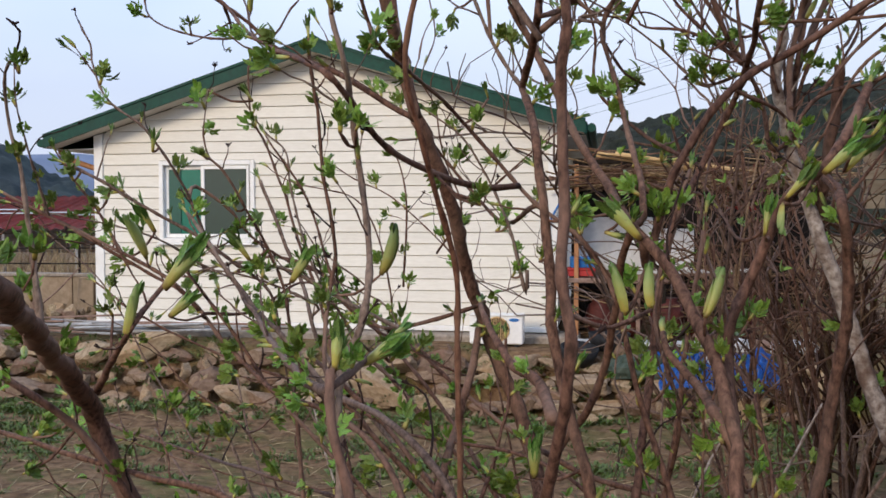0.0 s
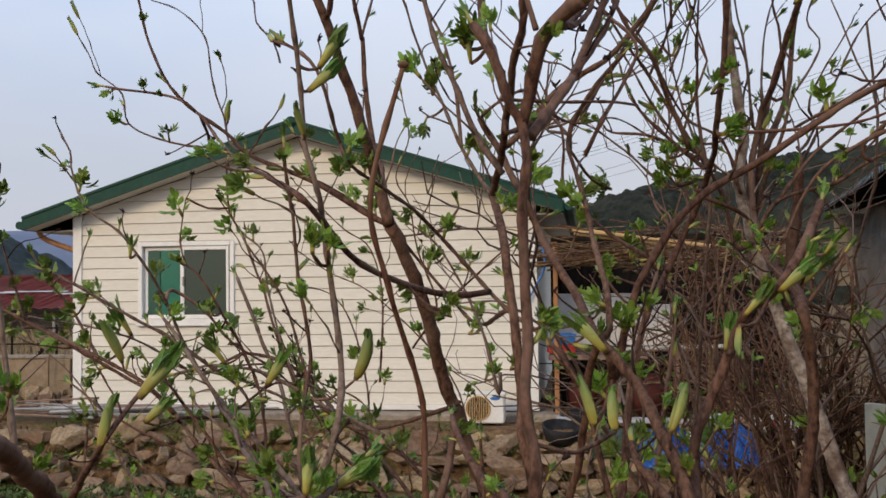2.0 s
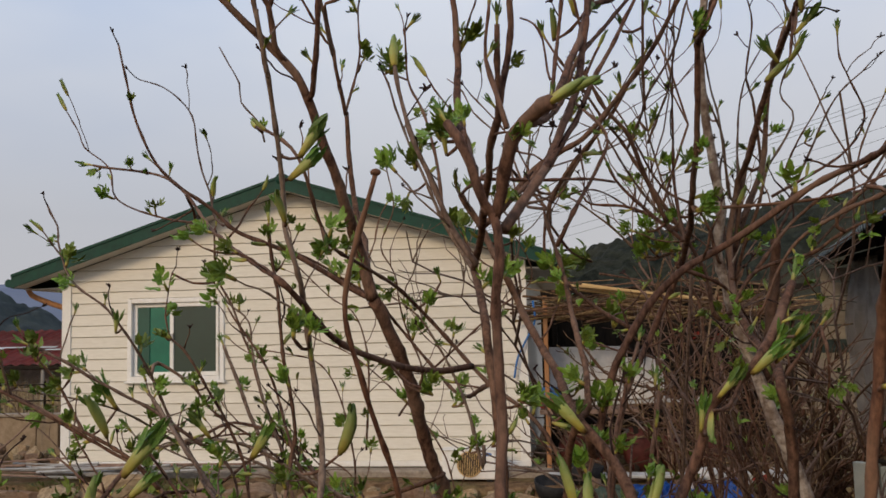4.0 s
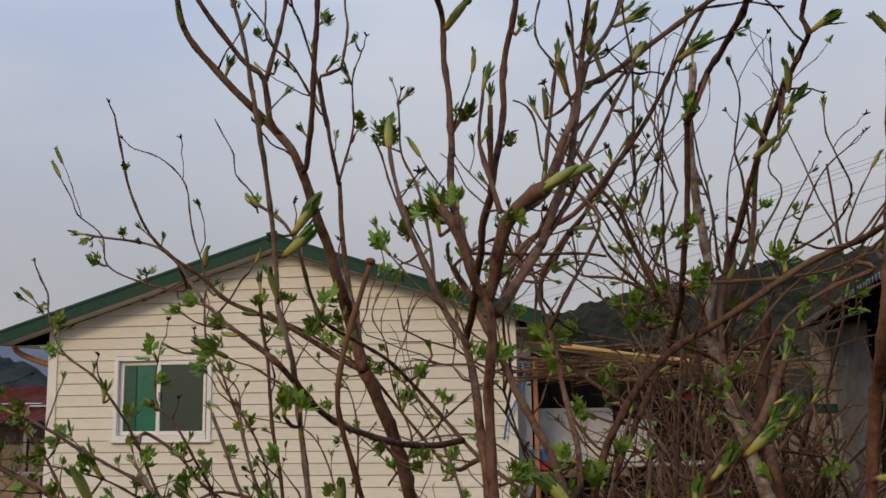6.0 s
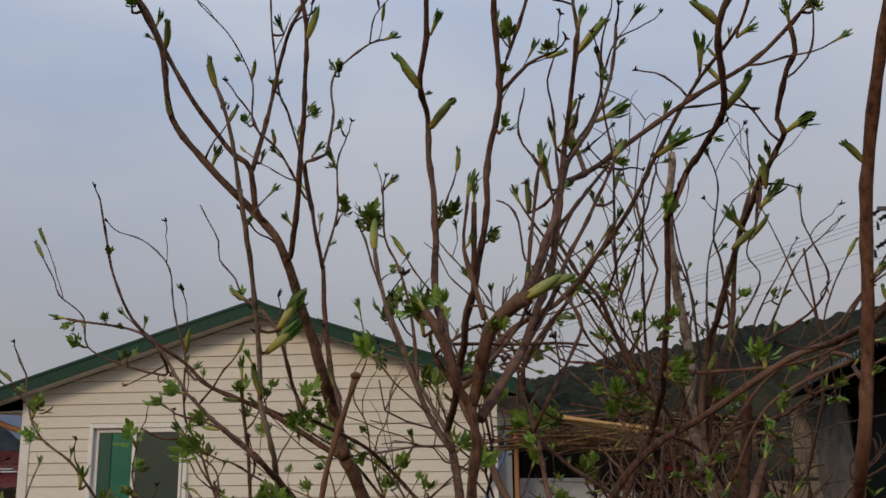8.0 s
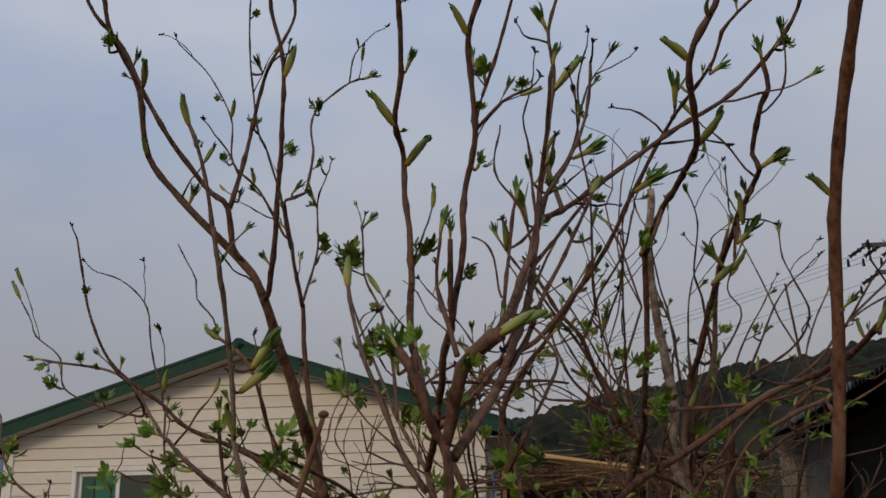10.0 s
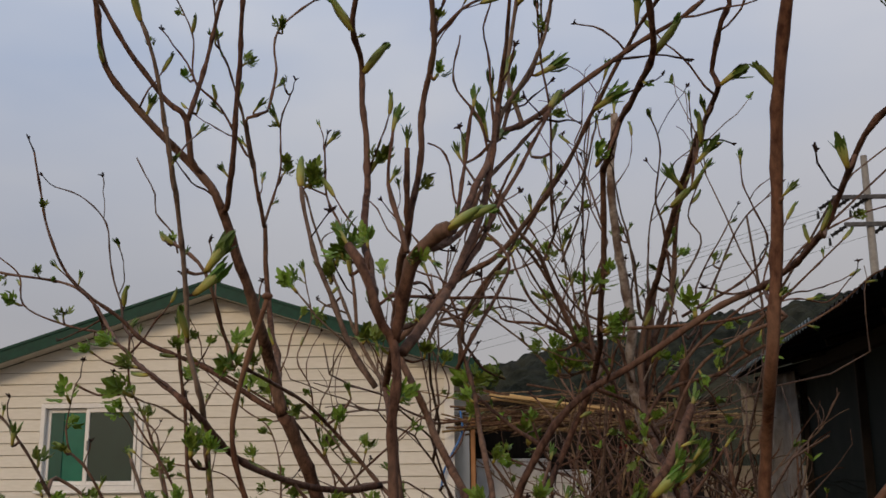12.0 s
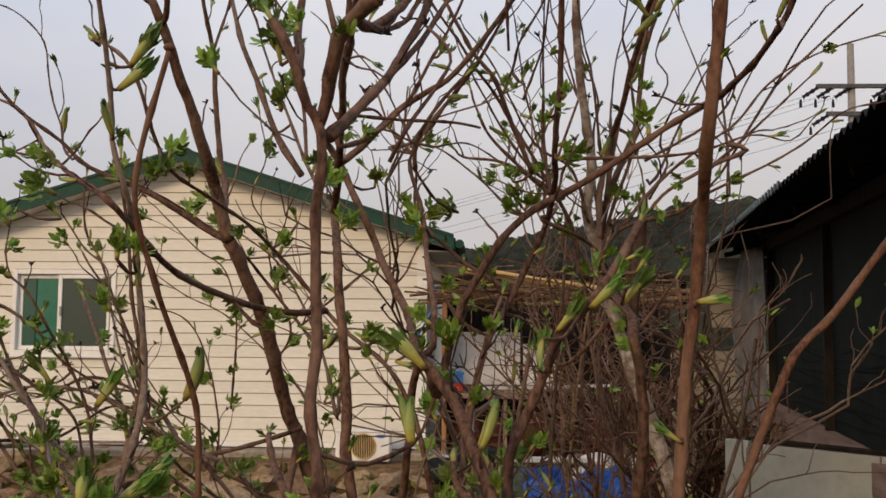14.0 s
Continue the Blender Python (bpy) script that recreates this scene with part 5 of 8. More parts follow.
def wood(bm, line, r0, r1, sides, cap=True):
    """A stem that tapers fast at first, then slowly, swollen at its nodes and a little out of round."""
    rings, n = [], len(line)
    up = Vector((0.31, 0.17, 0.93))
    nxt = GREW.uniform(0.03, 0.09)
    walked = 0.0
    for i, q in enumerate(line):
        d = line[min(i + 1, n - 1)] - line[max(i - 1, 0)]
        d = d.normalized() if d.length > 1e-9 else Vector((0, 0, 1))
        u = d.cross(up)
        u = u.normalized() if u.length > 1e-4 else Vector((1, 0, 0))
        v = d.cross(u)
        t = i / max(1, n - 1)
        r = r1 + (r0 - r1) * (1 - t) ** (1.35 if r0 > 1.5 * r1 else 1.0)
        if i:
            walked += (q - line[i - 1]).length
        if walked > nxt and i < n - 1:
            nxt = walked + GREW.uniform(0.04, 0.1)
            r = r * (GREW.uniform(1.12, 1.3) if r < 0.006 else GREW.uniform(1.04, 1.12)) + 0.0003
            q = q + u * r * GREW.uniform(-0.2, 0.2)
        r *= GREW.uniform(0.95, 1.05)
        rings.append([bm.verts.new(q + (u * math.cos(2 * math.pi * k / sides) + v * math.sin(2 * math.pi * k / sides)) * r) for k in range(sides)])
    for a, b in zip(rings, rings[1:]):
        for k in range(sides):
            bm.faces.new((a[k], a[(k + 1) % sides], b[(k + 1) % sides], b[k]))
    if cap:
        bm.faces.new(list(reversed(rings[0])))
        bm.faces.new(rings[-1])


def stem(shrub, line, r0, r1, mat, name="branch", sides=8, cap=True):
    bm = bmesh.new()
    wood(bm, line, r0, r1, sides, cap)
    s = SHRUBS[shrub]
    ob = part(name, bm, mat, s, smooth=True)
    ob.matrix_parent_inverse = Matrix.Translation(-s.location)
    return ob


def twig(shrub, at, d, ln, r, mat, kind):
    """A short crooked side shoot and what it bears."""
    pts, p, v = [at.copy()], at.copy(), d.normalized()
    n = max(3, int(ln / 0.022))
    for k in range(n):
        v = (v + Vector((GREW.uniform(-1, 1), GREW.uniform(-1, 1), GREW.uniform(-0.6, 1.0))) * (0.42 if kind == "dead" else 0.28)).normalized()
        p = p + v * ln / n
        pts.append(p.copy())
    stem(shrub, pts, r, max(0.0011, r * 0.6), TIP_DARK if kind == "dead" and GREW.random() < 0.5 else mat, "twig", 6)
    if kind == "bud":
        put(shrub, "bud", GREW.choice(BUDS + OPENING), p, v, GREW.uniform(0.034, 0.055))
    elif kind == "tuft":
        put(shrub, "leaf_tuft", GREW.choice(TUFTS), p, v, GREW.uniform(0.04, 0.07))
    elif kind == "dead":
        bm = bmesh.new()
        for k in range(5):
            q = p + Vector((GREW.uniform(-1, 1), GREW.uniform(-1, 1), GREW.uniform(-0.3, 1))) * 0.009
            tube(bm, [p - v * 0.004, (p + q) / 2, q], 0.0024, 0.0014, 5)
        s = SHRUBS[shrub]
        part("withered_tip", bm, TIP_DARK, s).matrix_parent_inverse = Matrix.Translation(-s.location)


def limb(shrub, r0, r1, pts, foot=False, bare=False, end="bud"):
    """A limb along its centre line, with buds, leaf tufts and side shoots along its thinner part."""
    mat = {"J": BARK_RED, "N": BARK_RED, "S": BARK_RED}.get(shrub, BARK_GREY if GREW.random() < (0.6 if shrub == "L" else 0.35 if r0 < 0.006 else 0.0) else BARK)
    if r0 > 0.02 and shrub == "R":
        mat = BARK_PALE
    pts = [Vector(p) for p in pts]
    if foot:
        # the part below, down into the ground
        p, d = pts[0], (pts[0] - pts[1]).normalized()
        g = ground_z(p.x, p.y) - 0.08
        drop = p.z - g
        low = p + Vector((d.x * drop * 0.5, d.y * drop * 0.5, 0))
        if shrub in FEET:
            low = low.lerp(Vector((*FEET[shrub], 0)), 0.5)
        low.z = ground_z(low.x, low.y) - 0.08
        mid = p + d * drop * 0.42
        pts = [low, mid] + pts
    line = jog(smooth_line(pts, 0.02), 0.075, 0.0015 if shrub in "NSJ" else min(0.005, 0.0022 + r1 * 0.35))
    LINES.extend((q, max(r1, r0 + (r1 - r0) * k / len(line))) for k, q in enumerate(line))
    stem(shrub, line, r0 * (1.25 if foot else 1), r1, mat, sides=9 if r0 > 0.009 else 7)
    if bare:
        return
    n = len(line)
    walked, nxt = 0.0, GREW.uniform(0.03, 0.12)
    for i in range(1, n - 1):
        walked += (line[i] - line[i - 1]).length
        r = r0 + (r1 - r0) * i / n
        if walked < nxt or line[i].z < 0.75:
            continue
        low = line[i].z < 1.9
        nxt = walked + GREW.uniform(0.06, 0.16) * (1.0 if r < 0.006 else 1.8) * (0.7 if low and shrub == "L" else 0.85 if low else 1.5)
        d = (line[i + 1] - line[i - 1]).normalized()
        side = d.cross(Vector((GREW.uniform(-1, 1), GREW.uniform(-1, 1), GREW.uniform(-1, 1))))
        if side.length < 0.1:
            continue
        out = (side.normalized() * 0.9 + d * 0.55 + Vector((0, 0, 0.35))).normalized()
        at = line[i] + side.normalized() * r * 0.6
        k = 0.65 if line[i].y < -10.25 else 1.0
        pick = GREW.random()
        if pick < (0.22 if low else 0.42):
            put(shrub, "bud", GREW.choice(BUDS + OPENING * 2), at, out, GREW.uniform(0.03, 0.055) * k, 1.0)
        elif pick < (0.56 if low else 0.5):
            put(shrub, "leaf_tuft", GREW.choice(TUFTS), at, out, GREW.uniform(0.04, 0.07) * (1.15 if low else 0.75) * k)
        else:
            twig(shrub, at, out, GREW.uniform(0.05, 0.18) * k, min(0.0026, r * 0.6) * k, mat, GREW.choice(("bud", "tuft" if low else "bud", "tuft" if low else "dead", "dead", "dead")))
    d = (line[-1] - line[-3]).normalized()
    if r1 < 0.0029 and GREW.random() < 0.65:
        twig(shrub, line[-1], d, GREW.uniform(0.03, 0.07), r1, TIP_DARK, "dead")
    elif end == "bud":
        put(shrub, "bud", GREW.choice(BUDS + OPENING * 2), line[-1] - d * 0.004, d, GREW.uniform(0.045, 0.065))
    elif end == "tuft":
        put(shrub, "leaf_tuft", GREW.choice(TUFTS), line[-1] - d * 0.004, d, GREW.uniform(0.055, 0.08))


def bear(shrub, kind, at, tip):
    """A bud (b, stout: B, closed and pale: P) or a tuft of leaves (t, large: T) from its foot to its tip."""
    a, b = Vector(at), Vector(tip)
    d = b - a
    near, thick = min(LINES, key=lambda e: (e[0] - a).length_squared)
    gap = (near - a).length
    if gap > 0.3:
        return
    if gap > thick + 0.004:
        # its own short stalk from the limb
        bow = near.lerp(a, 0.5) - Vector((0, 0, gap * 0.12))
        stem(shrub, smooth_line([near, bow, a], 0.03), 0.0034, 0.0026, BARK, "twig", 6)
    if kind == "P":
        put(shrub, "bud", BUDS[3], a, d, d.length, 1.1)
    elif kind in "bB":
        put(shrub, "bud", GREW.choice(BUDS[:4] + OPENING if kind == "b" else BUDS[:3] + SWELLING), a, d, d.length * 1.0, 1.0 if kind == "b" else 0.95)
    else:
        put(shrub, "leaf_tuft", GREW.choice(TUFTS), a, d, d.length * (0.9 if kind == "t" else 0.78) * (0.85 if a.z > 1.95 else 1.0), 1.0)
        if kind == "T":
            put(shrub, "leaf_tuft", GREW.choice(TUFTS), a, d + Vector((GREW.uniform(-1, 1), GREW.uniform(-1, 1), GREW.uniform(-0.4, 0.6))) * d.length * 0.9, d.length * (0.6 if a.z < 1.95 else 0.42), 1.0)


limb('M', 0.0240, 0.0162, [(6.664, -9.499, 0.616), (6.636, -9.401, 0.753), (6.585, -9.310, 0.910), (6.505, -9.283, 1.087), (6.441, -9.352, 1.313), (6.420, -9.444, 1.440), (6.390, -9.544, 1.603), (6.347, -9.605, 1.716)], foot=True, bare=True)
limb('M', 0.0160, 0.0045, [(6.347, -9.605, 1.716), (6.320, -9.618, 1.828), (6.316, -9.677, 1.892), (6.300, -9.745, 1.979), (6.256, -9.847, 2.159), (6.220, -9.884, 2.239), (6.109, -9.957, 2.357), (6.040, -10.022, 2.458), (6.029, -10.084, 2.593), (5.990, -10.155, 2.694), (5.988, -10.197, 2.765)])
limb('M', 0.0075, 0.0040, [(6.218, -9.886, 2.242), (6.199, -9.911, 2.273), (6.200, -9.946, 2.355), (6.175, -9.963, 2.378), (6.141, -9.962, 2.407), (6.085, -10.016, 2.491), (6.032, -10.063, 2.602), (5.992, -10.088, 2.688), (5.948, -10.142, 2.745), (5.932, -10.185, 2.803)])
limb('M', 0.0060, 0.0030, [(6.200, -9.946, 2.355), (6.211, -9.903, 2.464), (6.226, -9.885, 2.575), (6.271, -9.925, 2.692), (6.344, -9.967, 2.813), (6.324, -10.016, 2.887)])
limb('M', 0.0070, 0.0040, [(6.251, -9.852, 2.169), (6.272, -9.873, 2.168), (6.304, -9.951, 2.258), (6.324, -10.001, 2.372), (6.354, -10.085, 2.599), (6.341, -10.154, 2.724), (6.352, -10.186, 2.784)])
limb('M', 0.0100, 0.0026, [(6.331, -9.613, 1.785), (6.333, -9.602, 1.787), (6.295, -9.473, 1.870), (6.259, -9.386, 1.941), (6.230, -9.327, 2.061), (6.219, -9.338, 2.253), (6.218, -9.344, 2.247), (6.203, -9.464, 2.454), (6.212, -9.531, 2.503), (6.262, -9.515, 2.526), (6.270, -9.459, 2.651), (6.271, -9.446, 2.784), (6.370, -9.443, 2.875), (6.407, -9.422, 2.895)])
limb('M', 0.0025, 0.0015, [(6.370, -9.443, 2.875), (6.392, -9.474, 2.948), (6.455, -9.492, 3.005)])
limb('M', 0.0040, 0.0022, [(6.218, -9.344, 2.247), (6.254, -9.305, 2.429), (6.251, -9.314, 2.564), (6.285, -9.341, 2.637)])
limb('M', 0.0040, 0.0020, [(6.207, -9.432, 2.399), (6.205, -9.436, 2.397), (6.199, -9.543, 2.527), (6.190, -9.630, 2.608), (6.181, -9.708, 2.657), (6.185, -9.805, 2.862), (6.198, -9.849, 2.947)])
limb('M', 0.0040, 0.0016, [(6.204, -9.458, 2.424), (6.194, -9.457, 2.424), (6.132, -9.502, 2.543), (6.071, -9.546, 2.613), (6.073, -9.591, 2.727), (6.033, -9.648, 2.820), (5.970, -9.706, 2.887)])
limb('L', 0.0100, 0.0030, [(6.395, -10.460, 1.047), (6.387, -10.417, 1.220), (6.396, -10.373, 1.275), (6.409, -10.341, 1.336), (6.402, -10.284, 1.435), (6.381, -10.257, 1.540), (6.361, -10.240, 1.671), (6.362, -10.306, 1.753), (6.348, -10.317, 1.822), (6.350, -10.337, 1.888), (6.351, -10.470, 2.153), (6.358, -10.442, 2.051), (6.341, -10.499, 2.229), (6.325, -10.537, 2.311)], foot=True)
limb('M', 0.0090, 0.0030, [(6.851, -9.853, 1.165), (6.820, -9.827, 1.300), (6.791, -9.797, 1.367), (6.736, -9.761, 1.440), (6.639, -9.713, 1.511), (6.557, -9.719, 1.603), (6.484, -9.751, 1.689), (6.438, -9.843, 1.744), (6.384, -10.085, 1.795), (6.375, -10.175, 1.836), (6.358, -10.261, 1.951), (6.294, -10.228, 2.008), (6.248, -10.174, 2.032)], foot=True)
limb('M', 0.0075, 0.0030, [(6.601, -9.716, 1.553), (6.547, -9.803, 1.548), (6.485, -9.914, 1.560), (6.419, -10.049, 1.594), (6.380, -10.161, 1.634), (6.363, -10.250, 1.686), (6.337, -10.301, 1.724), (6.253, -10.206, 1.768), (6.140, -10.038, 1.819), (6.025, -9.875, 1.888), (5.930, -9.763, 1.972), (5.840, -9.724, 2.030), (5.675, -9.733, 2.060)])
limb('M', 0.0040, 0.0017, [(5.930, -9.763, 1.972), (5.861, -9.555, 1.933), (5.654, -9.391, 1.983), (5.555, -9.380, 2.033), (5.528, -9.363, 2.119), (5.451, -9.360, 2.186), (5.409, -9.339, 2.246), (5.380, -9.346, 2.304)])
limb('M', 0.0080, 0.0025, [(6.347, -9.605, 1.716), (6.286, -9.589, 1.747), (6.156, -9.589, 1.829), (5.992, -9.587, 1.899), (5.928, -9.598, 1.959), (5.848, -9.641, 2.021), (5.794, -9.656, 2.087), (5.751, -9.663, 2.182), (5.733, -9.674, 2.275), (5.726, -9.707, 2.368)])
limb('M', 0.0032, 0.0015, [(5.963, -9.592, 1.926), (5.952, -9.582, 1.916), (5.913, -9.548, 1.951), (5.897, -9.531, 2.013), (5.867, -9.535, 2.090), (5.858, -9.540, 2.196), (5.828, -9.544, 2.250), (5.781, -9.565, 2.293), (5.725, -9.585, 2.311)])
limb('L', 0.0130, 0.0040, [(5.746, -8.246, 0.829), (5.703, -8.175, 0.985), (5.639, -8.116, 1.160), (5.569, -8.120, 1.343), (5.489, -8.095, 1.574), (5.439, -8.158, 1.761), (5.388, -8.183, 1.878), (5.383, -8.199, 2.040), (5.389, -8.202, 2.086)], foot=True)
limb('J', 0.0062, 0.0030, [(6.609, -10.653, 1.233), (6.611, -10.693, 1.427), (6.589, -10.781, 1.571), (6.576, -10.816, 1.674), (6.624, -10.859, 1.812)], foot=True, bare=True)
knob = bmesh.new()
bmesh.ops.create_icosphere(knob, subdivisions=2, radius=0.0056, matrix=Matrix.Translation((6.624, -10.859, 1.814)) @ Matrix.Diagonal((1.15, 1.0, 0.8, 1)))
part("cut_end", knob, BARK_RED, SHRUBS["J"], smooth=True).matrix_parent_inverse = Matrix.Translation(-SHRUBS["J"].location)
limb('M', 0.0130, 0.0100, [(6.365, -9.822, 0.719), (6.402, -9.670, 0.823), (6.438, -9.462, 0.998), (6.460, -9.290, 1.226)], foot=True)
limb('M', 0.0130, 0.0090, [(6.703, -10.000, 1.218), (6.687, -9.985, 1.301), (6.682, -9.947, 1.432), (6.663, -9.920, 1.546), (6.644, -9.860, 1.664), (6.604, -9.659, 1.777)], foot=True)
limb('M', 0.0055, 0.0026, [(6.604, -9.659, 1.777), (6.566, -9.584, 1.830), (6.520, -9.555, 1.908), (6.466, -9.526, 2.033), (6.420, -9.477, 2.130), (6.361, -9.494, 2.312)])
limb('M', 0.0120, 0.0065, [(6.725, -10.580, 1.158), (6.738, -10.610, 1.222), (6.747, -10.630, 1.263), (6.750, -10.640, 1.329), (6.740, -10.623, 1.411), (6.736, -10.608, 1.545), (6.740, -10.609, 1.737), (6.736, -10.596, 1.789), (6.725, -10.608, 1.808), (6.707, -10.609, 1.859), (6.672, -10.603, 1.925)], foot=True)
limb('M', 0.0085, 0.0105, [(6.736, -10.596, 1.788), (6.747, -10.602, 1.823), (6.767, -10.638, 1.891), (6.797, -10.660, 1.920), (6.821, -10.681, 1.928)])
limb('M', 0.0075, 0.0045, [(6.709, -10.609, 1.853), (6.708, -10.599, 1.853), (6.669, -10.406, 1.972), (6.650, -10.283, 2.115), (6.636, -10.261, 2.316), (6.635, -10.347, 2.370), (6.650, -10.400, 2.446), (6.660, -10.486, 2.606)])
limb('M', 0.0090, 0.0050, [(6.604, -9.659, 1.777), (6.643, -9.839, 1.851), (6.688, -10.099, 1.976), (6.717, -10.191, 2.053), (6.735, -10.181, 2.157), (6.748, -10.201, 2.297), (6.771, -10.271, 2.378), (6.771, -10.368, 2.519), (6.818, -10.423, 2.620)])
limb('M', 0.0040, 0.0024, [(6.771, -10.271, 2.378), (6.827, -10.308, 2.419), (6.863, -10.323, 2.429)])
limb('M', 0.0040, 0.0030, [(6.771, -10.283, 2.395), (6.769, -10.279, 2.397), (6.781, -10.226, 2.453), (6.830, -10.236, 2.595), (6.855, -10.271, 2.659)])
limb('M', 0.0060, 0.0050, [(6.688, -10.099, 1.976), (6.711, -10.156, 2.027), (6.713, -10.204, 2.066), (6.720, -10.250, 2.178)])
limb('M', 0.0064, 0.0036, [(6.886, -10.100, 2.250), (6.965, -10.014, 2.311), (7.158, -10.084, 2.424), (7.277, -10.131, 2.483), (7.386, -10.203, 2.598), (7.404, -10.246, 2.669)])
limb('M', 0.0055, 0.0034, [(6.936, -10.027, 2.291), (6.909, -9.979, 2.415), (6.915, -9.971, 2.495), (6.932, -10.020, 2.606), (6.926, -10.056, 2.681), (6.957, -10.113, 2.782)])
limb('M', 0.0050, 0.0018, [(6.883, -9.906, 2.303), (6.891, -9.905, 2.303), (6.917, -9.901, 2.388), (6.964, -9.894, 2.455), (6.987, -9.905, 2.537), (6.988, -9.937, 2.613), (7.011, -9.973, 2.684)])
limb('M', 0.0025, 0.0016, [(6.987, -9.905, 2.537), (7.008, -9.933, 2.600), (7.028, -9.947, 2.627), (7.063, -9.955, 2.638)])
limb('M', 0.0080, 0.0030, [(6.647, -9.858, 1.860), (6.686, -9.837, 1.895), (6.758, -9.743, 1.997), (6.825, -9.766, 2.037), (6.891, -9.802, 2.074), (7.035, -9.866, 2.248), (7.087, -9.907, 2.338), (7.136, -9.962, 2.421), (7.171, -10.008, 2.472), (7.181, -10.097, 2.473), (7.224, -10.251, 2.502), (7.236, -10.293, 2.538), (7.277, -10.334, 2.575)])
limb('R', 0.0115, 0.0050, [(6.867, -9.700, 0.916), (6.884, -9.650, 1.052), (6.898, -9.604, 1.134), (6.920, -9.540, 1.335), (6.962, -9.507, 1.495), (7.028, -9.407, 1.604), (7.097, -9.416, 1.761), (7.117, -9.524, 1.838), (7.107, -9.755, 1.917), (7.107, -9.886, 2.080), (7.107, -9.969, 2.200), (7.105, -10.047, 2.198), (7.120, -10.218, 2.240), (7.144, -10.414, 2.271), (7.120, -10.557, 2.361), (7.152, -10.626, 2.417), (7.163, -10.647, 2.451)], foot=True)
limb('R', 0.0170, 0.0050, [(7.194, -9.710, 0.715), (7.247, -9.671, 0.865), (7.277, -9.680, 1.070), (7.298, -9.706, 1.270), (7.292, -9.746, 1.405), (7.267, -9.789, 1.499), (7.276, -9.693, 1.545), (7.260, -9.486, 1.614), (7.255, -9.333, 1.702), (7.261, -9.241, 1.841), (7.288, -9.263, 2.010), (7.308, -9.387, 2.084), (7.327, -9.540, 2.232), (7.338, -9.862, 2.327), (7.336, -10.052, 2.353), (7.327, -10.040, 2.388), (7.336, -10.124, 2.458), (7.348, -10.140, 2.487), (7.333, -10.167, 2.533)], foot=True)
limb('N', 0.0076, 0.0066, [(7.179, -10.672, 1.249), (7.186, -10.657, 1.324), (7.194, -10.664, 1.446), (7.207, -10.699, 1.632), (7.189, -10.819, 1.731), (7.199, -10.841, 1.852), (7.200, -10.890, 2.032), (7.214, -11.018, 2.241)], foot=True, bare=True)
limb('M', 0.0125, 0.0080, [(7.001, -10.439, 0.989), (6.989, -10.409, 1.076), (6.974, -10.319, 1.227), (6.908, -10.192, 1.385), (6.837, -10.115, 1.470), (6.799, -9.903, 1.543), (6.715, -9.705, 1.691), (6.678, -9.711, 1.770), (6.613, -9.654, 1.895), (6.582, -9.691, 1.956)], foot=True)
limb('M', 0.0088, 0.0040, [(6.858, -10.138, 1.445), (6.869, -10.074, 1.397), (6.894, -10.068, 1.500), (6.945, -10.070, 1.625), (7.028, -10.079, 1.724), (7.128, -10.064, 1.785), (7.282, -10.104, 1.887), (7.335, -10.224, 1.906), (7.360, -10.373, 1.923), (7.370, -10.494, 1.955), (7.380, -10.507, 1.983), (7.387, -10.638, 2.053), (7.408, -10.678, 2.078), (7.446, -10.710, 2.119)])
limb('R', 0.0125, 0.0080, [(6.999, -10.345, 0.953), (7.000, -10.314, 1.047), (6.994, -10.226, 1.249), (7.004, -10.218, 1.322), (7.032, -10.205, 1.397), (7.080, -10.210, 1.509), (7.124, -10.295, 1.565), (7.225, -10.142, 1.707)], foot=True)
limb('R', 0.0070, 0.0040, [(7.258, -9.294, 1.761), (7.266, -9.222, 1.712), (7.300, -9.239, 1.842), (7.333, -9.278, 1.944), (7.356, -9.299, 2.040)])
limb('R', 0.0340, 0.0100, [(7.642, -9.369, 0.627), (7.505, -9.270, 0.939), (7.415, -9.243, 1.221), (7.352, -9.246, 1.396), (7.304, -9.220, 1.554), (7.254, -9.221, 1.721), (7.232, -9.230, 1.843), (7.237, -9.266, 1.946), (7.215, -9.30, 2.12), (7.19, -9.36, 2.32), (7.20, -9.42, 2.52)], foot=True)
limb('R', 0.0120, 0.0050, [(7.254, -9.221, 1.721), (7.30, -9.19, 1.90), (7.37, -9.18, 2.08), (7.40, -9.21, 2.30), (7.46, -9.25, 2.48)])
limb('L', 0.0300, 0.0150, [(5.652, -9.720, 0.802), (5.618, -9.750, 0.919), (5.604, -9.790, 1.031), (5.727, -10.120, 1.193), (5.938, -10.550, 1.332), (6.107, -10.850, 1.402), (6.186, -11.000, 1.442)], foot=True)
limb('L', 0.0090, 0.0050, [(5.622, -9.804, 1.075), (5.789, -9.962, 1.233), (5.824, -9.865, 1.331), (5.890, -9.829, 1.414)])
limb('L', 0.0090, 0.0070, [(6.476, -10.633, 1.022), (6.416, -10.582, 1.252), (6.424, -10.575, 1.278)], foot=True)
limb('L', 0.0060, 0.0040, [(6.416, -10.582, 1.252), (6.437, -10.541, 1.269), (6.481, -10.482, 1.310)])
limb('L', 0.0080, 0.0025, [(6.418, -10.579, 1.253), (6.411, -10.574, 1.248), (6.334, -10.430, 1.237), (6.201, -10.155, 1.229), (5.959, -9.702, 1.275), (5.743, -9.434, 1.416), (5.711, -9.506, 1.556), (5.653, -9.579, 1.691), (5.525, -9.550, 1.784), (5.447, -9.487, 1.882), (5.418, -9.454, 1.949), (5.376, -9.428, 2.010)])
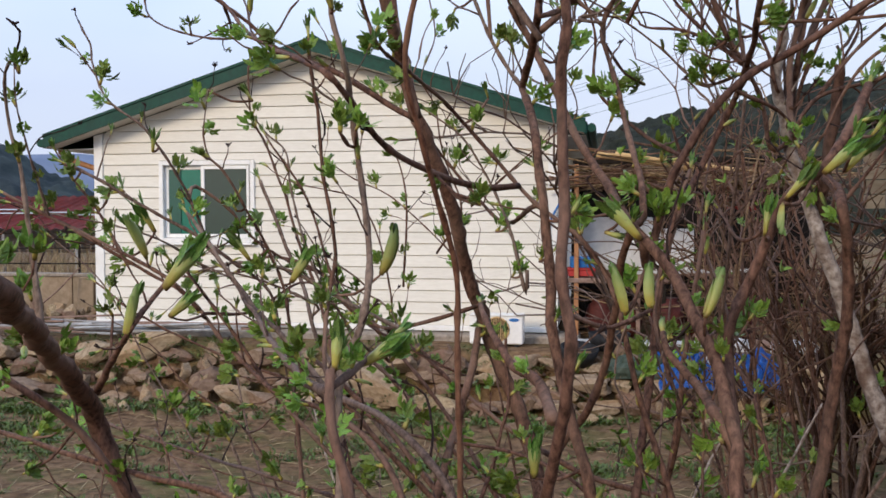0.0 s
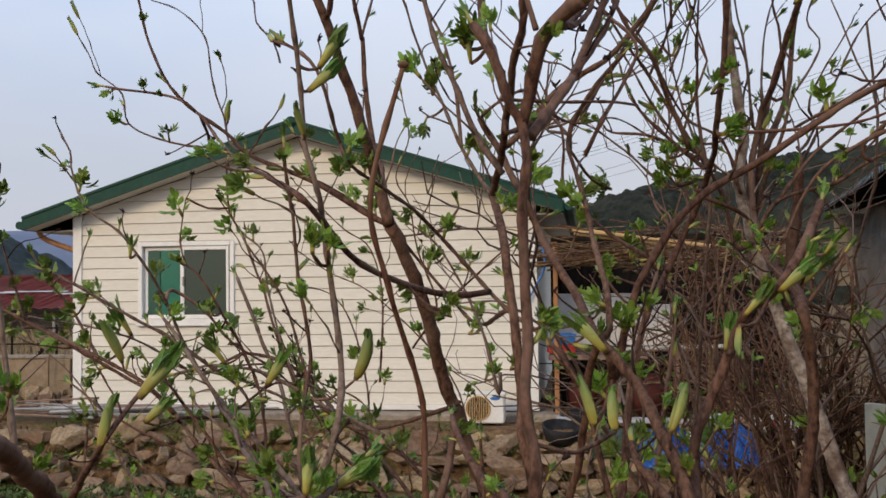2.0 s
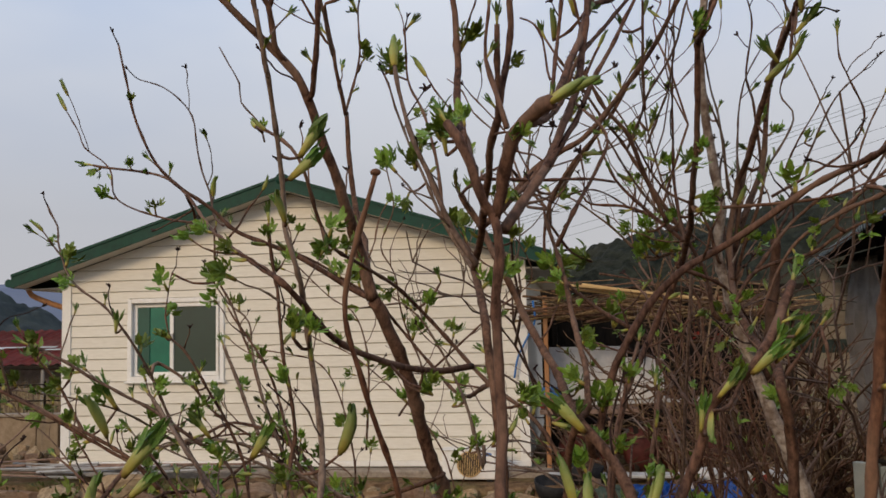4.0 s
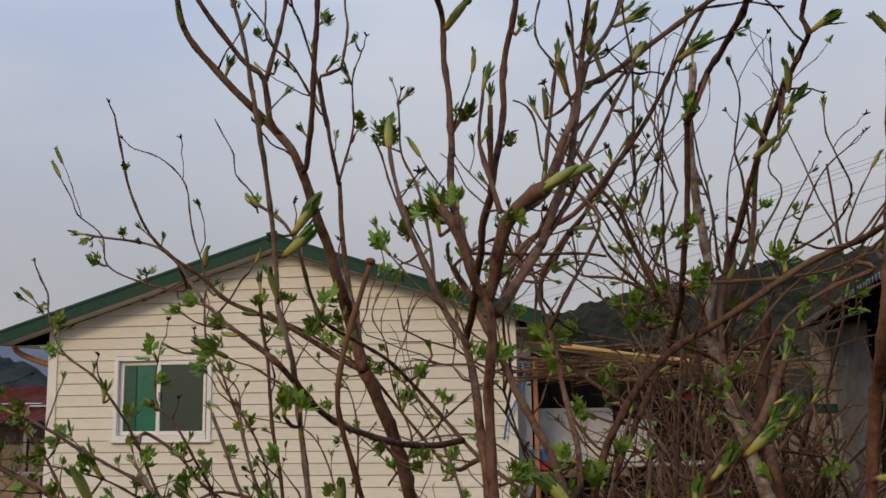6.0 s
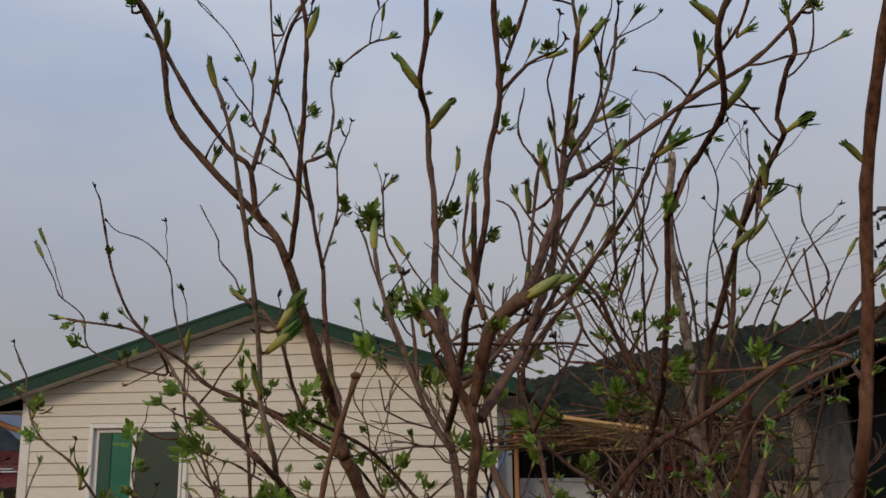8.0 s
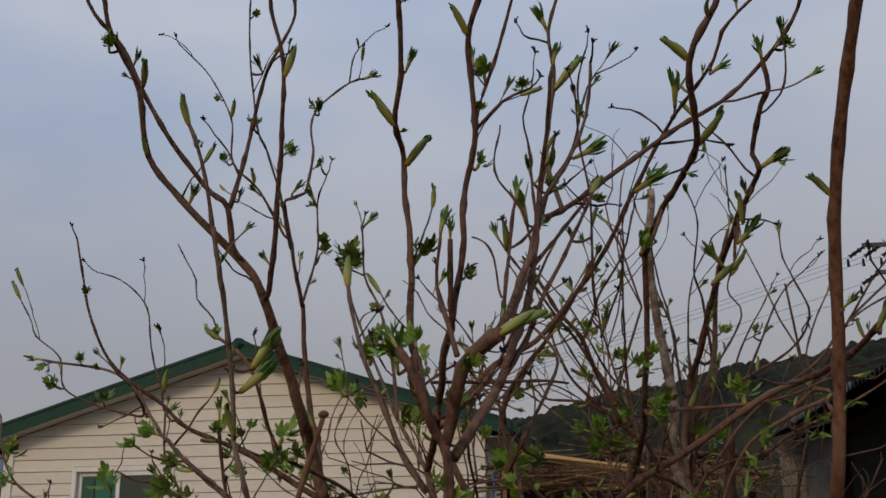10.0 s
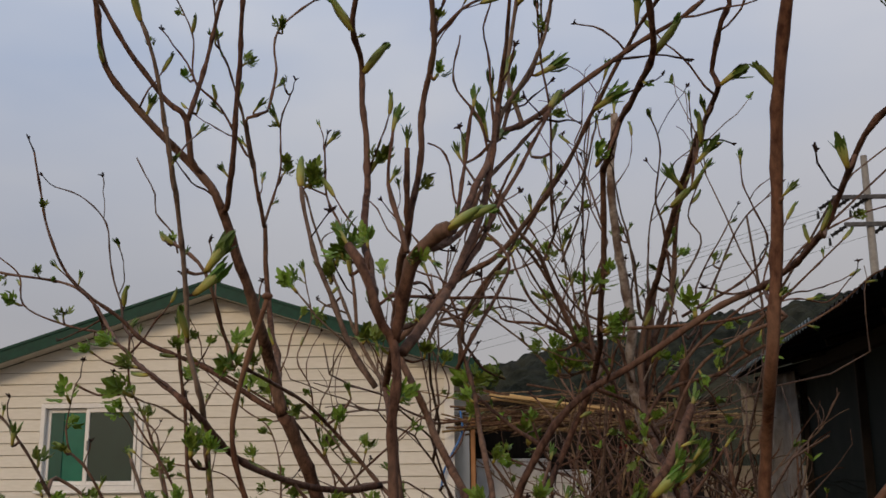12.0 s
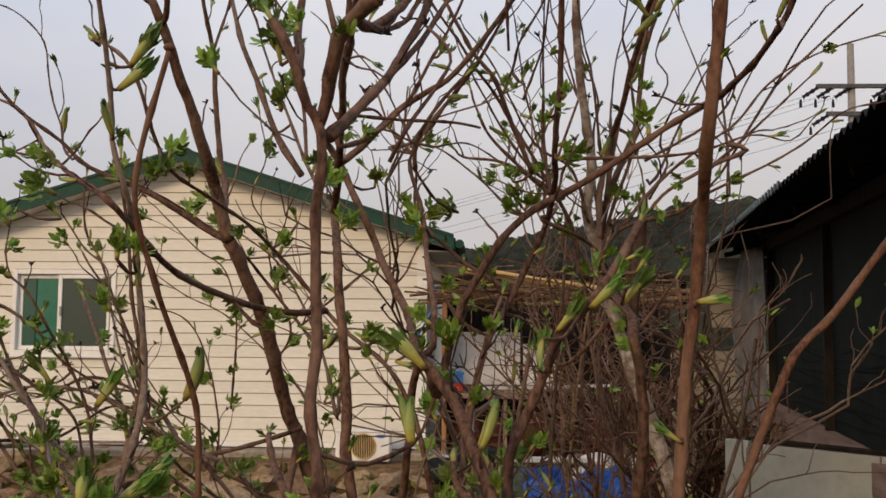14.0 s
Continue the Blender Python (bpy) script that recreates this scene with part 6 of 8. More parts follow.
limb('L', 0.0024, 0.0016, [(5.456, -9.495, 1.870), (5.452, -9.482, 1.859), (5.412, -9.514, 1.931)])
limb('L', 0.0090, 0.0040, [(6.147, -9.873, 1.138), (6.063, -9.785, 1.178), (5.945, -9.603, 1.232), (5.844, -9.521, 1.321), (5.742, -9.467, 1.419), (5.640, -9.489, 1.481), (5.520, -9.537, 1.560), (5.404, -9.558, 1.622)], foot=True)
limb('L', 0.0080, 0.0040, [(6.010, -9.717, 1.086), (5.841, -9.550, 1.155), (5.701, -9.481, 1.272), (5.546, -9.426, 1.340), (5.268, -9.470, 1.500), (5.169, -9.474, 1.548)], foot=True)
limb('L', 0.0100, 0.0030, [(6.007, -9.512, 1.035), (5.983, -9.484, 1.212), (5.957, -9.475, 1.330), (5.864, -9.569, 1.570), (5.820, -9.598, 1.629)], foot=True)
limb('L', 0.0024, 0.0015, [(5.820, -9.598, 1.629), (5.807, -9.605, 1.687), (5.823, -9.603, 1.796)])
limb('L', 0.0090, 0.0060, [(6.480, -9.334, 0.528), (6.382, -9.294, 0.680), (6.199, -9.184, 0.817), (6.038, -9.086, 0.959), (5.905, -8.996, 1.098), (5.838, -8.897, 1.230), (5.735, -8.815, 1.411), (5.632, -8.746, 1.601)], foot=True)
limb('M', 0.0080, 0.0050, [(6.584, -9.297, 0.598), (6.498, -9.221, 0.695), (6.357, -9.138, 0.879), (6.201, -9.032, 1.040), (6.039, -8.949, 1.166), (5.871, -8.880, 1.303), (5.700, -8.830, 1.345), (5.560, -8.779, 1.294)], foot=True)
limb('R', 0.0090, 0.0070, [(7.020, -8.973, 0.999), (7.034, -8.950, 1.123), (7.090, -8.836, 1.436)], foot=True)
limb('M', 0.0130, 0.0070, [(6.660, -9.750, 0.822), (6.674, -9.750, 0.922), (6.708, -9.800, 1.004), (6.759, -9.876, 1.094), (6.798, -9.954, 1.223), (6.818, -10.040, 1.363), (6.837, -10.115, 1.468)], foot=True)
limb('R', 0.0070, 0.0030, [(7.268, -9.221, 1.676), (7.211, -9.276, 1.659), (7.180, -9.276, 1.797), (7.108, -9.299, 1.920), (6.990, -9.378, 2.104), (6.932, -9.459, 2.165), (6.816, -9.596, 2.303), (6.790, -9.609, 2.344)])
limb('R', 0.0040, 0.0024, [(6.990, -9.378, 2.104), (7.017, -9.462, 2.160), (7.032, -9.575, 2.197), (7.082, -9.651, 2.271), (7.103, -9.723, 2.328), (7.116, -9.740, 2.375)])
limb('M', 0.0070, 0.0040, [(6.836, -10.109, 1.472), (6.848, -10.107, 1.473), (6.860, -10.054, 1.517), (6.815, -9.754, 1.763), (6.783, -9.714, 1.871), (6.786, -9.698, 1.911), (6.828, -9.729, 1.986), (6.908, -9.746, 2.077)])
limb('S', 0.0090, 0.0076, [(7.363, -10.105, 1.151), (7.412, -10.051, 1.220), (7.511, -10.023, 1.443), (7.562, -9.996, 1.505), (7.620, -9.984, 1.559), (7.802, -9.968, 1.789)], foot=True, bare=True)
limb('R', 0.0170, 0.0130, [(7.323, -9.230, 1.493), (7.342, -9.216, 1.496), (7.353, -9.270, 1.641), (7.367, -9.322, 1.859)])
limb('R', 0.0060, 0.0020, [(7.258, -9.422, 1.650), (7.238, -9.438, 1.676), (7.299, -9.403, 1.772), (7.446, -9.382, 1.814), (7.513, -9.402, 1.859), (7.720, -9.423, 1.965), (7.845, -9.433, 2.063), (7.937, -9.473, 2.082)])
limb('R', 0.0050, 0.0020, [(7.299, -9.403, 1.772), (7.389, -9.380, 1.884), (7.484, -9.413, 1.966), (7.575, -9.447, 2.032), (7.648, -9.489, 2.122), (7.743, -9.535, 2.179), (7.879, -9.597, 2.215)])
limb('M', 0.0060, 0.0030, [(6.640, -9.714, 1.510), (6.527, -9.407, 1.473), (6.362, -9.288, 1.633), (6.314, -9.408, 1.715), (6.221, -9.495, 1.793), (6.124, -9.588, 1.850)])
limb('L', 0.0050, 0.0020, [(6.020, -8.941, 1.182), (5.924, -8.886, 1.276), (5.827, -8.884, 1.310), (5.708, -8.926, 1.315), (5.595, -8.974, 1.294), (5.514, -9.006, 1.325)])
limb('L', 0.0050, 0.0020, [(6.091, -8.662, 0.922), (6.009, -8.646, 1.109), (5.903, -8.658, 1.227), (5.817, -8.672, 1.345), (5.760, -8.684, 1.444)], foot=True)
limb('M', 0.0060, 0.0020, [(6.409, -8.409, 0.870), (6.368, -8.374, 1.087), (6.285, -8.362, 1.272), (6.037, -8.394, 1.528), (5.874, -8.434, 1.617), (5.755, -8.470, 1.703)], foot=True)
limb('M', 0.0040, 0.0020, [(6.056, -8.655, 1.003), (6.075, -8.689, 1.209), (6.029, -8.709, 1.424), (5.955, -8.724, 1.541), (5.791, -8.774, 1.583)])
limb('L', 0.0050, 0.0020, [(5.781, -9.309, 0.491), (5.679, -9.182, 0.643), (5.514, -9.092, 0.821), (5.348, -9.019, 1.017), (5.169, -8.970, 1.266), (4.982, -8.957, 1.413)], foot=True)
limb('L', 0.0050, 0.0020, [(6.178, -9.097, 0.436), (5.905, -9.008, 0.583), (5.598, -8.988, 0.654), (5.308, -8.987, 0.734), (5.052, -8.992, 0.819), (4.817, -9.005, 0.908)], foot=True)
limb('R', 0.0060, 0.0030, [(7.304, -9.220, 1.554), (7.165, -9.183, 1.415), (7.087, -9.012, 1.532), (6.961, -8.903, 1.565), (6.876, -8.800, 1.600)])
limb('R', 0.0050, 0.0020, [(7.283, -9.259, 1.978), (7.266, -9.265, 1.979), (7.244, -9.327, 2.095), (7.221, -9.391, 2.193), (7.197, -9.455, 2.272), (7.179, -9.516, 2.318)])
limb('R', 0.0040, 0.0016, [(7.130, -9.292, 1.883), (7.107, -9.194, 2.007), (7.075, -9.160, 2.126), (7.044, -9.285, 2.268), (7.026, -9.399, 2.323), (7.013, -9.409, 2.368)])
limb('R', 0.0040, 0.0015, [(7.066, -9.197, 2.167), (7.057, -9.213, 2.151), (7.089, -9.280, 2.227), (7.106, -9.394, 2.274), (7.108, -9.509, 2.323), (7.103, -9.575, 2.381), (7.125, -9.654, 2.459), (7.148, -9.679, 2.523)])
limb('R', 0.0035, 0.0015, [(7.288, -9.263, 2.010), (7.304, -9.207, 2.192), (7.325, -9.223, 2.303), (7.363, -9.300, 2.381), (7.370, -9.358, 2.398), (7.408, -9.373, 2.424)])
limb('R', 0.0050, 0.0020, [(7.334, -9.085, 2.095), (7.385, -9.072, 2.089), (7.358, -9.166, 2.247), (7.331, -9.231, 2.334), (7.336, -9.312, 2.445), (7.308, -9.378, 2.509)])
limb('R', 0.0050, 0.0020, [(7.421, -9.031, 2.008), (7.600, -9.129, 2.109), (7.653, -9.174, 2.202), (7.602, -9.229, 2.291), (7.576, -9.237, 2.356), (7.571, -9.251, 2.418)])
limb('R', 0.0050, 0.0020, [(7.431, -9.008, 1.956), (7.462, -8.993, 1.968), (7.591, -9.062, 2.259), (7.688, -9.111, 2.365)])
limb('R', 0.0060, 0.0020, [(7.521, -9.403, 1.863), (7.501, -9.408, 1.901), (7.627, -9.455, 2.021), (7.744, -9.511, 2.136)])
limb('S', 0.0050, 0.0015, [(7.109, -9.699, 1.898), (7.412, -9.618, 1.923), (7.589, -9.547, 1.983), (7.704, -9.475, 1.983), (7.751, -9.501, 2.034)])
limb('M', 0.0040, 0.0016, [(6.786, -9.698, 1.911), (6.732, -9.665, 1.930), (6.823, -9.666, 1.972), (6.984, -9.727, 2.217)])
limb('M', 0.0060, 0.0030, [(6.663, -9.956, 1.907), (6.663, -9.972, 1.875), (6.718, -9.870, 1.918), (6.780, -9.780, 2.011), (6.876, -9.725, 2.206), (6.914, -9.748, 2.276)])
limb('M', 0.0040, 0.0020, [(6.582, -9.691, 1.956), (6.617, -9.692, 1.986), (6.683, -9.590, 2.036), (6.726, -9.476, 2.004), (6.805, -9.364, 1.989), (6.907, -9.263, 2.016), (7.018, -9.153, 1.964)])
limb('M', 0.0050, 0.0020, [(7.144, -9.288, 1.858), (7.169, -9.249, 1.879), (7.077, -9.254, 1.948), (6.998, -9.320, 2.043), (6.953, -9.384, 2.105), (6.879, -9.422, 2.244)])
limb('M', 0.0050, 0.0020, [(7.114, -9.511, 1.828), (7.093, -9.496, 2.027), (7.090, -9.648, 2.283)])
limb('R', 0.0050, 0.0020, [(7.237, -9.228, 1.813), (7.230, -9.247, 1.810), (7.183, -9.261, 1.947), (7.091, -9.265, 2.008), (7.011, -9.388, 2.119), (6.967, -9.409, 2.203), (6.908, -9.430, 2.271)])
limb('R', 0.0050, 0.0022, [(7.247, -9.224, 1.762), (7.272, -9.147, 1.773), (7.253, -9.182, 2.040), (7.266, -9.207, 2.146), (7.217, -9.237, 2.282), (7.199, -9.267, 2.384)])
limb('R', 0.0050, 0.0020, [(7.268, -9.154, 1.831), (7.377, -9.130, 2.050), (7.465, -9.149, 2.209), (7.431, -9.163, 2.286), (7.471, -9.207, 2.402)])
limb('R', 0.0040, 0.0020, [(7.624, -9.138, 1.998), (7.696, -9.087, 2.025), (7.660, -9.058, 2.081), (7.686, -9.089, 2.190), (7.726, -9.124, 2.280)])
limb('R', 0.0050, 0.0020, [(7.441, -8.984, 1.902), (7.504, -8.939, 2.015), (7.489, -8.922, 2.108), (7.596, -8.994, 2.317)])
limb('L', 0.0060, 0.0020, [(5.757, -9.476, 1.404), (5.756, -9.513, 1.423), (5.829, -9.480, 1.367), (5.918, -9.446, 1.281), (5.955, -9.451, 1.128), (5.983, -9.469, 0.980)])
limb('L', 0.0050, 0.0020, [(5.717, -9.494, 1.531), (5.704, -9.425, 1.564), (5.778, -9.388, 1.506), (5.844, -9.359, 1.418), (5.965, -9.314, 1.328), (6.051, -9.290, 1.237), (6.115, -9.285, 1.118)])
limb('L', 0.0050, 0.0020, [(5.765, -9.512, 1.219), (5.770, -9.522, 1.232), (5.844, -9.376, 1.222), (5.930, -9.223, 1.290), (6.030, -9.189, 1.257), (6.122, -9.169, 1.162), (6.386, -9.124, 1.019)])
limb('L', 0.0060, 0.0025, [(6.087, -8.661, 0.931), (6.018, -8.859, 1.062), (6.000, -8.998, 1.154), (5.897, -9.016, 1.338), (5.844, -9.031, 1.539), (5.826, -9.041, 1.673), (5.767, -9.070, 1.738), (5.718, -9.101, 1.827)])
limb('L', 0.0090, 0.0040, [(6.245, -9.698, 0.988), (6.147, -9.703, 1.122), (6.124, -9.575, 1.323), (6.132, -9.567, 1.389), (6.107, -9.573, 1.592), (6.084, -9.614, 1.914)], foot=True)
limb('L', 0.0040, 0.0018, [(6.121, -8.705, 1.239), (6.134, -8.715, 1.525), (6.100, -8.738, 1.692), (6.013, -8.768, 1.763), (5.896, -8.819, 1.887)])
limb('L', 0.0040, 0.0018, [(6.236, -8.706, 1.354), (6.337, -8.822, 1.500), (6.287, -8.897, 1.684), (6.269, -8.911, 1.824), (6.228, -8.932, 1.910), (6.271, -8.940, 2.033), (6.257, -8.970, 2.168)])
limb('M', 0.0040, 0.0015, [(6.375, -8.874, 1.510), (6.584, -8.848, 1.697), (6.704, -8.840, 1.798), (6.651, -8.861, 1.939), (6.580, -8.879, 2.008)])
limb('M', 0.0060, 0.0020, [(7.028, -9.407, 1.604), (6.881, -9.281, 1.703), (6.769, -9.240, 1.824), (6.761, -9.263, 1.977), (6.708, -9.295, 2.111), (6.648, -9.323, 2.197), (6.575, -9.357, 2.280)])
limb('M', 0.0050, 0.0020, [(7.009, -9.672, 1.046), (7.015, -9.646, 1.177), (7.027, -9.518, 1.492)], foot=True)
limb('M', 0.0050, 0.0020, [(6.846, -9.880, 1.045), (6.814, -9.854, 1.174), (6.886, -9.822, 1.402)], foot=True)
limb('L', 0.0060, 0.0020, [(5.900, -10.443, 1.290), (5.862, -10.429, 1.520), (5.840, -10.434, 1.658), (5.869, -10.483, 1.714), (5.913, -10.518, 1.742)])
limb('L', 0.0040, 0.0015, [(5.299, -9.465, 1.482), (5.311, -9.583, 1.666), (5.354, -9.684, 1.771), (5.356, -9.695, 1.853)])
limb('L', 0.0050, 0.0022, [(5.501, -9.433, 1.366), (5.378, -9.360, 1.505), (5.327, -9.391, 1.584), (5.318, -9.458, 1.659)])
limb('L', 0.0040, 0.0020, [(5.553, -8.991, 1.310), (5.460, -9.112, 1.401), (5.343, -9.207, 1.455), (5.132, -9.335, 1.506)])
limb('L', 0.0050, 0.0020, [(5.873, -8.948, 1.161), (5.903, -8.984, 1.203), (5.753, -9.028, 1.276), (5.609, -9.083, 1.314), (5.533, -9.118, 1.298), (5.487, -9.136, 1.350)])
limb('L', 0.0050, 0.0020, [(5.946, -9.352, 0.517), (5.899, -9.306, 0.691), (5.744, -9.207, 0.856), (5.545, -9.156, 0.975), (5.375, -9.105, 1.102), (5.275, -9.164, 1.073)], foot=True)
limb('M', 0.0060, 0.0030, [(6.457, -9.334, 1.256), (6.470, -9.368, 1.249), (6.251, -9.413, 1.191), (6.139, -9.334, 1.210), (6.079, -9.344, 1.272), (5.989, -9.256, 1.456), (5.945, -9.271, 1.567), (5.826, -9.215, 1.716)])
limb('M', 0.0050, 0.0020, [(6.607, -9.550, 1.354), (6.604, -9.551, 1.297), (6.562, -9.546, 1.461), (6.468, -9.562, 1.652), (6.375, -9.584, 1.733)])
limb('M', 0.0040, 0.0020, [(6.386, -9.124, 1.019), (6.229, -9.024, 1.072), (6.107, -8.928, 1.201), (5.969, -8.958, 1.273), (5.867, -8.983, 1.380)])
limb('R', 0.0070, 0.0040, [(6.933, -9.682, 0.701), (6.928, -9.635, 0.841), (6.954, -9.690, 1.036), (6.906, -9.651, 1.258), (6.949, -9.540, 1.461), (6.995, -9.445, 1.597)], foot=True)
limb('R', 0.0050, 0.0030, [(7.144, -9.794, 0.756), (7.150, -9.752, 0.887), (7.136, -9.605, 1.050), (7.101, -9.483, 1.133), (7.047, -9.369, 1.172)], foot=True)
limb('R', 0.0050, 0.0030, [(7.275, -9.708, 1.538), (7.281, -9.690, 1.499), (7.372, -9.717, 1.629)])
limb('R', 0.0060, 0.0030, [(7.106, -9.462, 1.794), (7.097, -9.471, 1.784), (7.216, -9.382, 1.736), (7.289, -9.288, 1.658), (7.331, -9.291, 1.543)])
limb('R', 0.0050, 0.0020, [(7.100, -9.432, 1.772), (7.135, -9.381, 1.836), (7.038, -9.267, 1.825), (6.921, -9.274, 1.930), (6.804, -9.284, 2.006), (6.686, -9.284, 1.995)])
limb('R', 0.0060, 0.0030, [(7.522, -9.595, 1.951), (7.555, -9.627, 1.931), (7.453, -9.592, 1.887), (7.354, -9.562, 1.813), (7.273, -9.539, 1.654)])
limb('R', 0.0040, 0.0020, [(7.372, -9.717, 1.629), (7.377, -9.752, 1.561), (7.384, -9.673, 1.437), (7.356, -9.674, 1.362)])
limb('M', 0.0050, 0.0026, [(6.520, -9.555, 1.908), (6.502, -9.524, 2.061), (6.466, -9.502, 2.199), (6.423, -9.498, 2.293), (6.425, -9.531, 2.417)])
limb('M', 0.0030, 0.0020, [(6.423, -9.498, 2.293), (6.379, -9.491, 2.315)])
# side shoots
limb('M', 0.0068, 0.0060, [(6.790, -10.652, 1.912), (6.795, -10.550, 1.932), (6.825, -10.420, 2.005), (6.854, -10.300, 2.102), (6.883, -10.150, 2.221)])
limb('M', 0.0050, 0.0032, [(6.883, -10.150, 2.221), (6.893, -10.200, 2.320), (6.907, -10.250, 2.405), (6.922, -10.300, 2.490)])
limb('M', 0.0045, 0.0030, [(6.790, -10.652, 1.912), (6.804, -10.500, 1.948), (6.815, -10.400, 1.998), (6.829, -10.300, 2.119), (6.838, -10.300, 2.188), (6.844, -10.300, 2.233)])
limb('M', 0.0042, 0.0036, [(6.790, -10.652, 1.912), (6.806, -10.500, 1.944), (6.833, -10.350, 2.014), (6.862, -10.250, 2.103), (6.926, -10.100, 2.222), (6.986, -10.030, 2.313)], bare=True)
limb('M', 0.0022, 0.0015, [(6.814, -10.350, 2.044), (6.809, -10.350, 2.061), (6.803, -10.350, 2.113), (6.788, -10.350, 2.142), (6.766, -10.350, 2.153)], bare=True, end="none")
limb('M', 0.0028, 0.0016, [(6.867, -10.200, 2.181), (6.852, -10.200, 2.247), (6.811, -10.200, 2.302), (6.803, -10.200, 2.342), (6.809, -10.200, 2.381), (6.818, -10.200, 2.416)], bare=True, end="none")
limb('M', 0.0028, 0.0016, [(6.881, -10.150, 2.228), (6.876, -10.150, 2.285), (6.869, -10.150, 2.402), (6.865, -10.200, 2.429), (6.882, -10.200, 2.496)])
limb('M', 0.0042, 0.0028, [(6.883, -10.150, 2.221), (6.897, -10.150, 2.277), (6.951, -10.150, 2.359), (6.992, -10.150, 2.457), (6.998, -10.200, 2.535)])
limb('M', 0.0030, 0.0020, [(7.000, -9.900, 2.088), (6.994, -9.950, 2.205), (6.996, -10.000, 2.329), (6.978, -10.050, 2.436), (6.971, -10.100, 2.525)])
limb('M', 0.0024, 0.0014, [(6.120, -9.750, 2.093), (6.104, -9.750, 2.143), (6.061, -9.750, 2.192), (6.055, -9.750, 2.239), (6.029, -9.750, 2.288), (6.007, -9.750, 2.332)], bare=True, end="none")
limb('M', 0.0022, 0.0013, [(6.674, -9.800, 2.080), (6.626, -9.800, 2.127), (6.604, -9.800, 2.175), (6.569, -9.800, 2.207)], bare=True, end="none")
limb('R', 0.0060, 0.0040, [(7.063, -9.600, 1.883), (7.011, -9.650, 2.000), (6.978, -9.700, 2.075), (6.920, -9.750, 2.134), (6.870, -9.800, 2.218)])
limb('R', 0.0055, 0.0035, [(6.786, -9.600, 1.888), (6.795, -9.620, 1.955), (6.880, -9.650, 2.059), (6.948, -9.700, 2.143), (7.015, -9.750, 2.251)])
limb('R', 0.0045, 0.0025, [(6.787, -9.600, 1.916), (6.753, -9.600, 1.958), (6.726, -9.600, 1.987), (6.700, -9.600, 2.058)])
limb('M', 0.0040, 0.0030, [(6.644, -9.900, 1.957), (6.701, -9.850, 1.962), (6.787, -9.800, 1.964), (6.876, -9.750, 1.971), (6.941, -9.700, 1.969)], bare=True)
limb('R', 0.0060, 0.0030, [(7.123, -9.400, 1.854), (7.040, -9.400, 1.930), (6.956, -9.400, 2.021), (6.915, -9.400, 2.129)])
limb('R', 0.0060, 0.0030, [(7.121, -9.300, 1.891), (7.003, -9.300, 1.955), (6.896, -9.300, 1.973), (6.874, -9.300, 1.990)])
limb('R', 0.0085, 0.0045, [(7.282, -9.200, 1.833), (7.300, -9.250, 2.016), (7.330, -9.300, 2.149), (7.375, -9.350, 2.293), (7.401, -9.400, 2.404)])
limb('L', 0.0060, 0.0030, [(5.744, -9.500, 1.238), (5.650, -9.500, 1.326), (5.445, -9.450, 1.413), (5.245, -9.400, 1.490), (5.141, -9.400, 1.522)])
limb('L', 0.0070, 0.0040, [(6.187, -9.800, 1.090), (6.064, -9.750, 1.207), (5.962, -9.700, 1.279), (5.842, -9.650, 1.411), (5.760, -9.600, 1.493)])
limb('L', 0.0055, 0.0035, [(6.307, -9.500, 1.188), (6.159, -9.500, 1.258), (5.976, -9.450, 1.340), (5.834, -9.450, 1.361), (5.700, -9.400, 1.333)])
limb('M', 0.0048, 0.0030, [(6.705, -10.550, 1.727), (6.668, -10.540, 1.783), (6.635, -10.520, 1.866), (6.610, -10.510, 1.915), (6.589, -10.500, 1.979), (6.580, -10.500, 2.041)])
limb('M', 0.0080, 0.0050, [(6.747, -10.580, 1.773), (6.785, -10.500, 1.843), (6.814, -10.420, 1.906), (6.854, -10.320, 2.030), (6.871, -10.250, 2.148), (6.886, -10.200, 2.251), (6.900, -10.150, 2.338)])
limb('M', 0.0062, 0.0032, [(6.755, -10.550, 1.793), (6.810, -10.450, 1.887), (6.853, -10.350, 1.978), (6.893, -10.250, 2.080), (6.950, -10.180, 2.197), (6.990, -10.120, 2.292)])
limb('M', 0.0044, 0.0018, [(6.758, -10.620, 1.909), (6.745, -10.610, 1.957), (6.729, -10.600, 2.013), (6.731, -10.600, 2.058), (6.736, -10.600, 2.094)])
limb('M', 0.0034, 0.0022, [(6.819, -10.500, 1.754), (6.844, -10.500, 1.804), (6.879, -10.450, 1.872), (6.899, -10.400, 1.941), (6.848, -10.330, 2.014)])
# low shoots leaning out over the bank
limb('M', 0.0110, 0.0060, [(6.997, -10.300, 1.111), (6.973, -10.280, 1.164), (6.952, -10.200, 1.192), (6.936, -10.150, 1.209), (6.908, -10.100, 1.241), (6.898, -10.050, 1.272)])
limb('M', 0.0100, 0.0050, [(6.721, -10.500, 1.202), (6.696, -10.400, 1.234), (6.674, -10.350, 1.240), (6.648, -10.300, 1.241), (6.599, -10.200, 1.287), (6.566, -10.100, 1.325)])
limb('L', 0.0125, 0.0080, [(5.703, -9.750, 0.788), (5.660, -9.812, 0.891), (5.615, -9.875, 1.006), (5.550, -9.938, 1.086), (5.460, -10.000, 1.175)], foot=True)
limb('L', 0.0110, 0.0060, [(6.019, -9.900, 0.858), (5.911, -9.840, 0.865), (5.717, -9.780, 0.876), (5.520, -9.720, 0.901), (5.272, -9.660, 0.935), (5.132, -9.600, 0.946)], foot=True)
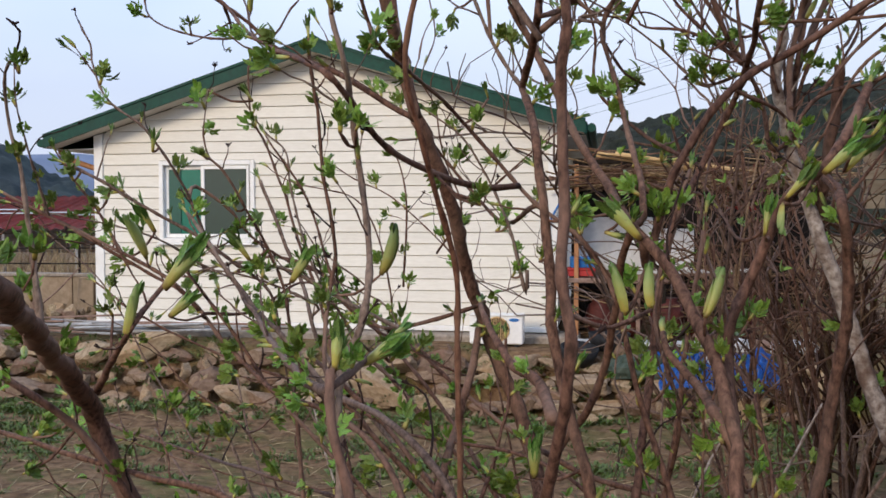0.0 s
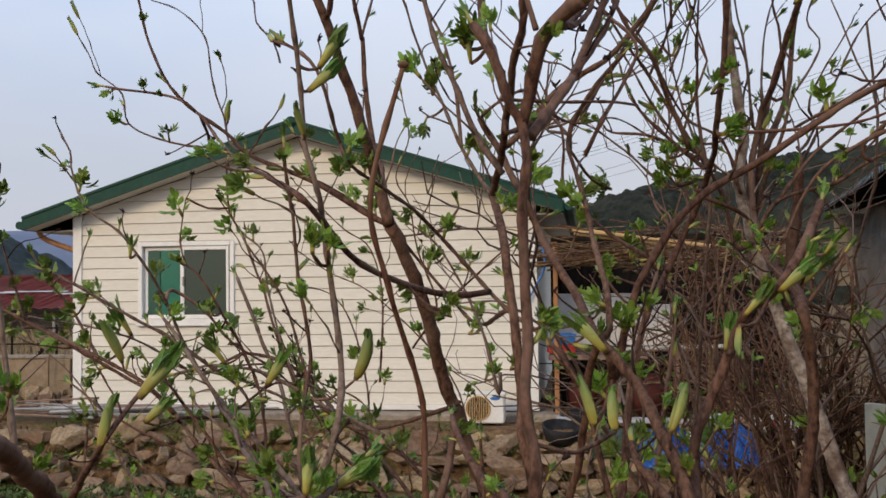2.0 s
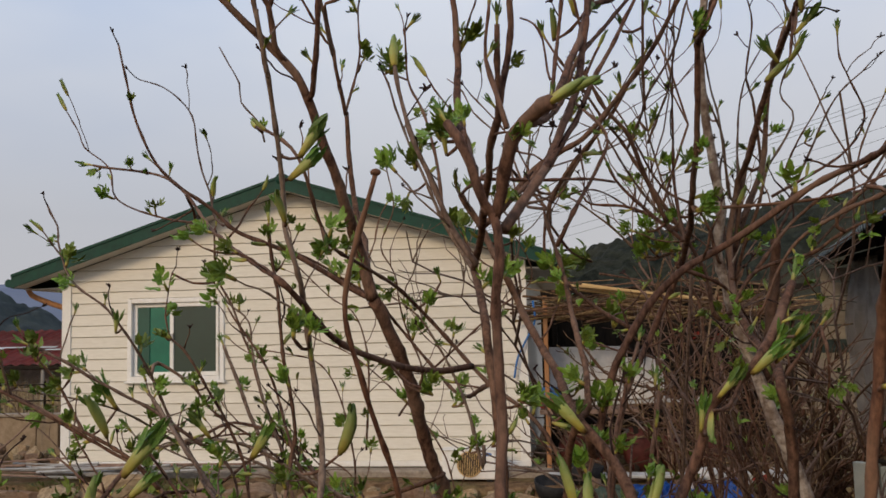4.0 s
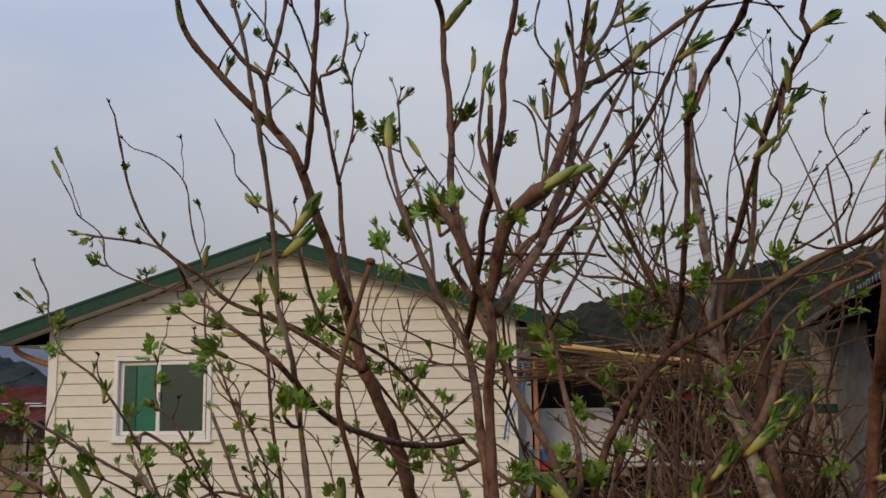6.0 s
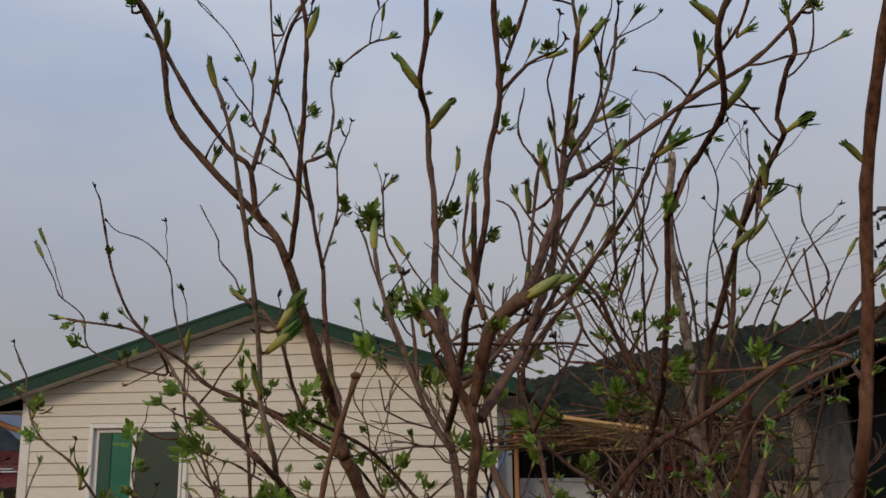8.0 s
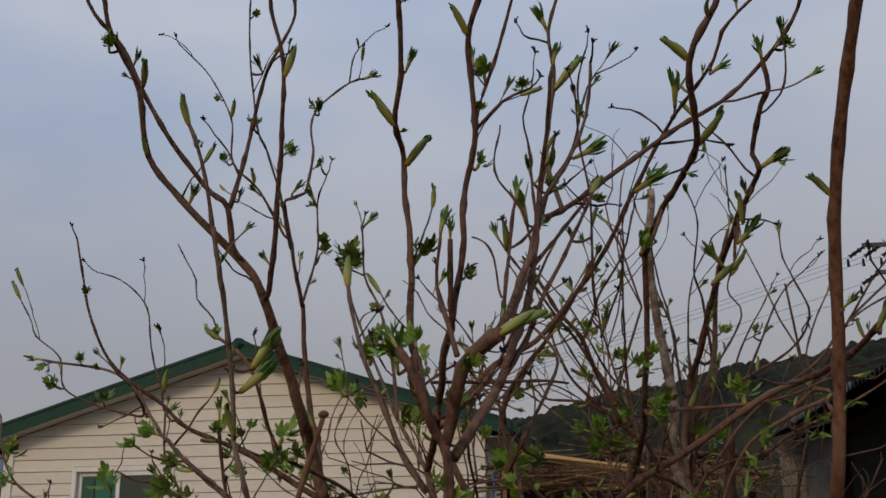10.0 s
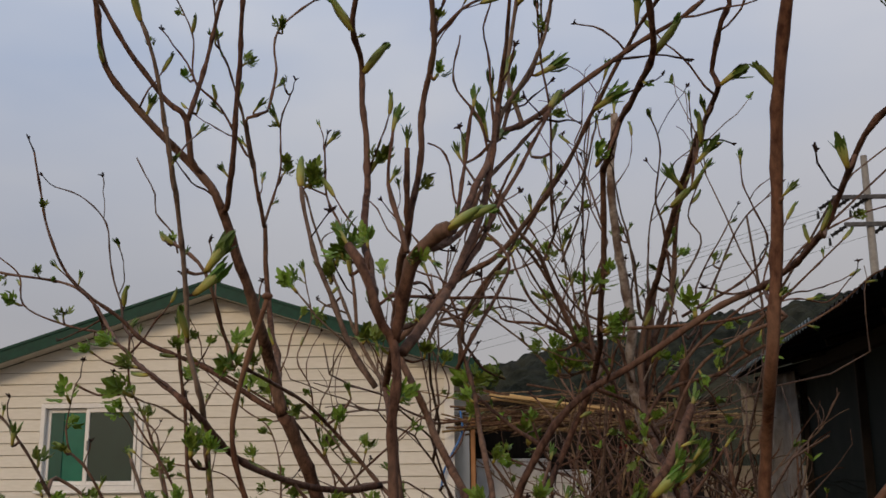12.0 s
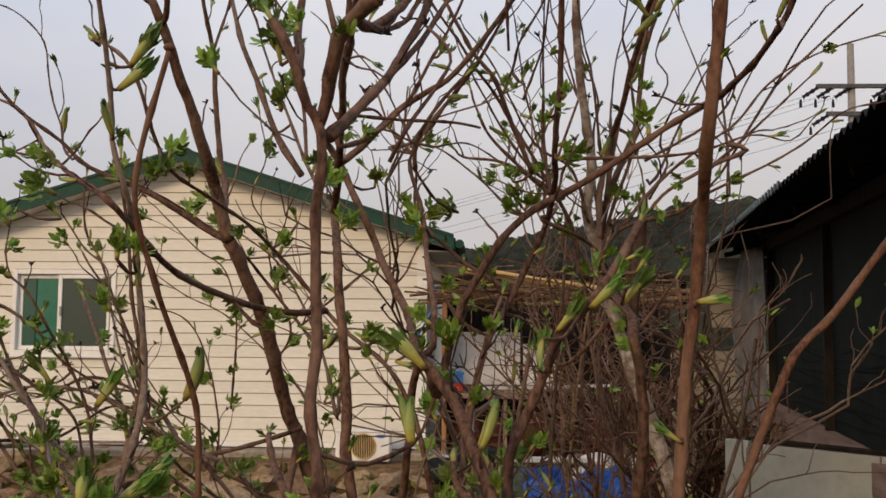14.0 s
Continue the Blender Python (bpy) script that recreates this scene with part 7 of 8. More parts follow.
limb('L', 0.0065, 0.0040, [(6.206, -9.600, 0.767), (6.132, -9.540, 0.771), (5.975, -9.480, 0.787), (5.746, -9.420, 0.824), (5.409, -9.360, 0.890), (5.242, -9.300, 0.958)], foot=True)
limb('M', 0.0100, 0.0060, [(6.431, -9.600, 0.786), (6.362, -9.550, 0.833), (6.224, -9.500, 0.969), (6.130, -9.450, 1.033), (6.031, -9.400, 1.094)], foot=True)
limb('L', 0.0075, 0.0040, [(6.260, -9.700, 0.822), (6.144, -9.650, 0.909), (5.992, -9.600, 1.040), (5.807, -9.550, 1.249), (5.710, -9.500, 1.340)], foot=True)
limb('M', 0.0090, 0.0050, [(6.548, -9.400, 0.744), (6.357, -9.325, 0.879), (6.250, -9.250, 0.971), (6.126, -9.175, 1.061), (5.991, -9.100, 1.114)], foot=True)
limb('M', 0.0100, 0.0060, [(6.720, -9.300, 0.799), (6.536, -9.200, 0.877), (6.324, -9.100, 1.016), (6.230, -9.000, 1.088)], foot=True)
limb('L', 0.0050, 0.0030, [(6.270, -9.500, 0.943), (6.038, -9.425, 1.023), (5.787, -9.350, 1.080), (5.464, -9.275, 1.192), (5.281, -9.200, 1.283)], foot=True)
limb('R', 0.0060, 0.0030, [(7.076, -9.600, 0.839), (7.018, -9.533, 1.005), (6.943, -9.467, 1.128), (6.904, -9.400, 1.231)], foot=True)
limb('R', 0.0070, 0.0030, [(7.141, -9.500, 0.798), (7.096, -9.433, 0.930), (7.048, -9.367, 1.028), (6.967, -9.300, 1.161)], foot=True)
limb('R', 0.0065, 0.0030, [(7.188, -9.600, 0.844), (7.165, -9.500, 0.949), (7.153, -9.400, 1.038), (7.125, -9.300, 1.106)], foot=True)
limb('M', 0.0070, 0.0040, [(6.500, -9.600, 0.796), (6.533, -9.533, 0.904), (6.554, -9.467, 1.032), (6.540, -9.400, 1.166)], foot=True)

bear('M', 't', (5.984, -10.137, 2.657), (6.001, -10.183, 2.705))
bear('M', 'b', (6.040, -10.081, 2.596), (6.069, -10.121, 2.650))
bear('M', 'b', (6.035, -10.025, 2.461), (6.035, -10.064, 2.495))
bear('M', 'b', (6.109, -9.958, 2.360), (6.138, -9.989, 2.409))
bear('M', 't', (6.059, -9.547, 2.604), (6.037, -9.599, 2.641))
bear('M', 'b', (6.073, -9.590, 2.724), (6.103, -9.625, 2.757))
bear('M', 't', (6.175, -9.703, 2.641), (6.191, -9.746, 2.687))
bear('M', 'b', (6.208, -9.752, 2.772), (6.196, -9.802, 2.807))
bear('M', 'b', (6.353, -10.084, 2.596), (6.398, -10.122, 2.649))
bear('M', 'b', (6.212, -9.926, 2.375), (6.231, -9.954, 2.402))
bear('M', 'b', (6.135, -9.496, 2.529), (6.115, -9.539, 2.552))
bear('M', 'b', (6.230, -9.531, 2.516), (6.275, -9.560, 2.553))
bear('M', 'b', (6.251, -9.319, 2.548), (6.230, -9.372, 2.601))
bear('M', 't', (6.282, -9.396, 2.635), (6.284, -9.440, 2.674))
bear('M', 't', (6.283, -9.442, 2.781), (6.286, -9.494, 2.831))
bear('M', 't', (6.259, -9.282, 2.426), (6.284, -9.324, 2.490))
bear('M', 'b', (6.437, -9.559, 2.413), (6.480, -9.587, 2.443))
bear('M', 'T', (6.379, -9.491, 2.312), (6.403, -9.542, 2.422))
bear('M', 'T', (6.367, -9.494, 2.315), (6.442, -9.519, 2.365))
bear('M', 'b', (6.635, -10.344, 2.364), (6.597, -10.393, 2.420))
bear('M', 'b', (6.659, -10.398, 2.444), (6.684, -10.432, 2.480))
bear('M', 'b', (6.639, -10.261, 2.318), (6.682, -10.296, 2.373))
bear('M', 't', (6.653, -10.265, 2.127), (6.704, -10.298, 2.205))
bear('M', 'T', (6.645, -10.454, 1.929), (6.663, -10.482, 2.018))
bear('M', 'b', (6.651, -10.450, 1.907), (6.644, -10.476, 1.970))
bear('M', 'T', (6.442, -9.502, 2.051), (6.427, -9.550, 2.177))
bear('M', 't', (6.429, -9.527, 1.991), (6.405, -9.550, 1.918))
bear('M', 'b', (6.768, -10.371, 2.523), (6.754, -10.416, 2.568))
bear('M', 't', (6.794, -10.222, 2.494), (6.781, -10.274, 2.559))
bear('M', 't', (6.780, -10.283, 2.407), (6.793, -10.314, 2.437))
bear('M', 'T', (6.861, -10.322, 2.428), (6.876, -10.361, 2.470))
bear('M', 'b', (6.924, -10.055, 2.679), (6.897, -10.106, 2.730))
bear('M', 'b', (6.934, -10.003, 2.569), (6.990, -10.055, 2.625))
bear('M', 'b', (6.980, -9.951, 2.569), (6.968, -9.985, 2.595))
bear('M', 'b', (6.970, -9.892, 2.450), (7.055, -9.930, 2.474))
bear('M', 't', (6.768, -10.227, 2.316), (6.809, -10.258, 2.355))
bear('M', 'b', (6.877, -9.931, 2.387), (6.867, -9.973, 2.442))
bear('M', 'b', (6.907, -9.931, 2.385), (6.931, -9.976, 2.446))
bear('M', 'b', (6.861, -9.952, 2.284), (6.846, -10.000, 2.369))
bear('M', 't', (7.001, -10.021, 2.325), (7.016, -10.055, 2.359))
bear('M', 't', (6.988, -10.016, 2.312), (7.042, -10.043, 2.319))
bear('M', 'b', (7.092, -9.932, 2.349), (7.173, -9.979, 2.391))
bear('M', 'b', (7.178, -10.050, 2.493), (7.173, -10.103, 2.564))
bear('M', 'b', (7.120, -10.556, 2.360), (7.086, -10.587, 2.400))
bear('M', 'b', (7.216, -10.239, 2.479), (7.248, -10.276, 2.498))
bear('M', 'B', (7.145, -10.414, 2.271), (7.188, -10.459, 2.319))
bear('M', 't', (7.063, -10.234, 2.136), (7.087, -10.271, 2.195))
bear('M', 't', (7.372, -10.175, 2.551), (7.394, -10.217, 2.576))
bear('M', 'b', (7.336, -10.051, 2.351), (7.386, -10.100, 2.388))
bear('M', 'b', (7.326, -9.963, 2.319), (7.309, -9.994, 2.357))
bear('M', 'b', (7.326, -9.898, 2.278), (7.315, -9.937, 2.341))
bear('M', 'b', (7.323, -9.837, 2.250), (7.376, -9.886, 2.297))
bear('M', 'b', (7.334, -9.628, 2.244), (7.278, -9.657, 2.306))
bear('M', 'B', (7.199, -10.889, 2.032), (7.172, -10.903, 2.062))
bear('M', 'b', (7.203, -10.862, 1.913), (7.217, -10.881, 1.928))
bear('M', 'b', (7.195, -10.834, 1.800), (7.203, -10.850, 1.817))
bear('M', 'B', (6.814, -10.661, 1.929), (6.884, -10.680, 1.969))
bear('M', 't', (6.728, -10.172, 2.114), (6.785, -10.195, 2.150))
bear('M', 'b', (6.815, -10.035, 2.208), (6.825, -10.070, 2.262))
bear('M', 'b', (6.954, -9.991, 2.232), (6.945, -10.020, 2.261))
bear('M', 'b', (7.302, -9.613, 2.206), (7.358, -9.659, 2.249))
bear('M', 'b', (7.041, -9.463, 2.133), (7.063, -9.498, 2.178))
bear('M', 't', (7.232, -9.191, 2.214), (7.208, -9.228, 2.273))
bear('M', 't', (7.378, -9.213, 2.205), (7.354, -9.249, 2.263))
bear('M', 't', (7.523, -9.030, 2.164), (7.543, -9.075, 2.224))
bear('M', 't', (7.022, -9.144, 2.031), (7.000, -9.179, 2.093))
bear('M', 't', (7.121, -9.157, 2.075), (7.107, -9.195, 2.152))
bear('M', 'T', (7.173, -9.551, 1.926), (7.213, -9.586, 1.975))
bear('M', 'T', (7.115, -9.442, 1.908), (7.058, -9.466, 1.951))
bear('M', 'T', (7.030, -9.330, 1.816), (6.988, -9.356, 1.874))
bear('L', 'B', (5.606, -9.515, 1.373), (5.574, -9.552, 1.504))
bear('L', 'B', (5.708, -9.597, 1.230), (5.785, -9.577, 1.308))
bear('L', 'b', (5.895, -9.527, 1.371), (5.850, -9.565, 1.463))
bear('L', 'B', (5.985, -9.468, 1.311), (6.050, -9.461, 1.422))
bear('L', 'b', (6.278, -9.689, 1.349), (6.340, -9.686, 1.463))
bear('L', 'T', (6.360, -10.313, 1.626), (6.365, -10.330, 1.708))
bear('L', 'T', (6.384, -10.306, 1.630), (6.417, -10.315, 1.688))
bear('L', 'B', (6.361, -10.335, 1.900), (6.430, -10.343, 1.952))
bear('L', 'B', (6.380, -10.336, 1.938), (6.436, -10.354, 2.009))
bear('L', 'b', (6.352, -10.327, 1.825), (6.344, -10.355, 1.881))
bear('L', 'T', (6.401, -10.214, 1.779), (6.353, -10.248, 1.808))
bear('L', 'T', (6.401, -10.214, 1.784), (6.432, -10.228, 1.818))
bear('L', 't', (5.422, -9.548, 1.577), (5.412, -9.586, 1.645))
bear('L', 't', (5.478, -9.518, 1.500), (5.461, -9.558, 1.547))
bear('L', 'b', (5.663, -9.585, 1.647), (5.677, -9.608, 1.712))
bear('L', 't', (5.732, -9.499, 1.496), (5.775, -9.507, 1.548))
bear('L', 't', (5.870, -9.548, 1.497), (5.853, -9.580, 1.557))
bear('L', 'T', (5.878, -9.548, 1.454), (5.925, -9.553, 1.497))
bear('L', 't', (5.818, -9.621, 1.630), (5.810, -9.652, 1.665))
bear('L', 'b', (5.928, -9.579, 1.771), (5.906, -9.618, 1.813))
bear('L', 't', (5.776, -9.735, 2.045), (5.778, -9.769, 2.081))
bear('L', 't', (5.811, -9.716, 2.035), (5.808, -9.748, 2.048))
bear('L', 't', (5.548, -9.383, 2.030), (5.500, -9.446, 2.061))
bear('L', 't', (5.696, -9.427, 1.982), (5.704, -9.462, 2.039))
bear('L', 'b', (5.904, -9.526, 1.999), (5.909, -9.561, 2.053))
bear('L', 't', (6.258, -10.168, 2.022), (6.259, -10.194, 2.049))
bear('L', 't', (6.274, -9.371, 2.386), (6.321, -9.401, 2.423))
bear('L', 'T', (6.377, -9.493, 2.330), (6.419, -9.544, 2.433))
bear('L', 'T', (6.446, -9.478, 2.103), (6.499, -9.517, 2.204))
bear('M', 'B', (6.852, -10.160, 1.448), (6.777, -10.172, 1.530))
bear('M', 'P', (6.856, -10.500, 1.362), (6.838, -10.500, 1.426))
bear('M', 'P', (6.947, -10.300, 1.328), (6.985, -10.270, 1.400))
bear('M', 'b', (7.042, -10.261, 1.457), (7.049, -10.273, 1.530))
bear('M', 'b', (7.068, -10.290, 1.515), (7.117, -10.310, 1.578))
bear('M', 'B', (7.122, -10.296, 1.554), (7.180, -10.322, 1.612))
bear('M', 'b', (7.162, -10.281, 1.587), (7.177, -10.301, 1.644))
bear('M', 'b', (7.200, -10.258, 1.613), (7.226, -10.281, 1.652))
bear('M', 't', (7.084, -9.840, 1.962), (7.132, -9.881, 2.037))
bear('M', 'T', (7.110, -9.751, 1.887), (7.187, -9.790, 1.929))
bear('M', 'T', (6.796, -9.405, 1.785), (6.725, -9.437, 1.844))
bear('M', 'T', (6.796, -9.406, 1.792), (6.864, -9.435, 1.854))
bear('M', 'T', (6.947, -9.102, 1.635), (6.950, -9.133, 1.756))
bear('M', 't', (6.693, -9.615, 1.844), (6.707, -9.644, 1.909))
bear('M', 't', (7.044, -9.316, 1.844), (7.015, -9.346, 1.903))
bear('M', 'T', (7.058, -9.316, 1.828), (7.102, -9.351, 1.884))
bear('M', 't', (6.846, -9.754, 2.117), (6.891, -9.789, 2.165))
bear('M', 't', (7.002, -9.451, 2.111), (7.043, -9.487, 2.145))
bear('M', 'T', (6.736, -9.958, 1.489), (6.716, -9.976, 1.547))
bear('M', 't', (6.662, -9.923, 1.395), (6.687, -9.936, 1.442))
bear('M', 't', (6.854, -9.600, 1.595), (6.876, -9.623, 1.649))
bear('M', 't', (7.117, -9.851, 2.002), (7.127, -9.882, 2.043))
bear('M', 'b', (7.312, -9.825, 2.194), (7.334, -9.863, 2.230))
bear('M', 't', (7.330, -9.493, 2.101), (7.370, -9.535, 2.139))
bear('M', 'b', (6.833, -10.005, 1.503), (6.862, -10.021, 1.542))
bear('M', 't', (6.550, -10.027, 1.519), (6.570, -10.041, 1.563))
bear('M', 'T', (6.556, -10.026, 1.508), (6.532, -10.048, 1.542))
bear('M', 'b', (6.534, -9.725, 1.747), (6.526, -9.751, 1.785))
bear('M', 't', (6.528, -9.528, 1.446), (6.574, -9.544, 1.488))
bear('M', 't', (6.569, -9.535, 1.335), (6.600, -9.549, 1.392))
bear('N', 'B', (7.202, -10.694, 1.556), (7.243, -10.716, 1.563))
bear('N', 'b', (7.188, -10.669, 1.390), (7.152, -10.671, 1.416))
bear('N', 'b', (7.203, -10.764, 1.822), (7.210, -10.782, 1.837))
bear('N', 'b', (7.038, -10.440, 1.508), (7.027, -10.454, 1.460))
bear('N', 'b', (7.201, -10.085, 1.564), (7.262, -10.115, 1.640))
bear('N', 'B', (6.828, -10.136, 1.313), (6.816, -10.144, 1.411))
bear('N', 'T', (6.725, -10.052, 1.498), (6.789, -10.063, 1.509))
bear('N', 'B', (6.791, -10.076, 1.458), (6.839, -10.091, 1.444))
bear('L', 'B', (6.424, -10.575, 1.278), (6.432, -10.575, 1.357))
bear('L', 'T', (6.437, -10.541, 1.273), (6.465, -10.538, 1.333))
bear('L', 'T', (6.482, -10.487, 1.277), (6.522, -10.485, 1.332))
bear('L', 'B', (6.447, -10.516, 1.277), (6.524, -10.506, 1.322))
bear('L', 'T', (6.324, -10.428, 1.264), (6.306, -10.439, 1.345))
bear('L', 'B', (5.785, -9.965, 1.229), (5.817, -9.959, 1.349))
bear('L', 'B', (5.825, -9.865, 1.325), (5.921, -9.838, 1.459))
bear('L', 'b', (5.584, -9.420, 1.440), (5.542, -9.471, 1.550))
bear('L', 'T', (5.506, -9.874, 0.981), (5.574, -9.839, 1.067))
bear('L', 'T', (5.495, -9.903, 0.904), (5.565, -9.881, 0.926))
bear('L', 't', (5.684, -9.833, 1.258), (5.661, -9.865, 1.325))
bear('L', 'T', (5.507, -9.191, 0.895), (5.543, -9.189, 0.981))
bear('L', 'T', (5.617, -9.158, 0.822), (5.580, -9.194, 0.881))
bear('L', 'T', (5.819, -9.172, 0.884), (5.892, -9.182, 0.864))
bear('L', 'B', (6.659, -10.011, 0.980), (6.657, -10.006, 1.078))
bear('L', 'b', (7.048, -10.121, 1.009), (7.063, -10.128, 1.064))
bear('L', 'b', (6.879, -9.387, 0.997), (6.875, -9.397, 1.078))
bear('L', 'T', (6.886, -9.456, 1.804), (6.804, -9.486, 1.857))
bear('L', 'T', (7.020, -9.575, 1.863), (6.992, -9.604, 1.910))
bear('L', 'T', (7.057, -9.581, 1.874), (7.077, -9.612, 1.905))
bear('L', 'T', (6.954, -9.448, 1.694), (6.939, -9.476, 1.746))
bear('L', 't', (5.913, -10.513, 1.708), (5.923, -10.533, 1.751))
bear('L', 't', (5.353, -9.434, 1.614), (5.346, -9.475, 1.673))
bear('L', 't', (5.308, -9.459, 1.505), (5.312, -9.491, 1.566))
bear('M', 'B', (7.370, -10.609, 2.014), (7.352, -10.634, 2.065))
bear('M', 'B', (7.340, -10.568, 1.934), (7.350, -10.595, 1.968))


# ---- bushes between the shrubs and the shed ----
def bush(seed, at, height, count, lean, label, leaves=0.5, r=0.013, clear=0.5, mats=None, levels=3, fork=(2, 4), drift=(0.0, 0.0)):
    """A bush of forking stems that fan out from one foot: thick ones bare up to their crown, then ever finer, crooked ones."""
    rng = random.Random(seed)
    mats = mats or (BARK_GREY, BARK, BARK_TAN)
    t = thing("bush", label, "bush", (at[0], at[1], ground_z(at[0], at[1])))
    inv = Matrix.Translation(-t.location)
    fine, heads = [bmesh.new() for _ in mats], []

    def grow(bm, p, d, ln, rad, depth, tint):
        pts, q = [p.copy()], p.copy()
        n = 7 if depth == 0 else 5
        for k in range(n):
            turn = (0.08 if depth == 0 else 0.24) if k % 2 else (0.17 if depth == 0 else 0.62)
            d = (d + Vector((rng.uniform(-1, 1), rng.uniform(-1, 1), rng.uniform(-0.7, 0.9))) * turn).normalized()
            q = q + d * ln / n * rng.uniform(0.7, 1.3)
            pts.append(q.copy())
        tube(bm, pts, rad, rad * 0.62, 7 if depth == 0 else 4, rng, 0.15, cap=False)
        if depth < levels:
            for k in range(rng.randint(*fork) + (1 if depth == 0 else 0)):
                b = pts[rng.randint(3 if depth == 0 else 1, n)]
                e = (d + Vector((rng.uniform(-1, 1), rng.uniform(-1, 1), rng.uniform(-0.1, 1.1))) * 0.7).normalized()
                grow(fine[tint], b, e, ln * rng.uniform(0.3, 0.62), max(0.0021, rad * 0.58), depth + 1, tint)
        if depth >= levels - 1 and rng.random() < leaves:
            heads.append((q, d))

    for k in range(count):
        a = 6.2832 * (k + rng.uniform(-0.3, 0.3)) / count
        b = Vector((at[0] + 0.12 * math.cos(a), at[1] + 0.12 * math.sin(a), ground_z(at[0], at[1]) - 0.05))
        o = lean * rng.uniform(0.4, 1.2)
        d = Vector((math.cos(a) * o + drift[0], math.sin(a) * o + drift[1], 1.0)).normalized()
        bm = bmesh.new()
        grow(bm, b, d, height * clear * rng.uniform(0.8, 1.2), r * rng.uniform(0.7, 1.3), 0, k % len(mats))
        part("stem", bm, mats[k % len(mats)], t, smooth=True).matrix_parent_inverse = inv
    for bm, m in zip(fine, mats):
        f = part("brushwood", bm, m, t)
        f.matrix_parent_inverse = inv
        tagged(f, kind="stuff")
    bm = bmesh.new()
    for q, d in heads:
        for k in range(rng.randint(3, 6)):
            a = rng.uniform(0, 6.28)
            e = (d + Vector((math.cos(a), math.sin(a), rng.uniform(-0.2, 0.6))) * 0.7).normalized()
            leaf_blade(bm, q, e, Vector((rng.uniform(-1, 1), rng.uniform(-1, 1), 1)), rng.uniform(0.025, 0.05), rng.uniform(0.006, 0.012), 0.2, rng)
    if heads:
        lv = part("foliage", bm, LEAF, t)
        lv.matrix_parent_inverse = inv
        tagged(lv, kind="stuff")


bush(21, (7.48, -8.0), 3.4, 4, 0.32, "tall bush of bare stems fanning into a crown of crooked shoots", 0.13, 0.012, 0.58, None, 3, (3, 5), (-0.04, 0.0))
bush(9, (7.82, -7.3), 3.5, 5, 0.32, "tall bush of brown stems with a fine-twigged crown", 0.1, 0.012, 0.58, None, 3, (3, 4), (-0.17, 0.0))
bush(12, (7.8, -6.5), 3.1, 2, 0.14, "thicket of crooked grey shoots near the shed corner", 0.06, 0.011, 0.55, None, 3, (3, 4))
bush(2, (8.40, -5.0), 2.7, 14, 0.12, "narrow dark bush of bare stems beside the shed corner", 0.05, 0.021, 0.55, (BARK_DARK, BARK_DARK, BARK), 2, (3, 5))
bush(5, (9.55, -3.2), 2.5, 12, 0.22, "dark bush of bare stems and dense twigs behind the shed corner", 0.02, 0.02, 0.5, (BARK_DARK, BARK_DARK, BARK_GREY), 3, (3, 4))
bush(6, (5.75, -8.9), 1.75, 4, 0.5, "low bush of thin grey twigs with fresh green leaves", 0.7, 0.007, 0.5, None, 2)
bush(7, (6.45, -8.6), 1.7, 3, 0.5, "low bush of fine twigs with many young leaves", 0.7, 0.007, 0.5, None, 2)
bush(8, (5.05, -8.4), 1.6, 3, 0.5, "low leafy bush of grey twigs at the garden edge", 0.7, 0.007, 0.5, None, 2)
bush(10, (9.3, -1.6), 2.2, 3, 0.6, "brown tangle of dry branches before the lean-to", 0.0, 0.012, 0.5, (BARK_DARK, BARK_TAN))
bush(14, (8.8, -1.9), 1.8, 3, 0.6, "tangle of bare tan branches before the lean-to", 0.02, 0.011, 0.5, (BARK_TAN, BARK_DARK, BARK_GREY), 3, (2, 4))


def make_brush_pile():
    """Cut canes and brushwood heaped before the lean-to, arching every way."""
    rng = random.Random(64)
    pile = thing("brush_pile", "heap of cut brown canes and brushwood before the lean-to", "brushwood", (8.2, 0.0, -0.1))
    inv = Matrix.Translation((-8.2, 0, 0.1))
    for k in range(6):
        bm = bmesh.new()
        for n in range(26):
            x, y = rng.uniform(7.1, 9.9), rng.uniform(-0.35, 0.9)
            z = abs(rng.gauss(0.4, 0.42)) - 0.08
            ln, az = rng.uniform(0.5, 1.5), rng.choice((0, math.pi)) + rng.gauss(0, 0.5)
            rise = rng.gauss(0.1, 0.3)
            sag = rng.uniform(-0.3, 0.3)
            p = Vector((x, y, z))
            q = [p + Vector((math.cos(az) * ln * t, math.sin(az) * ln * t, ln * t * rise + sag * t * (1 - t) * 2 + rng.uniform(-0.02, 0.02))) for t in (0, 0.25, 0.5, 0.75, 1)]
            r = 0.004 + 0.012 * rng.random() ** 2
            tube(bm, q, r, r * 0.6, 5, cap=False)
        ob = part("brushwood", bm, (STICK, BARK_DARK, BARK_TAN)[k % 3], pile)
        ob.matrix_parent_inverse = inv
        tagged(ob, kind="stuff")


make_brush_pile()


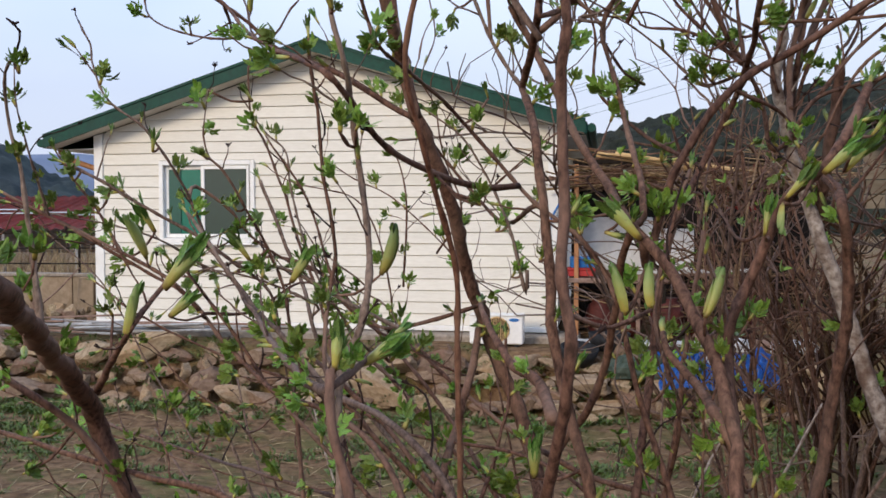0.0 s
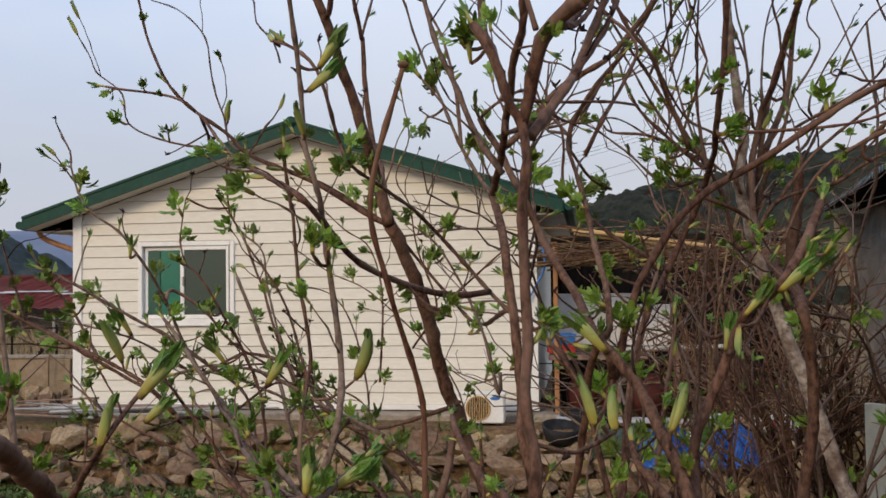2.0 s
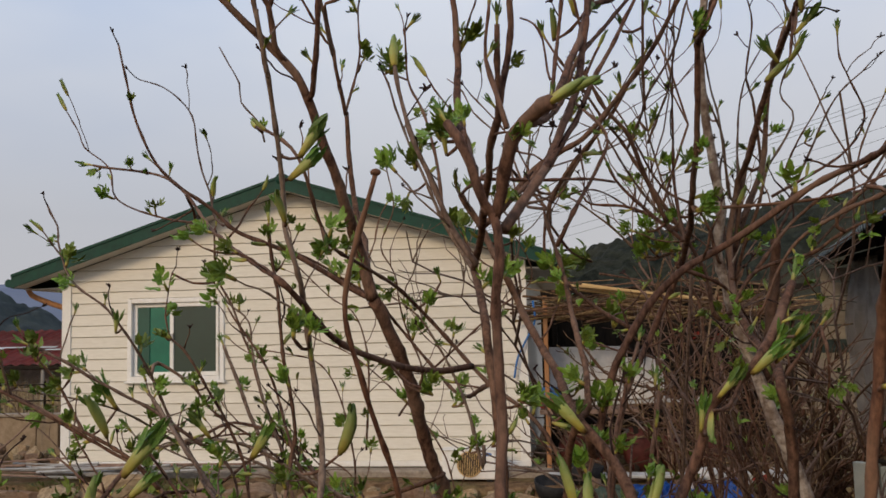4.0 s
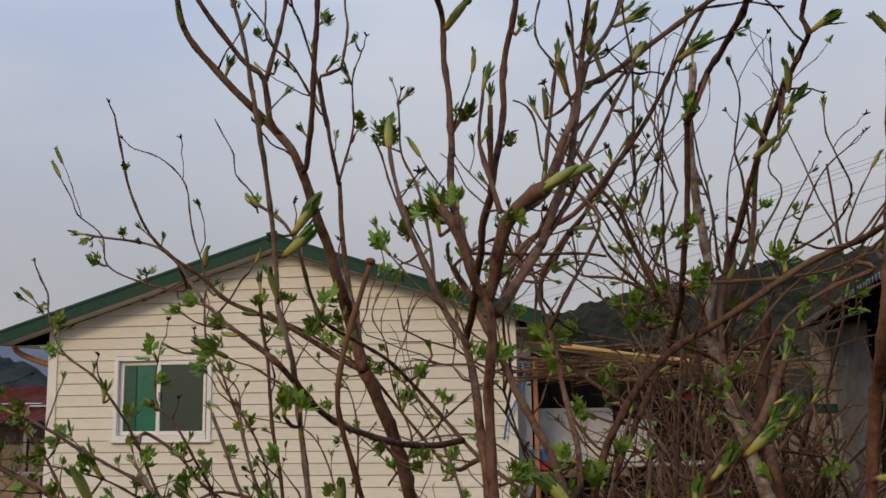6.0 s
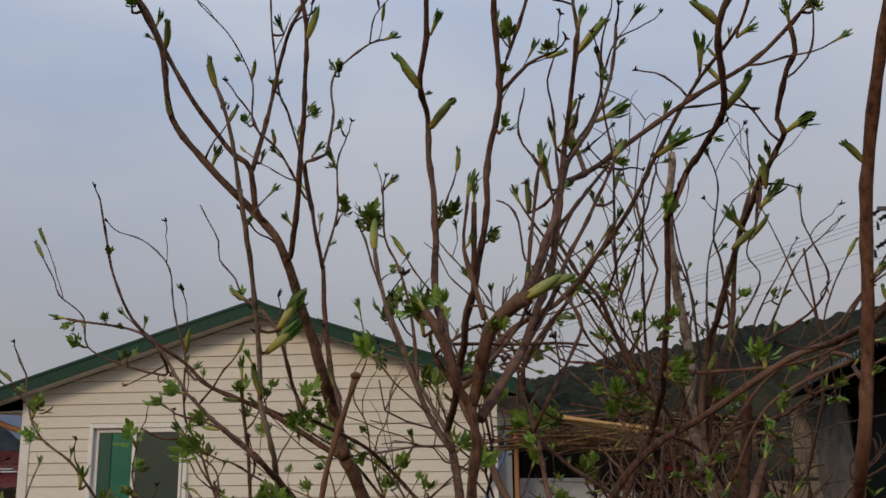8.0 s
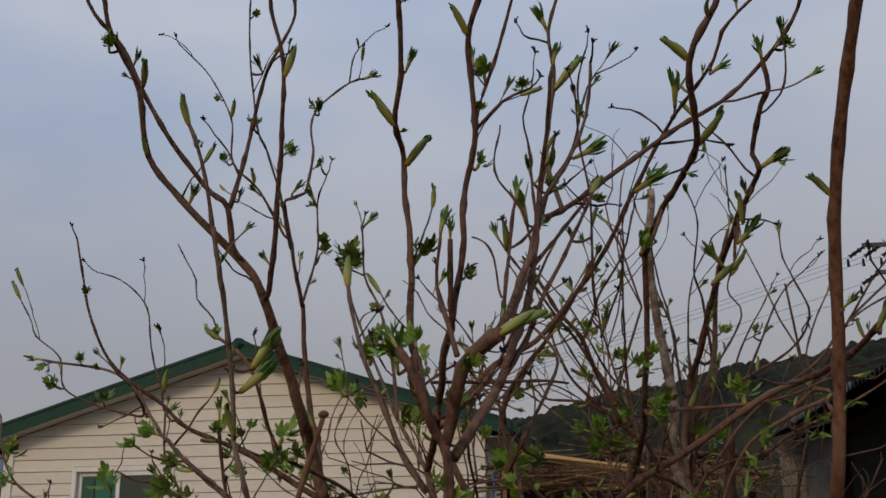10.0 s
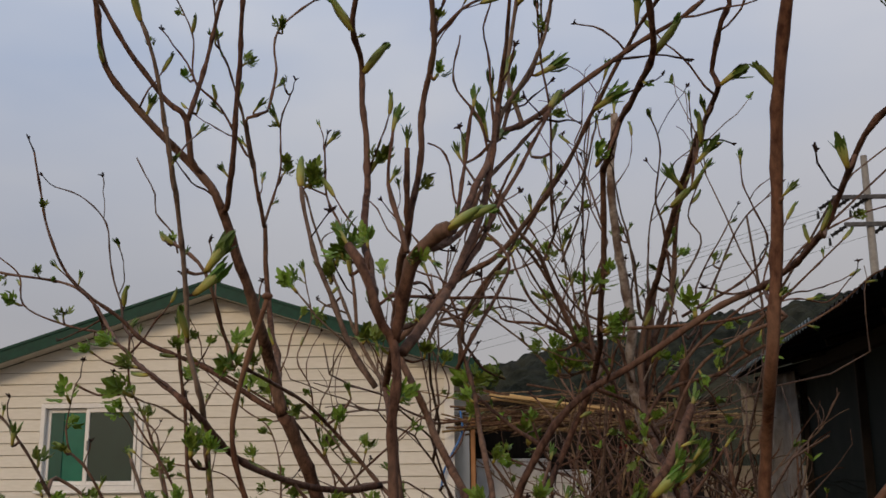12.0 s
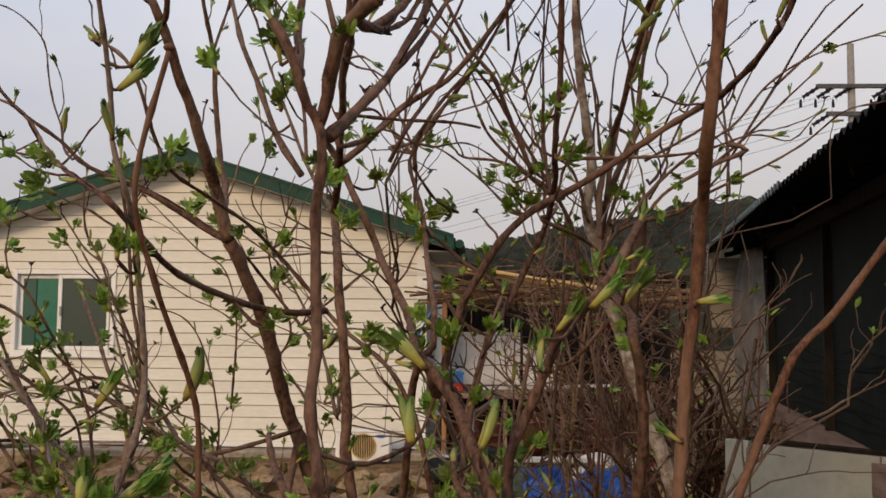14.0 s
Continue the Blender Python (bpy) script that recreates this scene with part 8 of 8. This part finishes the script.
def make_suckers():
    """Long pale shoots leaning out low from the foot of the shrubs."""
    rng = random.Random(33)
    for k in range(14):
        x, y = rng.uniform(6.2, 7.0), rng.uniform(-9.7, -8.9)
        p = Vector((x, y, ground_z(x, y) - 0.05))
        side = -1 if rng.random() < 0.8 else 0.6
        d = Vector((side * rng.uniform(0.5, 1.1), rng.uniform(-0.25, 0.4), rng.uniform(0.7, 1.0))).normalized()
        pts, ln = [p], rng.uniform(1.3, 1.9)
        for j in range(7):
            d = (d + Vector((rng.uniform(-1, 1), rng.uniform(-1, 1), rng.uniform(-0.9, 0.9))) * 0.12).normalized()
            pts.append(pts[-1] + d * ln / 7)
        shrub = "L" if k % 3 else "M"
        line = smooth_line(pts, 0.05)
        stem(shrub, line, rng.uniform(0.005, 0.010), 0.003, BARK_PALE if k % 3 == 1 else BARK_GREY, sides=7)
        for j in range(8, len(line) - 1, 3):
            e = (d + Vector((rng.uniform(-1, 1), rng.uniform(-1, 1), rng.uniform(0, 1))) * 0.9).normalized()
            if rng.random() < 0.55:
                put(shrub, "leaf_tuft", rng.choice(TUFTS), line[j], e, rng.uniform(0.05, 0.1))
            elif rng.random() < 0.4:
                twig(shrub, line[j], e, rng.uniform(0.06, 0.18), 0.0024, BARK_GREY, rng.choice(("tuft", "dead")))


make_suckers()


# ---- weeds in the garden ----
def make_weeds():
    rng = random.Random(5)
    verts, faces = [], []

    def blade(base, d, ln, w):
        d = d.normalized()
        side = d.cross(Vector((rng.uniform(-0.3, 0.3), rng.uniform(-0.3, 0.3), 1.0)))
        side = side.normalized() * w if side.length > 1e-3 else Vector((w, 0, 0))
        droop = Vector((0, 0, -ln * rng.uniform(0.05, 0.3)))
        n = len(verts)
        mid = base + d * ln * 0.55
        tip = base + d * ln + droop
        lift = Vector((0, 0, w * 0.4))
        verts.extend([base, mid - side + lift, mid, mid + side + lift, tip])
        faces.extend([(n, n + 2, n + 1), (n, n + 3, n + 2), (n + 1, n + 2, n + 4), (n + 2, n + 3, n + 4)])

    spots = [(rng.uniform(-3, 9), rng.uniform(-7.5, -1.55), rng.uniform(0.12, 0.55)) for _ in range(120)]
    spots += [(rng.uniform(-4, 9), rng.uniform(-2.1, -1.45), rng.uniform(0.1, 0.3)) for _ in range(110)]
    for sx, sy, size in spots:
        for k in range(int(46 * size / 0.35)):
            x, y = sx + rng.gauss(0, size * 0.5), sy + rng.gauss(0, size * 0.35)
            if y > -1.42:
                continue
            base = Vector((x, y, ground_z(x, y) - 0.01))
            for b in range(rng.randint(3, 6)):
                a = rng.uniform(0, 6.28)
                blade(base, Vector((math.cos(a), math.sin(a), rng.uniform(0.4, 1.8))), rng.uniform(0.04, 0.13), rng.uniform(0.005, 0.013))
    # tufts rooted in the joints of the wall
    for k in range(170):
        x, row = rng.uniform(-4, 9), rng.random()
        base0 = Vector((x, -1.42 + 0.5 * row, -0.66 + 0.56 * row))
        for b in range(rng.randint(8, 20)):
            a = rng.uniform(3.3, 6.1)
            base = base0 + Vector((rng.gauss(0, 0.05), rng.gauss(0, 0.02), rng.gauss(0, 0.02)))
            blade(base, Vector((math.cos(a), math.sin(a) * 1.2, rng.uniform(0.2, 1.4))), rng.uniform(0.06, 0.17), rng.uniform(0.006, 0.016))
    me = bpy.data.meshes.new("weeds")
    me.from_pydata(verts, [], faces)
    me.materials.append(GRASS)
    tagged(new("weeds", me), "low green weeds scattered over the soil and the stones", "weeds", kind="stuff")
    bm = bmesh.new()
    for k in range(900):
        x, y = rng.uniform(-3, 9), rng.uniform(-6, -1.4)
        base = Vector((x, y, ground_z(x, y) + 0.005))
        a = rng.uniform(0, 6.28)
        d = Vector((math.cos(a), math.sin(a), rng.uniform(0, 0.25)))
        ln = rng.uniform(0.08, 0.3)
        tube(bm, [base, base + d * ln * 0.5 + Vector((0, 0, 0.01)), base + d * ln], 0.004, 0.002, 4, cap=False)
    tagged(part("straw", bm, DRY_GRASS), "scattered dry straw and twigs on the soil", "straw", kind="stuff")


make_weeds()
